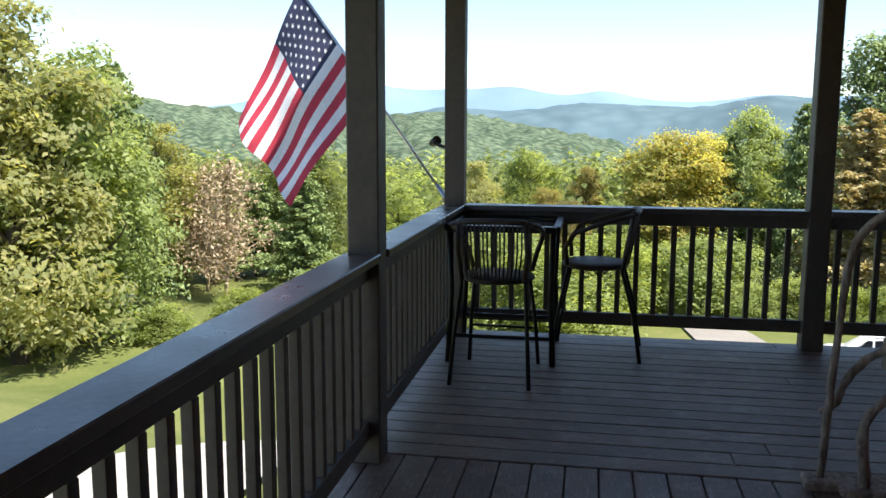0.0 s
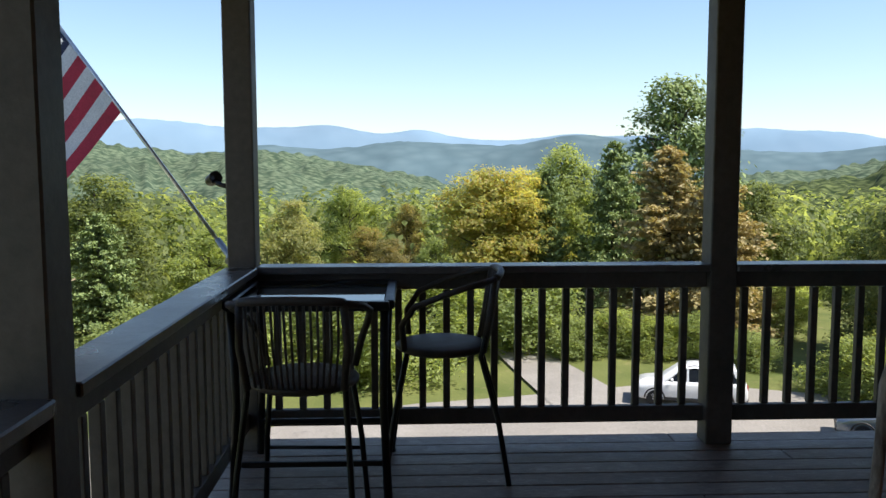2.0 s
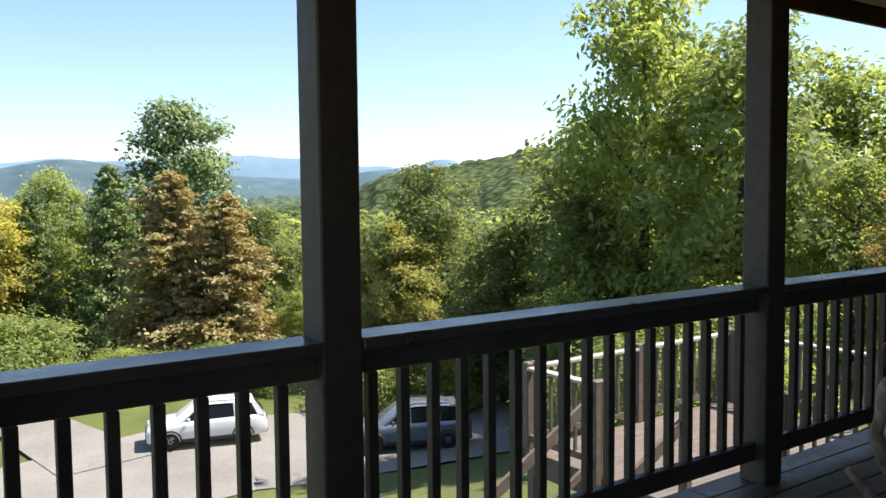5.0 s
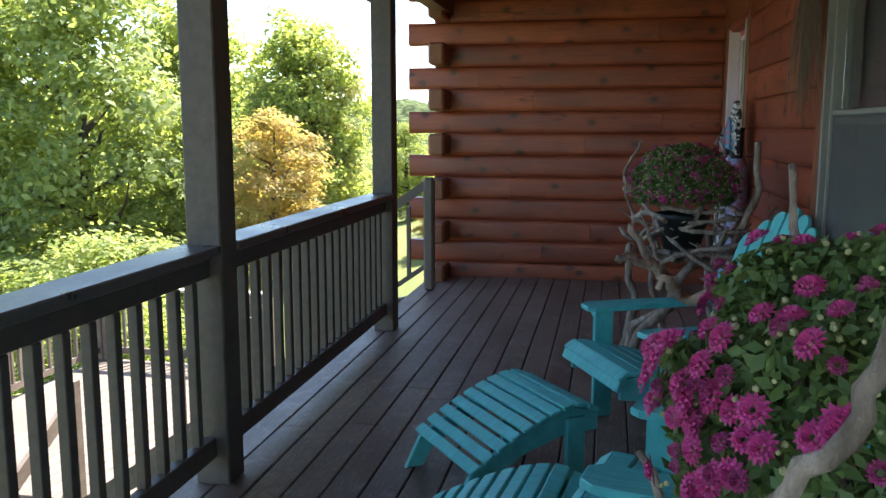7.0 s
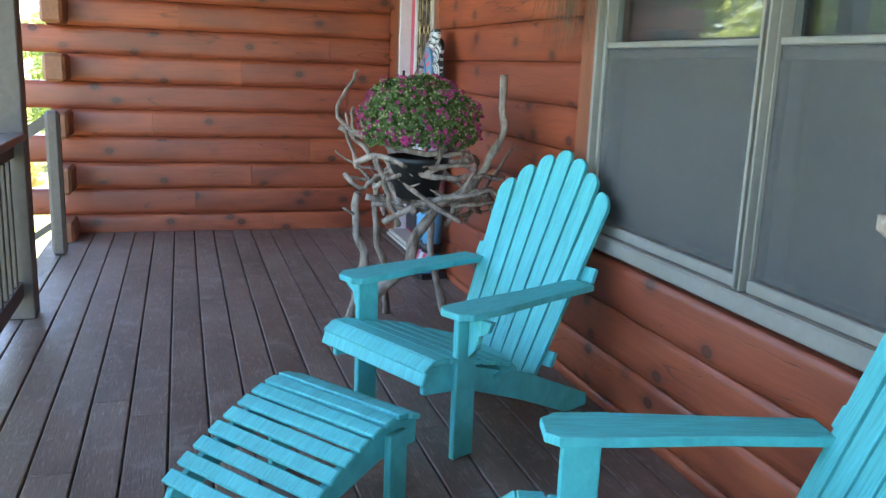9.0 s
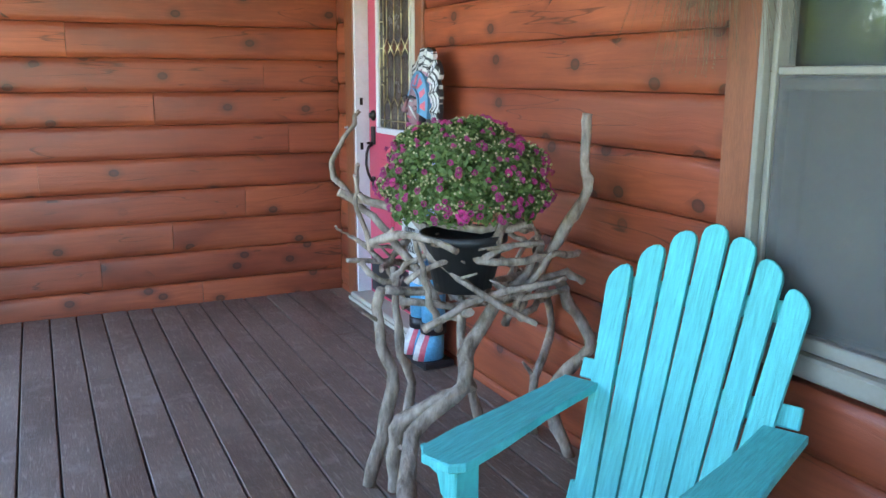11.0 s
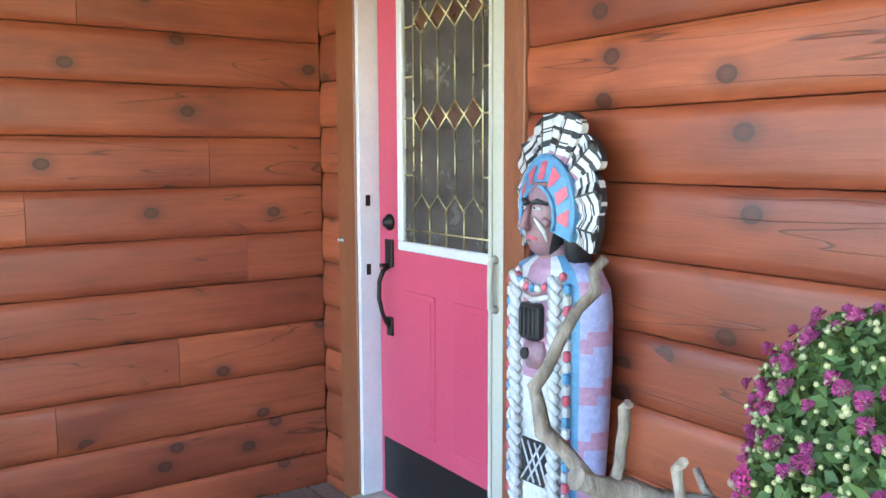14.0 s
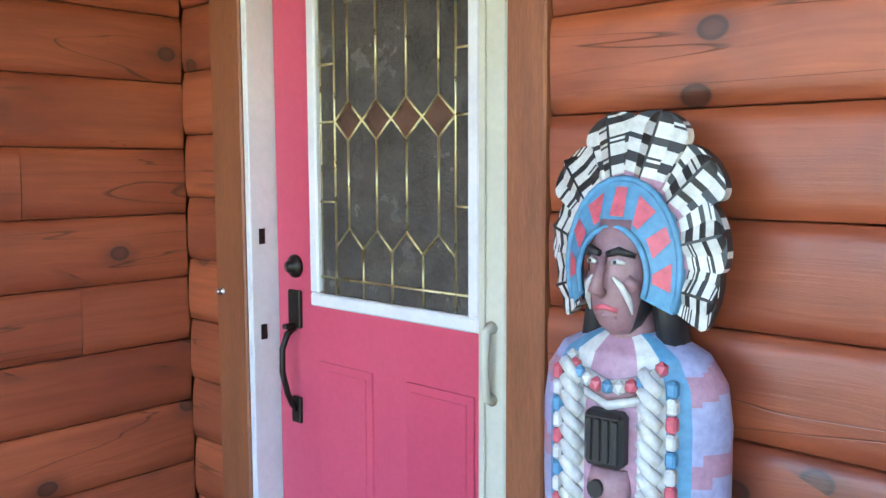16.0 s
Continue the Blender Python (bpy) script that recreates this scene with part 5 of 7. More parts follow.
            if prev:
                for j in range(8):
                    fc = bm.faces.new((prev[j], prev[(j + 1) % 8], cur[(j + 1) % 8], cur[j]))
                    band = f > 0.86 or 0.26 + 0.03 * (j % 3) < f < 0.42 or 0.54 + 0.03 * (j % 3) < f < 0.70
                    dark = hatch.random() < (0.88 if band else 0.04)
                    fc.material_index = 4 if (dark or j == 2) else (7 if f < 0.15 else 0)
            prev = cur
        bm.faces.new(prev).material_index = 4
    # short neck: the shoulders stand high and the head is small
    for v in bm.verts:
        z = v.co.z
        if z > 1.10:
            v.co.z = 1.45 - (1.43 - z) * 0.305 / 0.33
            v.co.x *= 0.92
        elif z > 0.5:
            v.co.z = z + 0.045 * (z - 0.5) / 0.6
    for v in bm.verts:
        v.co.x *= 0.95
    # the head is turned towards the door
    for v in bm.verts:
        if v.co.z > 1.13:
            k = min((v.co.z - 1.13) / 0.05, 1.0)
            v.co = Matrix.Rotation(math.radians(-5 * k), 3, "Z") @ v.co
            v.co.x *= 1 - 0.04 * k
    bmesh.ops.recalc_face_normals(bm, faces=bm.faces)
    me = mesh_of("carved_statue", bm, SM)
    ob = new("carved_statue", me)
    ob.matrix_basis = pose(7.900, -2.343, 0.0, 0, 0, 4) @ Matrix.Diagonal((1.06, 1.0, 1.048, 1))
    return tagged(ob, "painted carved wooden figure with a feather headdress beside the door", "statue")


statue()


# ---- dried grass hung under the eave ----
STRAW = surf("dried_grass", (0.11, 0.068, 0.042), (0.24, 0.16, 0.10), 20, 80, rough=(0.7, 0.85))


def dried_grass(x, y, ztop, zlow, label):
    rnd = random.Random(61)
    t = thing("dried_grass_bunch", label, "dried plant", Matrix.Translation((x, y, 0)))
    bm = bmesh.new()
    for k in range(230):
        a, r = rnd.uniform(0, 2 * math.pi), abs(rnd.gauss(0, 0.15))
        L = rnd.uniform(0.45, 1.0)
        end = Vector((r * math.cos(a) * 1.5, r * math.sin(a) * 0.25, ztop - (ztop - zlow) * L))
        mid = Vector((end.x * 0.55, end.y * 0.55, ztop + 0.04 - (ztop - zlow) * L * 0.4))
        low = end.lerp(mid, 0.4) + Vector((rnd.uniform(-0.02, 0.02), rnd.uniform(-0.01, 0.01), 0))
        tube(bm, [(0, 0, ztop), mid, low, end], [0.0020, 0.0012, 0.0009, 0.0005], 4, False)
        if k % 3 == 0:
            bmesh.ops.create_icosphere(bm, subdivisions=1, radius=0.0025, matrix=Matrix.Translation(end))
    tagged(part("strand", bm, STRAW, t), kind="stuff")
    part("tie", tube(bmesh.new(), [(0, 0, ztop - 0.03), (0, 0, ztop + 0.03)], [0.022, 0.018], 10), STRAW, t, "wrapped straw tie")
    part("cord", tube(bmesh.new(), [(0, 0, ztop), (0.002, 0, 2.45), (0, 0, 2.76)], 0.0025, 5), STRAW, t, "thin hanging cord")
    return t


dried_grass(6.02, -2.375, 2.12, 1.44, "dry straw coloured grass bunch hung beside the window")

# ---- bar table and stools ----
IRON = surf("dark_iron", (0.012, 0.011, 0.010), (0.026, 0.023, 0.020), 8, 60, rough=(0.35, 0.5), relief=0.08, metal=0.5)
RATTAN = surf("dark_rattan", (0.030, 0.021, 0.014), (0.065, 0.045, 0.030), 10, 90, rough=(0.5, 0.65), relief=0.3)
TABLE_GLASS = surf("table_glass", (0.02, 0.022, 0.024), (0.03, 0.033, 0.036), 2, 8, rough=(0.02, 0.05), relief=0.0, spec=0.8)


def bar_table(m):
    t = thing("bar_table", "dark square bar table with an inset glass top", "table", m)
    h, z = 0.345, 0.89
    for s in (-1, 1):
        part("top_rail", box((-h, s * h - 0.022, z - 0.04), (h, s * h + 0.022, z), 0.006), IRON, t)
        part("top_rail", box((s * h - 0.022, -h + 0.023, z - 0.04), (s * h + 0.022, h - 0.023, z), 0.006), IRON, t)
        part("foot_rail", box((-h + 0.02, s * (h - 0.03) - 0.011, 0.16), (h - 0.02, s * (h - 0.03) + 0.011, 0.185), 0.004), IRON, t)
        for q in (-1, 1):
            part("leg", tube(bmesh.new(), [(s * (h - 0.02), q * (h - 0.02), z - 0.04), (s * (h - 0.03), q * (h - 0.03), 0.45), (s * (h - 0.01), q * (h - 0.01), 0.0)], [0.021, 0.018, 0.020], 10), IRON, t)
    part("glass_top", box((-h + 0.023, -h + 0.023, z - 0.016), (h - 0.023, h - 0.023, z - 0.006), 0.002), TABLE_GLASS, t, "dark glass top reflecting the sky")
    return t


def bar_stool(m, label):
    """Faces -y. A woven seat and a slatted back within a bent frame whose arms sweep forward."""
    t = thing("bar_stool", label, "stool", m, "bar stools")
    zs = 0.62
    bm = bmesh.new()
    lathe(bm, [(0.0, zs - 0.035), (0.20, zs - 0.035), (0.222, zs - 0.02), (0.222, zs - 0.006), (0.205, zs + 0.004), (0.0, zs - 0.008)], 28)
    part("seat", bm, RATTAN, t, "woven dark seat")
    for s in (-1, 1):
        part("leg", tube(bmesh.new(), [(s * 0.17, -0.16, zs - 0.02), (s * 0.205, -0.22, 0.3), (s * 0.225, -0.26, 0.0)], 0.0125, 8), IRON, t)
        part("leg", tube(bmesh.new(), [(s * 0.20, 0.21, zs + 0.10), (s * 0.19, 0.18, zs - 0.03), (s * 0.215, 0.26, 0.3), (s * 0.235, 0.31, 0.0)], 0.0125, 8), IRON, t)
        part("arm", tube(bmesh.new(), [(s * 0.195, 0.245, 0.95), (s * 0.255, 0.17, 0.935), (s * 0.27, 0.02, 0.89), (s * 0.25, -0.12, 0.83), (s * 0.215, -0.18, 0.74), (s * 0.185, -0.17, zs)], 0.015, 8), RATTAN, t)
        part("back_post", tube(bmesh.new(), [(s * 0.185, 0.19, zs - 0.01), (s * 0.205, 0.22, 0.78), (s * 0.195, 0.245, 0.955)], 0.016, 8), RATTAN, t)
    arc = [(0.195 * math.sin(a), 0.245 + 0.035 * math.cos(a), 0.955 + 0.012 * math.cos(a)) for a in (math.radians(-90 + 18 * k) for k in range(11))]
    part("top_rail", tube(bmesh.new(), arc, 0.017, 8), RATTAN, t)
    for k in range(15):
        f = -0.92 + 1.84 * k / 14
        part("back_cane", tube(bmesh.new(), [(0.165 * f, 0.19 + 0.03 * (1 - f * f), zs), (0.185 * f, 0.215 + 0.035 * (1 - f * f), 0.78), (0.188 * f, 0.245 + 0.033 * (1 - f * f), 0.955)], 0.0055, 6), RATTAN, t)
    part("foot_bar", tube(bmesh.new(), [(-0.21, -0.235, 0.24), (0.21, -0.235, 0.24)], 0.009, 6), IRON, t)
    return t


bar_table(pose(0.415, -0.43, 0))
bar_stool(facing(0.42, -0.96, 0.05, 1.0), "dark rattan bar stool with a slatted cane back")
bar_stool(facing(1.0, -0.34, -1.0, 0.05), "dark rattan bar stool with a flat woven seat")

# ---- flag on its pole ----
RED = surf("flag_red", (0.40, 0.025, 0.05), (0.52, 0.04, 0.075), 10, 120, rough=(0.7, 0.85), relief=0.1)
CLOTH = surf("flag_white", (0.70, 0.70, 0.72), (0.80, 0.79, 0.80), 10, 120, rough=(0.7, 0.85), relief=0.1)
NAVY = surf("flag_navy", (0.02, 0.025, 0.06), (0.035, 0.04, 0.09), 10, 120, rough=(0.7, 0.85), relief=0.1)


def flag():
    t = thing("flag", "striped flag with a starred corner hanging from a pole", "flag")
    low, tip = Vector((-0.095, 0.09, 1.0)), Vector((-1.40, 0.66, 2.62))
    part("pole", tube(bmesh.new(), [low, low.lerp(tip, 0.5), tip], 0.0105, 10), STEEL, t, "grey metal pole")
    part("bracket", tube(bmesh.new(), [(-0.079, 0.0, 0.98), (-0.085, 0.06, 0.99), low, low.lerp(tip, 0.05)], [0.02, 0.02, 0.019, 0.017], 10), STEEL, t)
    a, b = low.lerp(tip, 0.47), low.lerp(tip, 0.985)
    nu, nv = 39, 44
    nrm = Vector((0.25, 0.95, 0.1)).normalized()
    rows = []
    bm = bmesh.new()

    def at(u, v):
        # u along the hoist from its low end, v along the fly
        p = a.lerp(b, u)
        d = Vector((-0.62, -0.12, -0.77))
        w = 0.055 * v * math.sin(u * 9.5 - v * 3.0 + 0.6) + 0.035 * v * math.sin(u * 4 + v * 8)
        return p + d * (1.16 * v) + nrm * w + Vector((0.20, 0.05, -0.16)) * v * u + Vector((0.10, 0, 0.02)) * v * v * (1 - u)
    for i in range(nu + 1):
        rows.append([bm.verts.new(at(i / nu, j / nv)) for j in range(nv + 1)])
    for i in range(nu):
        for j in range(nv):
            fc = bm.faces.new((rows[i][j], rows[i][j + 1], rows[i + 1][j + 1], rows[i + 1][j]))
            fc.smooth = True
            st = i // 3
            fc.material_index = 2 if (i >= 18 and j < 18) else (0 if st % 2 == 0 else 1)
    part("cloth", bm, [RED, CLOTH, NAVY], t, "red and white striped cloth")
    for side in (-1, 1):
        for r in range(9):
            for c in range(6 if r % 2 == 0 else 5):
                u = 18 / 39 + (21 / 39) * (r + 0.9) / 9.8
                v = (18 / 44) * ((c + 0.5) / 6 + (0 if r % 2 == 0 else 1 / 12))
                p = at(u, v)
                du, dv = (at(u + 0.01, v) - p).normalized(), (at(u, v + 0.01) - p).normalized()
                nn = du.cross(dv).normalized() * side
                bm = bmesh.new()
                vs = []
                for k in range(10):
                    rr = 0.021 if k % 2 == 0 else 0.0085
                    an = math.pi / 2 + k * math.pi / 5
                    vs.append(bm.verts.new(p + nn * 0.003 + (du * math.sin(an) + dv * math.cos(an)) * rr))
                bm.faces.new(vs)
                part("star", bm, CLOTH, t)
    return t


flag()


def spotlight():
    t = thing("outdoor_spotlight", "small dark spotlight on an arm of the porch post", "spotlight")
    bm = tube(bmesh.new(), [(-0.079, 0.02, 1.36), (-0.13, 0.06, 1.37), (-0.17, 0.12, 1.385)], 0.013, 8)
    part("arm", bm, BRONZE, t)
    bm = bmesh.new()
    lathe(bm, [(0.0, -0.03), (0.022, -0.03), (0.03, -0.01), (0.036, 0.05), (0.036, 0.056), (0.030, 0.05), (0.0, 0.045)], 16)
    part("head", bm, BRONZE, t, m=pose(-0.19, 0.15, 1.39, 75, 0, 40))
    return t


spotlight()


def lantern_stand():
    rnd = random.Random(21)
    t = thing("driftwood_lantern_stand", "arched driftwood stand with a hanging dark lantern", "lantern stand", pose(1.943, -2.376, 0))
    part("foot_block", box((-0.07, -0.06, 0.0), (0.06, 0.06, 0.045), 0.012), DRIFT, t)
    part("base_board", box((0.06, -0.10, 0.0), (0.52, 0.10, 0.035), 0.01), DRIFT, t)
    branch(t, [(0, 0, 0.04), (0.015, 0.0, 0.40), (0.04, 0, 0.80), (0.07, 0, 1.02), (0.14, -0.01, 1.13), (0.26, -0.02, 1.17), (0.40, -0.02, 1.14)], 0.017, 0.016, rnd, 0.8, stubs=1)
    branch(t, [(0.14, -0.01, 1.13), (0.19, 0.0, 1.18), (0.22, 0.01, 1.24)], 0.011, 0.006, rnd, 1, stubs=0)
    branch(t, [(0.0, 0.06, 0.30), (0.05, 0.05, 0.36), (0.11, 0.03, 0.50), (0.22, 0.02, 0.60), (0.36, 0, 0.66)], 0.020, 0.018, rnd, 1, stubs=0)
    branch(t, [(0.16, -0.05, 0.03), (0.14, -0.05, 0.30), (0.24, -0.03, 0.42), (0.36, 0.0, 0.56), (0.44, 0.0, 0.75)], 0.024, 0.018, rnd, 1, stubs=1)
    branch(t, [(0.46, 0.0, 0.03), (0.45, 0.0, 0.5), (0.43, -0.01, 0.9), (0.40, -0.02, 1.14)], 0.022, 0.016, rnd, 1, stubs=1)
    bm = bmesh.new()
    cbox(bm, (0.24, -0.06, 0.86), (0.36, 0.06, 1.04), 0.008)
    lathe(bm, [(0.085, 1.04), (0.08, 1.055), (0.03, 1.09), (0.0, 1.095)], 12, (0.30, 0, 0))
    tube(bm, [(0.30, 0, 1.09), (0.30, -0.01, 1.16)], 0.004, 6)
    part("lantern", bm, BRONZE, t, "dark metal lantern")
    bm = bmesh.new()
    cbox(bm, (0.22, -0.07, 0.50), (0.36, 0.07, 0.66), 0.02)
    part("knot_block", bm, DRIFT, t)
    return t


lantern_stand()

# ---- steps down to the lower deck ----
def steps():
    t = thing("porch_steps", "stained timber steps with a sloping handrail", "steps")
    n = 9
    rise, run = 1.70 / n, 0.27
    for k in range(1, n):
        part("tread", box((7.47, 0.17 + run * (k - 1), -rise * k - 0.035), (8.77, 0.17 + run * k + 0.02, -rise * k), 0.005), DECK, t)
    for x in (7.44, 8.77):
        part("stringer", outline_board([(0.17, -0.05), (0.17, -0.30), (0.17 + run * n, -1.70), (0.17 + run * n + 0.2, -1.70), (0.45, -0.12)], 0.04, Matrix.Translation((x, 0, 0)) @ Matrix.Rotation(math.pi / 2, 4, "Z")), RAIL, t)
    for x in (8.79,):
        part("newel", box((x - 0.045, -0.045, 0.0), (x + 0.045, 0.045, 0.97), 0.02), RAIL, t)
        part("newel", box((x - 0.045, 2.35, -1.70), (x + 0.045, 2.44, -0.62), 0.02), RAIL, t)
        sl = -1.70 / (run * n)
        for z0, w in ((0.90, 0.07), (0.20, 0.04)):
            bm = slab_on(bmesh.new(), (x, 0.046, z0), (x, 2.349, z0 + sl * 2.3), (0, 0, 1), w * 1.25, w * 1.25, 0.04)
            part("sloping_rail", bm, RAIL, t)
        for k in range(1, 17):
            y = 0.046 + 2.3 * k / 17
            part("baluster", box((x - 0.017, y - 0.017, 0.23 + sl * y), (x + 0.017, y + 0.017, 0.85 + sl * y), 0.003), RAIL, t)
    return t


steps()
GREYWOOD = surf("sunlit_deck_wood", (0.13, 0.098, 0.078), (0.20, 0.155, 0.125), 2, 20, (1, 7, 7), (0.6, 0.8), 0.2)


def lower_deck():
    t = thing("lower_deck", "weathered timber landing deck with white topped railings", "deck")
    x0, x1, y0, y1, zf = 7.75, 11.75, 2.62, 5.2, -1.70
    y = y0
    while y < y1:
        part("plank", box((x0, y, zf - 0.035), (x1, min(y + 0.137, y1), zf), 0.004), GREYWOOD, t)
        y += 0.143
    part("rim", box((x0 + 0.02, y0 + 0.02, zf - 0.28), (x1 - 0.02, y1 - 0.02, zf - 0.037), 0.005), GREYWOOD, t)
    for x in (x0 + 0.1, 9.75, x1 - 0.1):
        for y in (y0 + 0.1, y1 - 0.1):
            part("support_post", box((x - 0.06, y - 0.06, gz(x, y) - 0.3), (x + 0.06, y + 0.06, zf - 0.282), 0.006), GREYWOOD, t)

    def rail(a, b, n):
        a, b = Vector((*a, zf)), Vector((*b, zf))
        d = (b - a)
        for p in (a, b):
            part("rail_post", box((p.x - 0.05, p.y - 0.05, zf + 0.001), (p.x + 0.05, p.y + 0.05, zf + 1.06), 0.012), GREYWOOD, t)
        q = d.normalized() * 0.052
        side = Vector((-d.y, d.x, 0)).normalized()
        part("cap_rail", slab_on(bmesh.new(), a + q + Vector((0, 0, 0.99)), b - q + Vector((0, 0, 0.99)), side, 0.13, 0.13, 0.03), CAPW, t, "pale cap rail with sunlight put into its colour")
        part("low_rail", slab_on(bmesh.new(), a + q + Vector((0, 0, 0.14)), b - q + Vector((0, 0, 0.14)), side, 0.04, 0.04, 0.08), GREYWOOD, t)
        for k in range(1, n):
            p = a.lerp(b, k / n)
            part("baluster", box((p.x - 0.018, p.y - 0.018, zf + 0.182), (p.x + 0.018, p.y + 0.018, zf + 0.973), 0.003), GREYWOOD, t)
    rail((x0 + 0.05, 3.95), (x0 + 0.05, y1 - 0.05), 9)
    rail((x0 + 0.16, y1 - 0.05), (9.75, y1 - 0.05), 14)
    rail((9.86, y1 - 0.05), (x1 - 0.05, y1 - 0.05), 14)
    rail((x1 - 0.05, y0 + 0.1), (x1 - 0.05, y1 - 0.16), 18)
    return t


# Paler than the deck wood: sunlight on the rail tops, put into colour.
CAPW = surf("sunlit_pale_cap", (0.42, 0.36, 0.32), (0.55, 0.49, 0.44), 3, 30, (1, 1, 1), (0.6, 0.8), 0.2)
lower_deck()


def deck_stair():
    t = thing("lawn_stair", "weathered timber stair from the landing to the lawn", "steps")
    x0, z0, n = 7.73, -1.70, 8
    zb = gz(5.75, 3.3) + 0.0
    rise, run = (z0 - zb) / n, 0.26
    for k in range(1, n):
        part("tread", box((x0 - run * k, 2.75, z0 - rise * k - 0.04), (x0 - run * (k - 1) - 0.01, 3.85, z0 - rise * k), 0.005), GREYWOOD, t)
    sl = rise / run
    for y in (2.72, 3.90):
        part("stringer", outline_board([(x0, z0), (x0 - run * n, zb - 0.05), (x0 - run * n, zb - 0.25), (x0 - 0.25, z0 - 0.45), (x0, z0 - 0.28)], 0.04, Matrix.Translation((0, y, 0))), GREYWOOD, t)
        xe = x0 - run * n + 0.05
        part("newel", box((xe - 0.05, y - 0.05, zb - 0.05), (xe + 0.05, y + 0.05, zb + 1.0), 0.012), GREYWOOD, t)
        part("newel", box((x0 - 0.12, y - 0.05, z0 - 0.25), (x0 - 0.02, y + 0.05, z0 + 1.08), 0.012), GREYWOOD, t)
        for zo, w in ((0.93, 0.14), (0.25, 0.09)):
            part("sloping_rail", slab_on(bmesh.new(), (x0 - 0.125, y, z0 + zo - 0.06), (xe + 0.052, y, zb + zo), (0, 0, 1), w, w, 0.04), GREYWOOD, t)
    return t


deck_stair()

# ---- cars ----
TYRE = surf("tyre_rubber", (0.012, 0.012, 0.012), (0.022, 0.021, 0.02), 8, 60, rough=(0.7, 0.85))
RIM = surf("alloy_rim", (0.45, 0.45, 0.46), (0.6, 0.6, 0.61), 8, 60, rough=(0.3, 0.4), relief=0.02, metal=0.9)
CARGLASS = surf("tinted_car_glass", (0.008, 0.010, 0.012), (0.014, 0.016, 0.018), 2, 8, rough=(0.08, 0.14), relief=0.0, spec=0.2)
PLASTIC = surf("black_plastic", (0.016, 0.016, 0.017), (0.026, 0.026, 0.027), 8, 60, rough=(0.5, 0.65))
LAMP_W = surf("clear_lamp", (0.55, 0.57, 0.6), (0.7, 0.72, 0.75), 8, 40, rough=(0.1, 0.15), relief=0.0)
LAMP_R = surf("red_lamp", (0.25, 0.01, 0.012), (0.35, 0.015, 0.02), 8, 40, rough=(0.1, 0.2), relief=0.0)


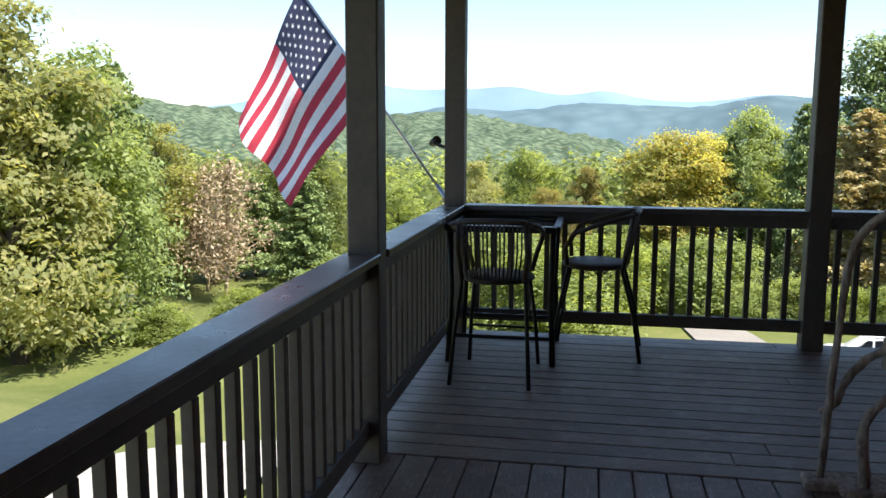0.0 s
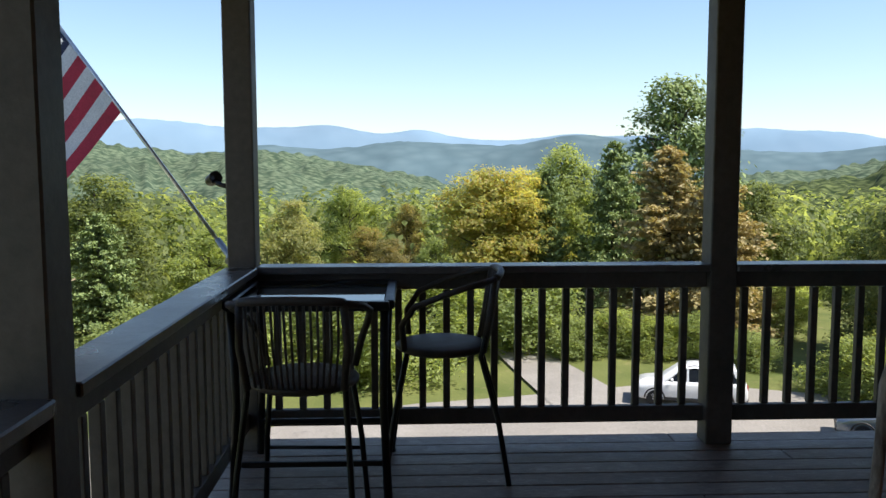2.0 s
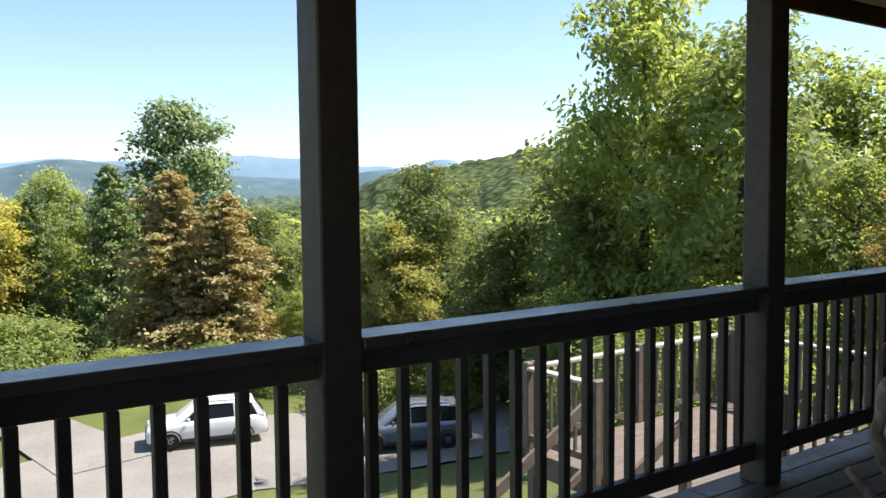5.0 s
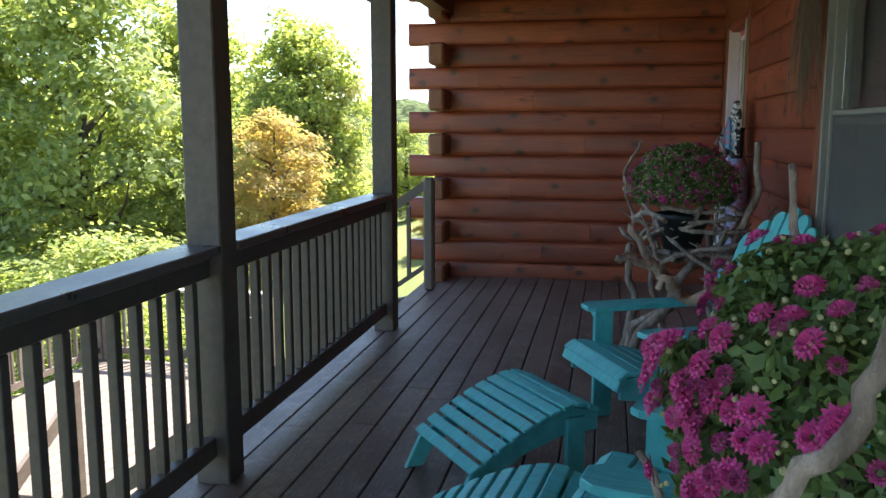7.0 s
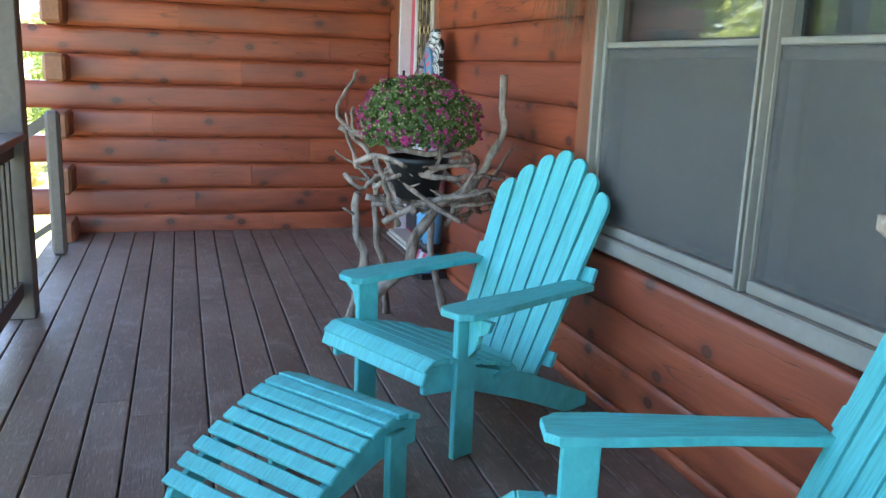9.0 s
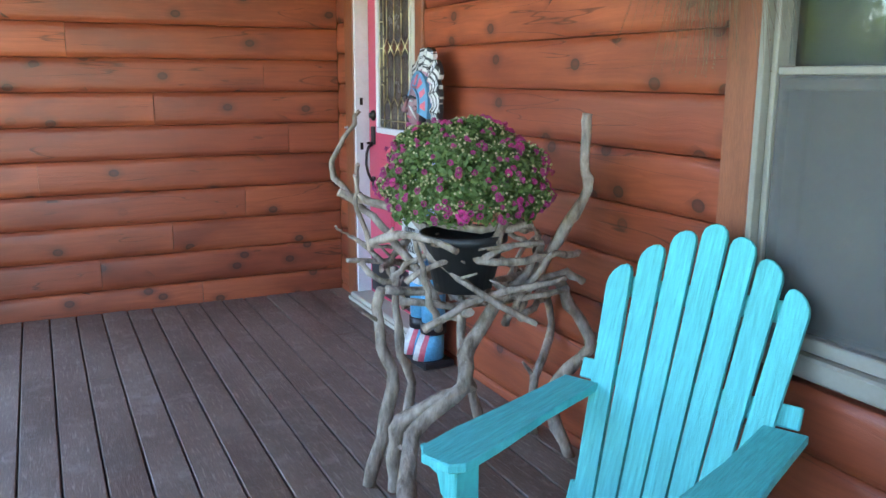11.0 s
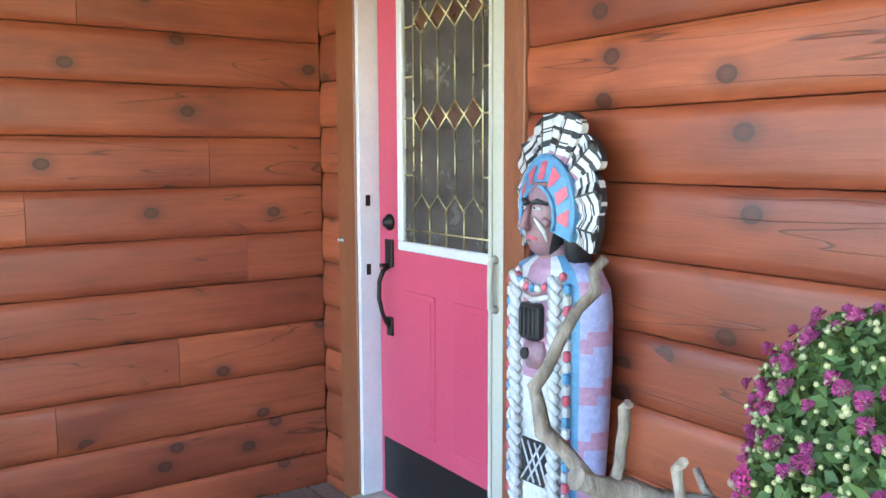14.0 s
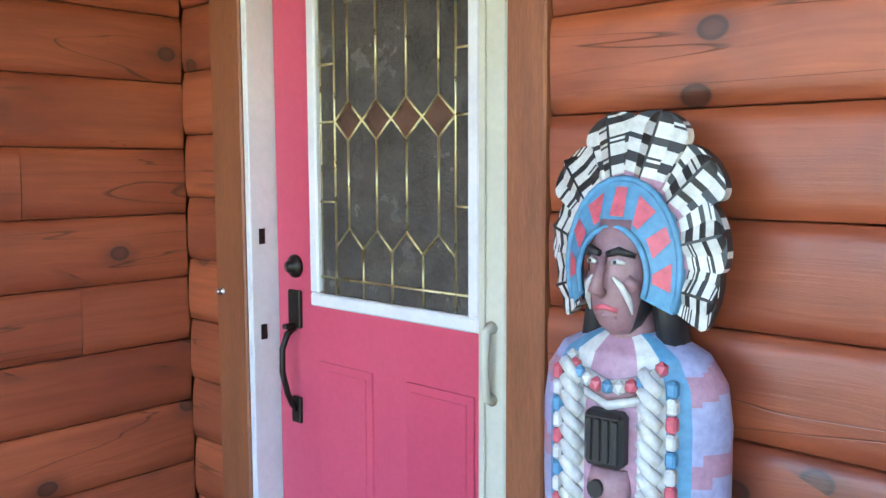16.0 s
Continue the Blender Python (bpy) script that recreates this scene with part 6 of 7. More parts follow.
def car(m, paint, label, L=4.55, W=1.80, H=1.66):
    """A five-door sports utility car; its nose looks along -x."""
    t = thing("parked_car", label, "car", m)
    h = L / 2
    low = [(-h, 0.42, 0.62), (-h + 0.05, 0.32, 0.80), (-h + 0.5, 0.27, 0.93), (-h + 1.2, 0.27, 1.02), (-h + 1.35, 0.27, 1.04), (0.3, 0.27, 1.06), (h - 0.5, 0.27, 1.08), (h - 0.06, 0.32, 1.06), (h, 0.42, 0.95)]
    bm = bmesh.new()
    rings = []
    for x, zb, zt in low:
        k = 0.90 if abs(x) > h - 0.02 else (0.96 if abs(x) > h - 0.3 else 1.0)
        w = W / 2 * k
        rings.append([bm.verts.new(p) for p in ((x, -w * 0.93, zb), (x, -w, zb + 0.14), (x, -w, zt - 0.16), (x, -w * 0.93, zt), (x, w * 0.93, zt), (x, w, zt - 0.16), (x, w, zb + 0.14), (x, w * 0.93, zb))])
    for a, b in zip(rings, rings[1:]):
        for j in range(8):
            bm.faces.new((a[j], b[j], b[(j + 1) % 8], a[(j + 1) % 8])).smooth = True
    bm.faces.new(rings[0])
    bm.faces.new(rings[-1][::-1])
    # roof and pillars
    top = [(-h + 1.15, 1.03, 0.92), (-h + 1.95, H - 0.05, 0.76), (-h + 2.5, H, 0.74), (h - 1.0, H - 0.02, 0.73), (h - 0.45, H - 0.10, 0.72), (h - 0.08, 1.06, 0.86)]
    rr = []
    for x, z, k in top:
        w = W / 2 * k
        rr.append([bm.verts.new(p) for p in ((x, -w, z - 0.06), (x, -w * 0.93, z), (x, w * 0.93, z), (x, w, z - 0.06))])
    for a, b in zip(rr, rr[1:]):
        for j in range(3):
            bm.faces.new((a[j], b[j], b[j + 1], a[j + 1])).smooth = True
    bmesh.ops.recalc_face_normals(bm, faces=bm.faces)
    part("body", bm, paint, t)
    # glasshouse
    for s in (-1, 1):
        y0, y1 = s * W / 2 * 0.925, s * W / 2 * 0.75
        for xa, xb, xc, xd in ((-h + 1.42, -0.12, -0.12, -h + 2.05), (-0.04, 1.02, 0.98, -0.04), (1.10, h - 0.35, h - 0.62, 1.06)):
            bm = bmesh.new()
            q = [(xa, y0, 1.05), (xb, y0, 1.07), (xc, y1, H - 0.13), (xd, y1, H - 0.13)]
            vs = [bm.verts.new(p) for p in q] + [bm.verts.new((p[0], p[1] - s * 0.03, p[2])) for p in q]
            for f in ((0, 1, 2, 3), (7, 6, 5, 4), (0, 4, 5, 1), (1, 5, 6, 2), (2, 6, 7, 3), (3, 7, 4, 0)):
                bm.faces.new([vs[i] for i in f])
            bmesh.ops.recalc_face_normals(bm, faces=bm.faces)
            part("side_window", bm, CARGLASS, t)
        for lo, hi_, wd, tp in (((-0.08, y0 * 0.995, 1.05), (-0.08, y1, H - 0.06), 0.09, 0.08), ((1.06, y0 * 0.995, 1.05), (1.02, y1, H - 0.06), 0.09, 0.08), ((-h + 1.30, y0, 1.03), (-h + 2.0, y1, H - 0.06), 0.10, 0.08), ((h - 0.22, y0, 1.05), (h - 0.52, y1, H - 0.08), 0.28, 0.18)):
            bm = bmesh.new()
            slab_on(bm, lo, hi_, (1, 0, 0), wd, tp, 0.03)
            part("pillar", bm, paint, t)
        part("sill_trim", box((-h + 1.25, s * W / 2 - 0.02, 0.27), (h - 1.2, s * W / 2 + 0.012, 0.40), 0.01), PLASTIC, t)
        part("mirror", box((-h + 1.5, s * (W / 2 + 0.10) - 0.09, 1.06), (-h + 1.62, s * (W / 2 + 0.10) + 0.09, 1.20), 0.04), paint, t)
        part("headlight", box((-h + 0.05, s * 0.62 - 0.19, 0.68), (-h + 0.32, s * 0.64 + 0.19, 0.82), 0.03), LAMP_W, t)
        part("tail_light", box((h - 0.16, s * 0.72 - 0.10, 0.80), (h + 0.01, s * 0.74 + 0.11, 1.04), 0.03), LAMP_R, t)
        part("roof_rail", tube(bmesh.new(), [(-h + 2.2, s * 0.60, H - 0.02), (-h + 2.4, s * 0.60, H + 0.04), (h - 1.1, s * 0.60, H + 0.02), (h - 0.8, s * 0.60, H - 0.05)], 0.018, 6), PLASTIC, t)
        for x in (-h + 0.88, h - 0.95):
            part("wheel_arch", tube(bmesh.new(), [(x + 0.40 * math.cos(a), s * (W / 2 + 0.002), 0.34 + 0.40 * math.sin(a)) for a in (math.radians(18 * k) for k in range(11))], 0.035, 6), PLASTIC, t)
            wh = part("wheel", lathe(bmesh.new(), [(0.20, -0.10), (0.31, -0.11), (0.335, -0.08), (0.335, 0.08), (0.31, 0.11), (0.20, 0.10)], 28), TYRE, t, "", Matrix.Translation((x, s * (W / 2 - 0.10), 0.335)) @ Matrix.Rotation(math.pi / 2 * (-s), 4, "X"))
            bm = lathe(bmesh.new(), [(0.0, 0.085), (0.06, 0.10), (0.07, 0.085), (0.19, 0.07), (0.215, 0.10), (0.20, 0.06), (0.0, 0.03)], 24)
            for k in range(5):
                a = 2 * math.pi * k / 5
                slab_on(bm, (0.05 * math.cos(a), 0.05 * math.sin(a), 0.092), (0.20 * math.cos(a), 0.20 * math.sin(a), 0.085), (-math.sin(a), math.cos(a), 0), 0.05, 0.065, 0.02)
            part("rim", bm, RIM, wh)
    bm = bmesh.new()
    w0, w1 = W / 2 * 0.86, W / 2 * 0.70
    vs = [bm.verts.new(p) for p in ((-h + 1.22, -w0, 1.075), (-h + 1.22, w0, 1.075), (-h + 1.93, w1, H - 0.07), (-h + 1.93, -w1, H - 0.07))]
    bm.faces.new(vs)
    part("windscreen", bm, CARGLASS, t)
    bm = bmesh.new()
    vs = [bm.verts.new(p) for p in ((h - 0.045, -w0 * 0.95, 1.10), (h - 0.045, w0 * 0.95, 1.10), (h - 0.40, w1, H - 0.13), (h - 0.40, -w1, H - 0.13))]
    bm.faces.new(vs)
    part("rear_window", bm, CARGLASS, t)
    part("grille", box((-h - 0.01, -0.42, 0.58), (-h + 0.08, 0.42, 0.74), 0.02), PLASTIC, t)
    part("front_bumper", box((-h - 0.03, -W / 2 * 0.84, 0.30), (-h + 0.20, W / 2 * 0.84, 0.46), 0.05), PLASTIC, t)
    part("rear_bumper", box((h - 0.2, -W / 2 * 0.84, 0.32), (h + 0.03, W / 2 * 0.84, 0.52), 0.05), PLASTIC, t)
    return t


def on_road(x, y, yaw):
    return pose(x, y, gz(x, y) + 0.10, 0, 0, yaw)


WHITE_CAR = surf("white_car_paint", (0.74, 0.75, 0.76), (0.80, 0.80, 0.81), 2, 30, rough=(0.12, 0.2), relief=0.0, shift=0)
SILVER_CAR = surf("silver_car_paint", (0.20, 0.23, 0.27), (0.26, 0.29, 0.33), 2, 30, rough=(0.18, 0.25), relief=0.0, metal=0.5, shift=0)
car(on_road(12.5, 29.8, -16), WHITE_CAR, "white sports utility car parked beside the drive")
car(on_road(18.6, 24.4, -26), SILVER_CAR, "silver grey sports utility car parked by trees", 4.6, 1.85, 1.70)

# ---- propane tank under the trees ----
tank = thing("propane_tank", "white propane tank lying under trees", "gas tank", on_road(-20.2, 27.5, 28))
TANKW = surf("tank_paint", (0.62, 0.63, 0.62), (0.74, 0.74, 0.73), 2, 30, rough=(0.4, 0.5), relief=0.03)
bm = lathe(bmesh.new(), [(0.0, -1.5), (0.22, -1.46), (0.42, -1.32), (0.5, -1.1), (0.5, 1.1), (0.42, 1.32), (0.22, 1.46), (0.0, 1.5)], 24)
part("shell", bm, TANKW, tank, "", Matrix.Translation((0, 0, 0.62)) @ Matrix.Rotation(math.pi / 2, 4, "Y"))
for x in (-0.8, 0.8):
    part("foot", box((x - 0.08, -0.3, -0.05), (x + 0.08, 0.3, 0.2), 0.01), CONCRETE, tank)
part("valve_dome", lathe(bmesh.new(), [(0.16, 1.1), (0.16, 1.22), (0.10, 1.28), (0.0, 1.29)], 16), TANKW, tank)

# ---- trees ----
BARK = surf("bark", (0.06, 0.045, 0.035), (0.11, 0.09, 0.07), 4, 25, (3, 3, 0.8), (0.85, 0.95), 0.6, shift=5)
LEAF = {
    "green": foliage("green_leaves", [(0.038, 0.066, 0.018), (0.065, 0.108, 0.028), (0.095, 0.145, 0.042), (0.135, 0.185, 0.06)]),
    "dark": foliage("dark_leaves", [(0.024, 0.042, 0.016), (0.042, 0.070, 0.024), (0.064, 0.096, 0.034), (0.09, 0.125, 0.045)]),
    "yellow": foliage("yellowing_leaves", [(0.056, 0.078, 0.028), (0.085, 0.110, 0.038), (0.118, 0.136, 0.048), (0.145, 0.140, 0.058)]),
    "turning": foliage("turning_leaves", [(0.075, 0.115, 0.018), (0.13, 0.16, 0.026), (0.15, 0.16, 0.032), (0.21, 0.14, 0.05), (0.10, 0.14, 0.025)]),
    "maple": foliage("orange_maple_leaves", [(0.09, 0.105, 0.034), (0.12, 0.110, 0.038), (0.15, 0.095, 0.044), (0.15, 0.080, 0.044), (0.11, 0.120, 0.04)]),
    "orange": foliage("rusty_needles", [(0.09, 0.080, 0.034), (0.13, 0.105, 0.046), (0.17, 0.125, 0.058), (0.11, 0.105, 0.044)], 0.3),
    "needle": foliage("pine_needles", [(0.022, 0.050, 0.016), (0.040, 0.080, 0.024), (0.065, 0.115, 0.034), (0.09, 0.14, 0.04)], 0.2),
    "olive": foliage("olive_leaves", [(0.055, 0.065, 0.022), (0.085, 0.090, 0.030), (0.12, 0.105, 0.040), (0.10, 0.075, 0.040)]),
    "brown": foliage("dry_twigs", [(0.09, 0.065, 0.045), (0.13, 0.095, 0.070), (0.17, 0.13, 0.10), (0.10, 0.055, 0.035)], 0.1),
}


def limbs(t, H, R, rnd, trunk_r, fork):
    """A tapered trunk with limbs, in one mesh each."""
    bm = bmesh.new()
    pts = wander((0, 0, -0.4), (rnd.uniform(-0.3, 0.3), rnd.uniform(-0.3, 0.3), H * 0.88), 6, 0.10, rnd)
    tube(bm, pts, [trunk_r * (1.15 - 0.16 * i) for i in range(7)], 9, True, 0.08, 0, rnd)
    for k in range(11):
        f = fork + (0.9 - fork) * k / 11
        a = k * 2.4 + rnd.uniform(-0.4, 0.4)
        p = Vector((0, 0, H * 0.88 * f))
        L = R * rnd.uniform(0.6, 0.95) * (1.1 - 0.6 * f)
        e = p + Vector((math.cos(a) * L, math.sin(a) * L, L * rnd.uniform(0.35, 0.9)))
        tube(bm, wander(p, e, 4, 0.12, rnd), [trunk_r * 0.42, trunk_r * 0.34, trunk_r * 0.25, trunk_r * 0.16, trunk_r * 0.06], 6, True, 0.1, 0, rnd)
    part("trunk", bm, BARK, t)


def broadleaf(name, kind, H, R, seed, n=9000, leaf=0.17, low=0.12, label="", m=None):
    rnd, nr = random.Random(seed), np.random.RandomState(seed)
    t = thing(name, label, "tree", m)
    limbs(t, H, R, rnd, 0.018 * H + 0.05, 0.25)
    # lobes along the crown, small clumps over each lobe
    lobes = []
    k = 22
    for i in range(k):
        f = low + (0.98 - low) * (i + 0.5) / k
        w = math.sin(math.pi * min(1, (f - low) / (1 - low) * 0.86 + 0.14)) ** 0.7
        a = i * 2.39996 + rnd.uniform(-0.5, 0.5)
        rr = R * w * rnd.uniform(0.35, 0.78)
        lobes.append((rr * math.cos(a), rr * math.sin(a), H * f - 0.12 * R, R * rnd.uniform(0.26, 0.44) * (0.55 + 0.5 * w)))
    lobes = np.array(lobes)
    nc = 420
    w = lobes[:, 3] ** 2
    li = nr.choice(len(lobes), nc, p=w / w.sum())
    u = nr.normal(size=(nc, 3))
    u /= np.linalg.norm(u, axis=1)[:, None]
    u[:, 2] = np.abs(u[:, 2]) * np.where(nr.rand(nc) < 0.75, 1, -1)
    cc = lobes[li, :3] + u * lobes[li, 3][:, None] * (0.75 + 0.4 * nr.rand(nc))[:, None] * np.array([1, 1, 0.8])
    ci = nr.randint(0, nc, n)
    off = nr.normal(size=(n, 3)) * np.array([1, 1, 0.55]) * (0.075 * R + 0.08)
    c = cc[ci] + off
    dirs = u[ci] * 0.7 + np.array([0.25, -0.3, 0.9])
    tagged(soup("crown", *leaf_soup(c, dirs, leaf, nr, 0.55), LEAF[kind], t), kind="stuff")
    return t


def conifer(name, kind, H, R, seed, n=9000, leaf=0.20, low=0.10, label="", m=None, droop=0.25, ragged=0.35, power=0.72):
    rnd, nr = random.Random(seed), np.random.RandomState(seed)
    t = thing(name, label, "tree", m)
    bm = tube(bmesh.new(), wander((0, 0, -0.4), (0, 0, H * 0.97), 5, 0.05, rnd), [0.02 * H, 0.017 * H, 0.013 * H, 0.009 * H, 0.005 * H, 0.02], 8, True, 0.05, 0, rnd)
    nb = 120
    ends = []
    for i in range(nb):
        f = low + (1 - low) * (i + rnd.random()) / nb
        L = R * (1 - f) ** power * rnd.uniform(1 - ragged, 1.08) + 0.15
        a = i * 2.39996 + rnd.uniform(-0.4, 0.4)
        p = Vector((0, 0, H * f))
        e = p + Vector((math.cos(a) * L, math.sin(a) * L, L * (0.22 - droop * 1.4 * (1 - f))))
        ends.append((p, e, L))
        if i % 2 == 0:
            tube(bm, [p, p.lerp(e, 0.5), e], [0.045 * (1.2 - f), 0.03 * (1.2 - f), 0.01], 5, True, 0.0)
    part("trunk", bm, BARK, t)
    Ls = np.array([x[2] for x in ends])
    bi = nr.choice(nb, n, p=Ls / Ls.sum())
    P = np.array([tuple(x[0]) for x in ends])[bi]
    E = np.array([tuple(x[1]) for x in ends])[bi]
    s = nr.rand(n)[:, None] ** 0.6
    side = nr.normal(size=(n, 3)) * np.array([0.16, 0.16, 0.06]) * (0.35 + s) * (Ls[bi][:, None] * 0.5 + 0.35)
    c = P + (E - P) * s + side
    dirs = (E - P) * 0.1 + np.array([0, 0, 1.0])
    tagged(soup("crown", *leaf_soup(c, dirs, leaf, nr, 0.6), LEAF[kind], t), kind="stuff")
    return t


def dry_tree(H, R, seed, label, m):
    rnd, nr = random.Random(seed), np.random.RandomState(seed)
    t = thing("dry_tree", label, "tree", m)
    bm = bmesh.new()
    tube(bm, wander((0, 0, -0.4), (0.2, 0, H), 6, 0.12, rnd), [0.10, 0.09, 0.075, 0.06, 0.045, 0.03, 0.012], 7, True, 0.1, 0, rnd)
    tips = []
    for k in range(70):
        f = rnd.uniform(0.15, 0.97)
        a = rnd.uniform(0, 2 * math.pi)
        L = R * (1.1 - f * 0.75) * rnd.uniform(0.5, 1.0)
        p = Vector((0.2 * f, 0, H * f))
        e = p + Vector((math.cos(a) * L, math.sin(a) * L, L * rnd.uniform(-0.1, 0.7)))
        q = wander(p, e, 4, 0.10, rnd)
        tube(bm, q, [0.03, 0.024, 0.018, 0.012, 0.005], 5, False)
        for j in range(5):
            b = q[rnd.randrange(1, 5)]
            g = b + Vector((rnd.uniform(-1, 1), rnd.uniform(-1, 1), rnd.uniform(-0.2, 0.9))) * 0.45
            tube(bm, [b, g], [0.010, 0.004], 4, False)
            tips.append(tuple(g))
    part("trunk", bm, LEAF["brown"], t)
    tips = np.array(tips)
    c = tips[nr.randint(0, len(tips), 2600)] + nr.normal(size=(2600, 3)) * 0.22
    tagged(soup("crown", *leaf_soup(c, nr.normal(size=(2600, 3)), 0.09, nr, 1.0), LEAF["brown"], t), kind="stuff")
    return t


def stand_at(x, y, H, h0, w=1.0, yaw=0.0):
    """Pose that sets a tree built h0 high to height H at (x, y)."""
    s = H / h0
    return Matrix.Translation((x, y, gz(x, y))) @ Matrix.Rotation(yaw, 4, "Z") @ Matrix.Diagonal((s * w, s * w, s, 1))


# one model of each kind, then copies
KINDS = {
    "green": ("broadleaf_tree", "broad green leafed tree in sunlight", [21, 22]),
    "dark": ("broadleaf_tree", "dark green leafed tree at the wood edge", [23, 24]),
    "yellow": ("broadleaf_tree", "yellow green leafed tree in early autumn", [25, 26]),
    "turning": ("broadleaf_tree", "maple turning from green to orange", [27]),
    "maple": ("maple_tree", "maple with orange autumn leaves", [29]),
    "olive": ("broadleaf_tree", "dull olive brown leafed tree", [28]),
    "needle": ("pine_tree", "tall green pine with layered boughs", [31, 32]),
    "bushy": ("pine_tree", "tall green pine with a broad crown", [34]),
    "orange": ("conifer_tree", "rust coloured conifer with drooping boughs", [33]),
}
H0, models, used = 10.0, {}, {}


def plant(kind, x, y, top, w=1.0):
    H = top - gz(x, y)
    nm, label, seeds = KINDS[kind]
    i = used.get(kind, 0)
    used[kind] = i + 1
    seed = seeds[i % len(seeds)]
    m = stand_at(x, y, H, H0, w, i * 1.7)
    if seed in models:
        return copy_thing(models[seed], m)
    if kind in ("needle", "orange"):
        ob = conifer(nm, kind, H0, 3.4 if kind == "needle" else 3.5, seed, 17000, 0.13, 0.08, label, m, 0.15 if kind == "needle" else 0.3, 0.45, 0.5 if kind == "needle" else 0.62)
    else:
        ob = broadleaf(nm, "needle" if kind == "bushy" else kind, H0, 3.2, seed, 20000, 0.105, 0.10, label, m)
    models[seed] = ob
    return ob


# beside the lawn
for kind, x, y, top, w in (
        ("yellow", -18.3, 19.2, 5.9, 0.9), ("green", -17.8, 22.1, 4.6, 0.95), ("dark", -21.7, 18.8, 6.4, 1.0), ("yellow", -22.9, 23.0, 5.4, 0.9), ("needle", -19.6, 27.9, 4.2, 0.7), ("yellow", -20.2, 32.5, 0.2, 1.0),
        ("yellow", -19.1, 35.7, -1.2, 1.1), ("dark", -24.1, 28.8, 2.6, 1.1), ("olive", -23.0, 36.9, -0.1, 1.1), ("needle", -17.4, 37.8, -1.2, 1.1), ("needle", -13.1, 33.7, -1.0, 1.35), ("dark", -15.2, 39.8, -0.6, 1.2), ("green", -9.9, 40.2, -1.7, 1.2),
        # before the valley
        ("dark", -15.8, 44.6, -0.9, 1.1), ("yellow", -6.5, 47.5, -2.0, 1.1), ("needle", -9.9, 59.5, -0.2, 1.0), ("green", -4.3, 64.8, -0.9, 1.0), ("olive", -2.5, 58.9, 0.6, 0.9), ("olive", 0.7, 60.9, 3.2, 0.7), ("olive", -0.5, 51.8, -0.3, 0.9),
        ("turning", 6.0, 55.9, 1.5, 1.15), ("green", 2.6, 53.8, 0.0, 1.0), ("turning", 8.4, 55.7, 0.9, 1.0), ("green", 12.6, 59.6, 2.1, 0.9), ("needle", 10.7, 54.9, 0.7, 0.9), ("needle", 13.6, 57.5, 1.0, 1.0),
        ("bushy", 21.7, 61.5, 8.8, 1.0), ("orange", 16.7, 46.6, 2.7, 1.15), ("orange", 19.1, 44.4, 0.3, 1.0), ("needle", 14.8, 53.0, 2.3, 1.0), ("dark", 22.8, 48.5, -1.4, 1.1), ("dark", 25.6, 39.3, -1.3, 1.2), ("green", 22.8, 42.8, -2.1, 1.0), ("green", 29.6, 38.4, -1.1, 1.1),
        # right of the drive
        ("yellow", 24.0, 33.3, -1.4, 1.0), ("dark", 26.7, 34.9, 0.4, 1.0), ("needle", 27.6, 36.4, 1.1, 0.8), ("green", 28.3, 31.1, 0.7, 1.0), ("dark", 25.9, 27.4, 0.5, 1.1), ("dark", 29.0, 24.7, 1.8, 1.1), ("green", 24.6, 18.0, 7.8, 0.72), ("green", 19.9, 16.9, 1.5, 0.9),
        ("dark", 23.4, 19.6, 1.8, 1.1), ("green", 23.7, 13.3, 5.7, 0.95), ("green", 24.1, 10.0, 5.7, 0.8), ("green", 27.0, 7.9, 4.3, 1.0), ("green", 32.6, 5.9, 3.8, 1.1), ("green", 26.9, 1.5, 2.7, 1.2), ("yellow", 27.7, 7.9, 3.0, 1.0), ("maple", 20.8, 6.4, 1.8, 1.2), ("maple", 19.1, 4.2, 1.2, 1.2), ("maple", 21.4, 2.5, 1.5, 1.3), ("green", 31.2, 10.2, 4.9, 1.1), ("green", 32.9, 15.0, 5.4, 1.1), ("green", 34.3, 1.3, 4.0, 1.2)):
    plant(kind, x, y, top, w)
dry_tree(6.5, 2.6, 41, "dry brown tree with bare branching twigs", stand_at(-15.8, 30.4, 6.4, 6.5, 1.0, 0.4))
dry_tree(6.5, 2.6, 42, "dry brown tree with bare branching twigs", stand_at(-18.1, 33.1, 5.6, 6.5, 1.1, 2.0))

# shrubs at the edge of the drive
shrub = None
for i, (x, y, h) in enumerate(((9.3, 38.7, 2.2), (11.6, 39.7, 2.6), (13.7, 38.8, 2.3), (16, 38.2, 2.6), (17.8, 36.3, 2), (7.6, 41.6, 4.6), (5.1, 45.3, 3.6), (1.5, 39.9, 4.8), (-1.2, 35, 4.6), (-3.3, 38.4, 5.2), (20.3, 30.6, 3), (22.3, 28.3, 3.2), (18.6, 12.4, 3.6), (15.8, 10.4, 2.6), (18.1, 8.9, 3), (14.8, 7.2, 2.2), (-15.1, 23.1, 1.6), (-13.6, 27.1, 1.8), (-20.9, 24.9, 2.4), (-10.2, 31.7, 3.5), (-7, 36.5, 4))):
    m = stand_at(x, y, h, 2.4, 1.15, i * 1.3)
    if shrub is None:
        shrub = broadleaf("shrub", "green", 2.4, 1.5, 51, 13000, 0.052, 0.0, "leafy yellow green shrub beside the drive", m)
        shrub["category"] = "shrub"
    else:
        copy_thing(shrub, m)

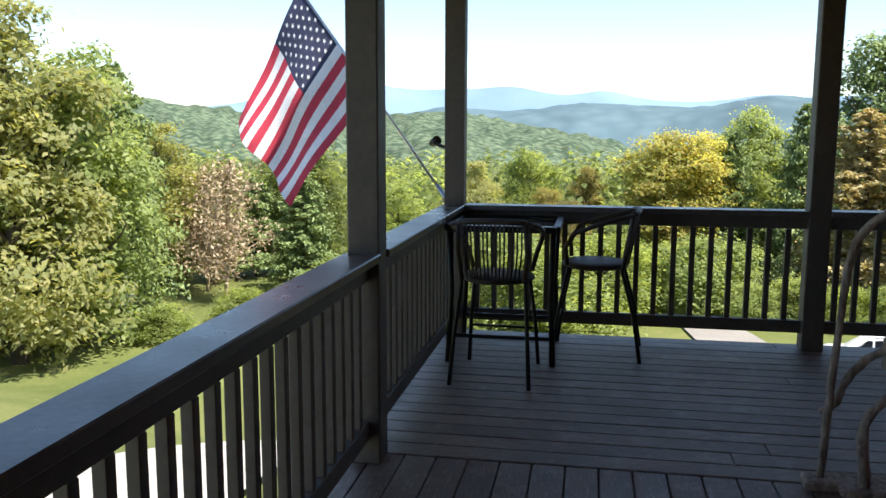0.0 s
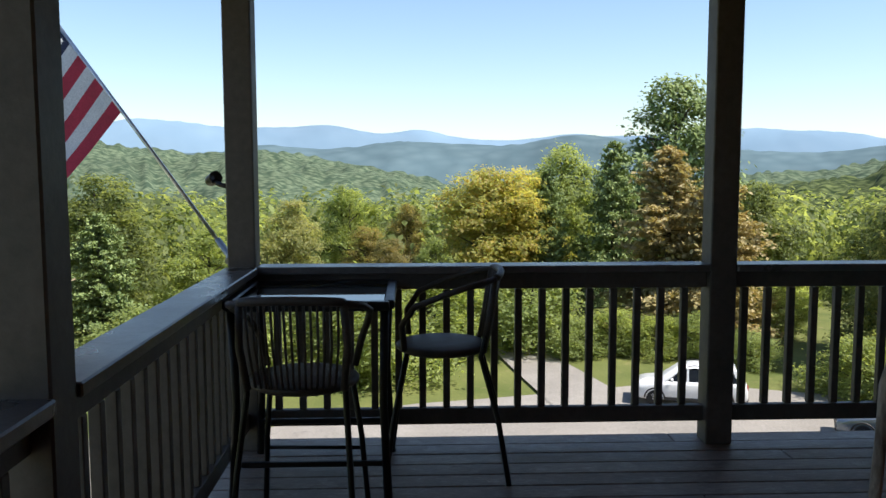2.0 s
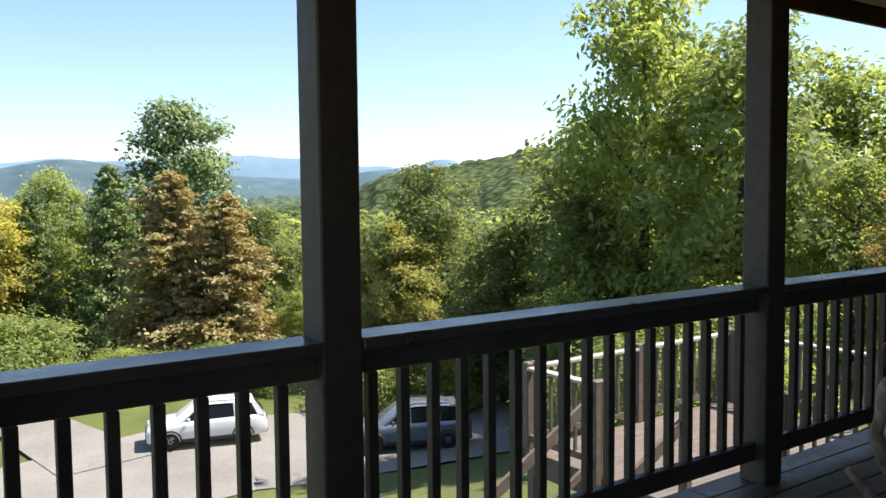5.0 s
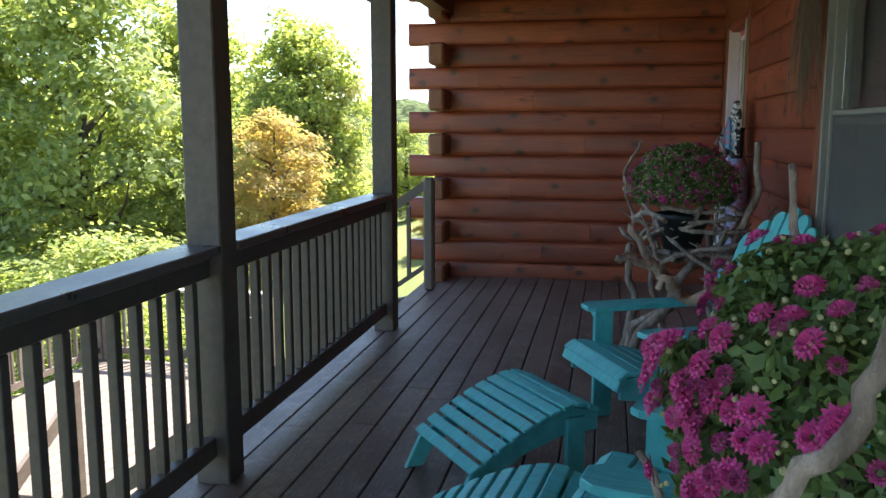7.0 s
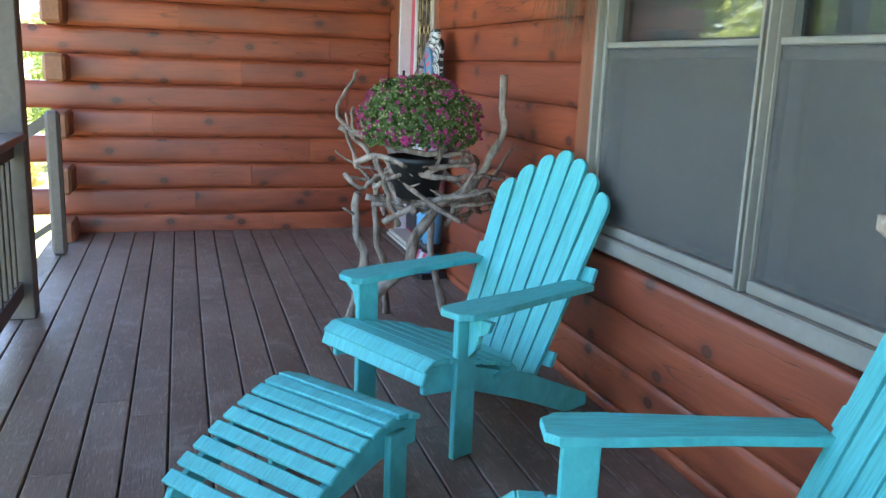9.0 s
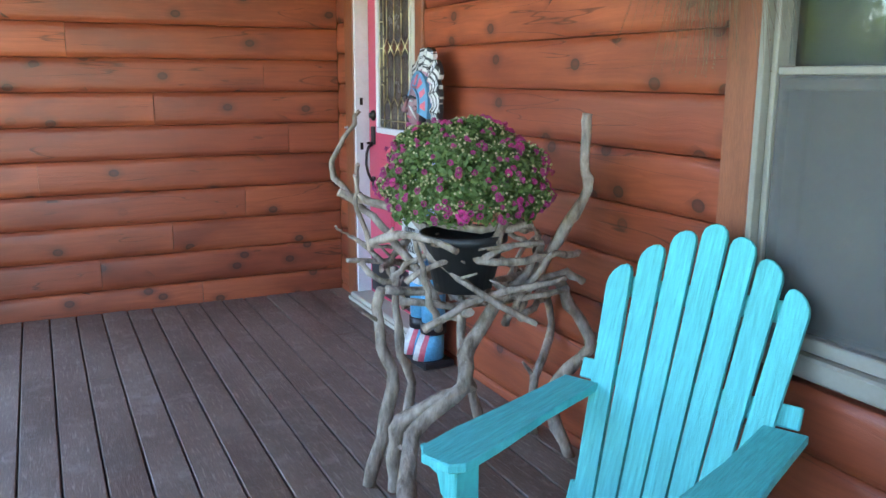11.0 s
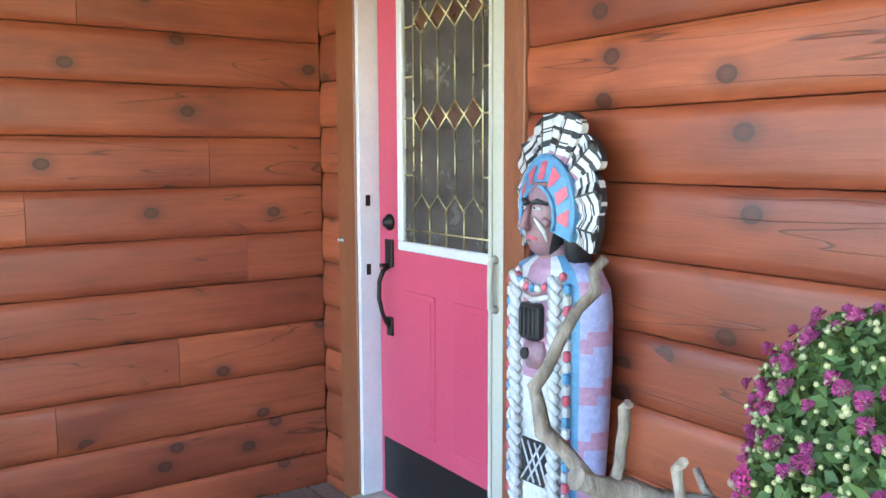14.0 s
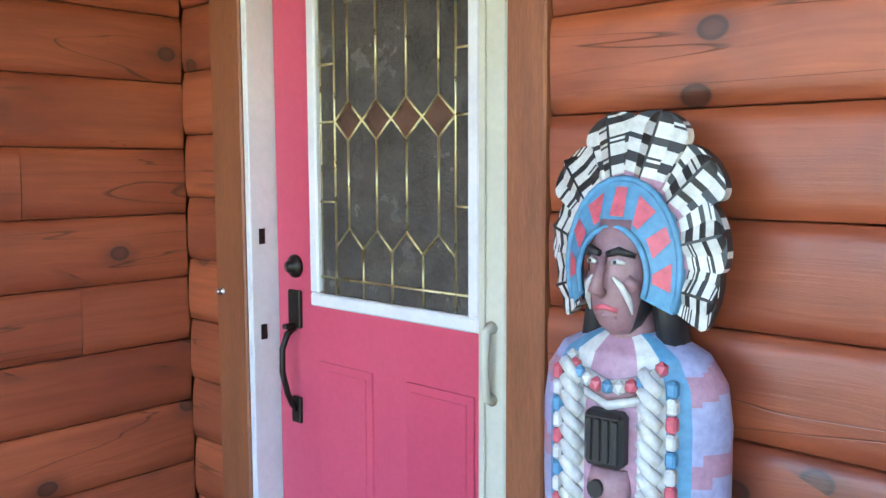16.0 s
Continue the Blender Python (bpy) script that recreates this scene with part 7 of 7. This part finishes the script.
# ---- far woods and mountains ----
def far_woods():
    nr = np.random.RandomState(77)
    for n, d0, d1, q, leaf in ((520, 64, 150, 260, 0.36), (1500, 150, 300, 110, 0.62), (2600, 300, 620, 50, 1.0)):
        d = d0 + (d1 - d0) * nr.rand(n)
        b = np.radians(-48 + 128 * nr.rand(n))
        x, y = 1 + d * np.sin(b), -4 + d * np.cos(b)
        z = ground_z(x, y)
        H = 9 + 6 * nr.rand(n)
        H = np.minimum(H, np.maximum(4.0, 1.3 - 0.022 * d - z))
        u = nr.normal(size=(n, q, 3))
        u /= np.linalg.norm(u, axis=2)[:, :, None]
        rad = (0.62 + 0.45 * nr.rand(n, q))[:, :, None]
        R = ((2.4 + 1.8 * nr.rand(n)) * (1 + d / 700))[:, None, None]
        c = u * rad * np.concatenate([R, R, (H[:, None, None] * 0.48)], 2)
        c += np.stack([x, y, z + H * 0.52], 1)[:, None, :]
        for i, key in enumerate(("green", "dark", "dark")):
            sel = np.arange(n) % 3 == i
            cc, uu = c[sel].reshape(-1, 3), u[sel].reshape(-1, 3) + np.array([0, 0, 0.5])
            tagged(soup("distant_woods", *leaf_soup(cc, uu, leaf, nr, 0.5), LEAF[key]), "distant mixed woods filling the valley", "woods", kind="stuff")


far_woods()


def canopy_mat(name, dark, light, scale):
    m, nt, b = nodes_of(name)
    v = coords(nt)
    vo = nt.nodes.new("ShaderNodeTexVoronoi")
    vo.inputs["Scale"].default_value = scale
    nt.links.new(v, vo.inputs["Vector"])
    # Crown centres light, gaps dark: shade between the crowns put into the colour.
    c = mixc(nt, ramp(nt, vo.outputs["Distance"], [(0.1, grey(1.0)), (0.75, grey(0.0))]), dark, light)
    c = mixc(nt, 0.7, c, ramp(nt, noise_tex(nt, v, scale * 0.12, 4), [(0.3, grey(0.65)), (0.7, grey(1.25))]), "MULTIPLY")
    nt.links.new(c, b.inputs["Base Color"])
    b.inputs["Roughness"].default_value = 0.95
    b.inputs["Specular IOR Level"].default_value = 0.05
    bump(nt, b, vo.outputs["Distance"], -1.0, 1.6 / scale)
    return m


def value_noise(nr, shape, cells):
    """Smooth random field of a shape from a coarse grid."""
    g = nr.rand(cells[0] + 2, cells[1] + 2)
    i = np.linspace(0, cells[0], shape[0])
    j = np.linspace(0, cells[1], shape[1])
    i0, j0 = i.astype(int), j.astype(int)
    fi, fj = (i - i0), (j - j0)
    fi, fj = fi * fi * (3 - 2 * fi), fj * fj * (3 - 2 * fj)
    a = g[i0][:, j0] * (1 - fi)[:, None] + g[i0 + 1][:, j0] * fi[:, None]
    c = g[i0][:, j0 + 1] * (1 - fi)[:, None] + g[i0 + 1][:, j0 + 1] * fi[:, None]
    return a * (1 - fj)[None, :] + c * fj[None, :]


def ridge(name, dist, crest, material, bumps, depth, label, seed, b0=-62, b1=100, foot=-0.07, cols=900, rows=26, lift=0.0):
    """A range of hills at a distance; crest gives bearing (degrees) and slope of the skyline pairs."""
    nr = np.random.RandomState(seed)
    be = np.linspace(b0, b1, cols)
    sl = np.interp(be, [c[0] for c in crest], [c[1] for c in crest])
    sl = sl + lift
    k = np.ones(9) / 9
    sl = np.convolve(np.pad(sl, 4, mode="edge"), k, "valid")
    sl = sl + 0.0022 * (value_noise(nr, (2, cols), (1, 60))[0] - 0.5)
    f = np.linspace(0, 1, rows)[:, None]
    d = dist * (1 + depth * f)
    prof = np.sin(f * math.pi / 2) ** 0.9
    z = 1.5 + d * (foot + (sl[None, :] - foot) * prof)
    fade = np.clip(f * 3, 0, 1)
    z = z + bumps * fade * (value_noise(nr, (rows, cols), (rows // 2, cols // 3)) ** 1.5 - 0.35) + bumps * 2.2 * (value_noise(nr, (rows, cols), (5, 46)) - 0.5) * np.sin(f * math.pi)
    br = np.radians(be)[None, :]
    X, Y = 1 + d * np.sin(br), -4 + d * np.cos(br)
    v = np.stack([X.ravel(), Y.ravel(), z.ravel()], 1)
    i = np.arange(rows * cols).reshape(rows, cols)
    fc = np.stack([i[:-1, :-1].ravel(), i[:-1, 1:].ravel(), i[1:, 1:].ravel(), i[1:, :-1].ravel()], 1)
    ob = soup(name, v, fc, material)
    ob.data.polygons.foreach_set("use_smooth", np.ones(len(fc), dtype=bool))
    return tagged(ob, label, "hills", kind="structure")


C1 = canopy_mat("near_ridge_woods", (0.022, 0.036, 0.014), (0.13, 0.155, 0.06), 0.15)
# Haze is put into these colours: paler and bluer the farther the range.
C2 = canopy_mat("hazed_mid_ridge_woods", (0.045, 0.070, 0.045), (0.15, 0.185, 0.115), 0.075)
C3 = canopy_mat("hazed_green_range", (0.085, 0.13, 0.15), (0.11, 0.16, 0.18), 0.015)
C4 = canopy_mat("hazed_far_range", (0.165, 0.245, 0.325), (0.18, 0.26, 0.34), 0.006)
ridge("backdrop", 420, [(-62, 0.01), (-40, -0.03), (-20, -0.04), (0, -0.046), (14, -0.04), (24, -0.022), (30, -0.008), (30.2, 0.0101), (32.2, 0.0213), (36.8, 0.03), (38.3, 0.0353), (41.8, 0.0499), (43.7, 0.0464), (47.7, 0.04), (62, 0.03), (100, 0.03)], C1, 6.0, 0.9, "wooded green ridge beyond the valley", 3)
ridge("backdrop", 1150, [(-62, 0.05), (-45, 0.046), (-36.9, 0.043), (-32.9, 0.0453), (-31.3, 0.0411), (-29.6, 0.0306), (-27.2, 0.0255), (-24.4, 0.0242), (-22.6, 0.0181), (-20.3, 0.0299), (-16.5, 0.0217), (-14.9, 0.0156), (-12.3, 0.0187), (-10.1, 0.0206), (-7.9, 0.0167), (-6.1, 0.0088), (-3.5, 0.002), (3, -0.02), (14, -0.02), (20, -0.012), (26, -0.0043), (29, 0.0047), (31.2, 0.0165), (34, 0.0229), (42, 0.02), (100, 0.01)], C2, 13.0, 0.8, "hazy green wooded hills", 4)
ridge("backdrop", 2300, [(-62, 0), (-20, 0.006), (-14.7, 0.0181), (-12.3, 0.0174), (-10, 0.0283), (-7.9, 0.0232), (-5.4, 0.0218), (-2.8, 0.027), (-1.3, 0.0309), (1, 0.0315), (3.3, 0.028), (5.6, 0.0265), (7.1, 0.0276), (8.7, 0.0308), (10.6, 0.0385), (13.3, 0.0347), (15.9, 0.0263), (26.6, 0.0139), (29, 0.0208), (30.3, 0.0253), (34.3, 0.0246), (42, 0.015), (100, 0)], C3, 6.0, 0.3, "range of mountains in painted blue green haze", 5, cols=700)
ridge("backdrop", 3600, [(-62, 0.02), (-27, 0.022), (-23, 0.0308), (-18, 0.0556), (-15.1, 0.0527), (-12.3, 0.0452), (-10, 0.0462), (-6.4, 0.0504), (-5, 0.0492), (-2.4, 0.0395), (-1.2, 0.0401), (0.6, 0.0461), (2.9, 0.036), (4.5, 0.0332), (6.8, 0.0317), (8.7, 0.0354), (10.4, 0.0385), (13.3, 0.036), (22.9, 0.0427), (25.9, 0.0392), (29, 0.0343), (30.2, 0.0264), (30.9, 0.0312), (33, 0.0246), (34.5, 0.0332), (35.7, 0.0392), (36.6, 0.0333), (39, 0.015), (100, 0)], C4, 4.0, 0.15, "far mountain skyline in painted blue haze", 6, cols=800)
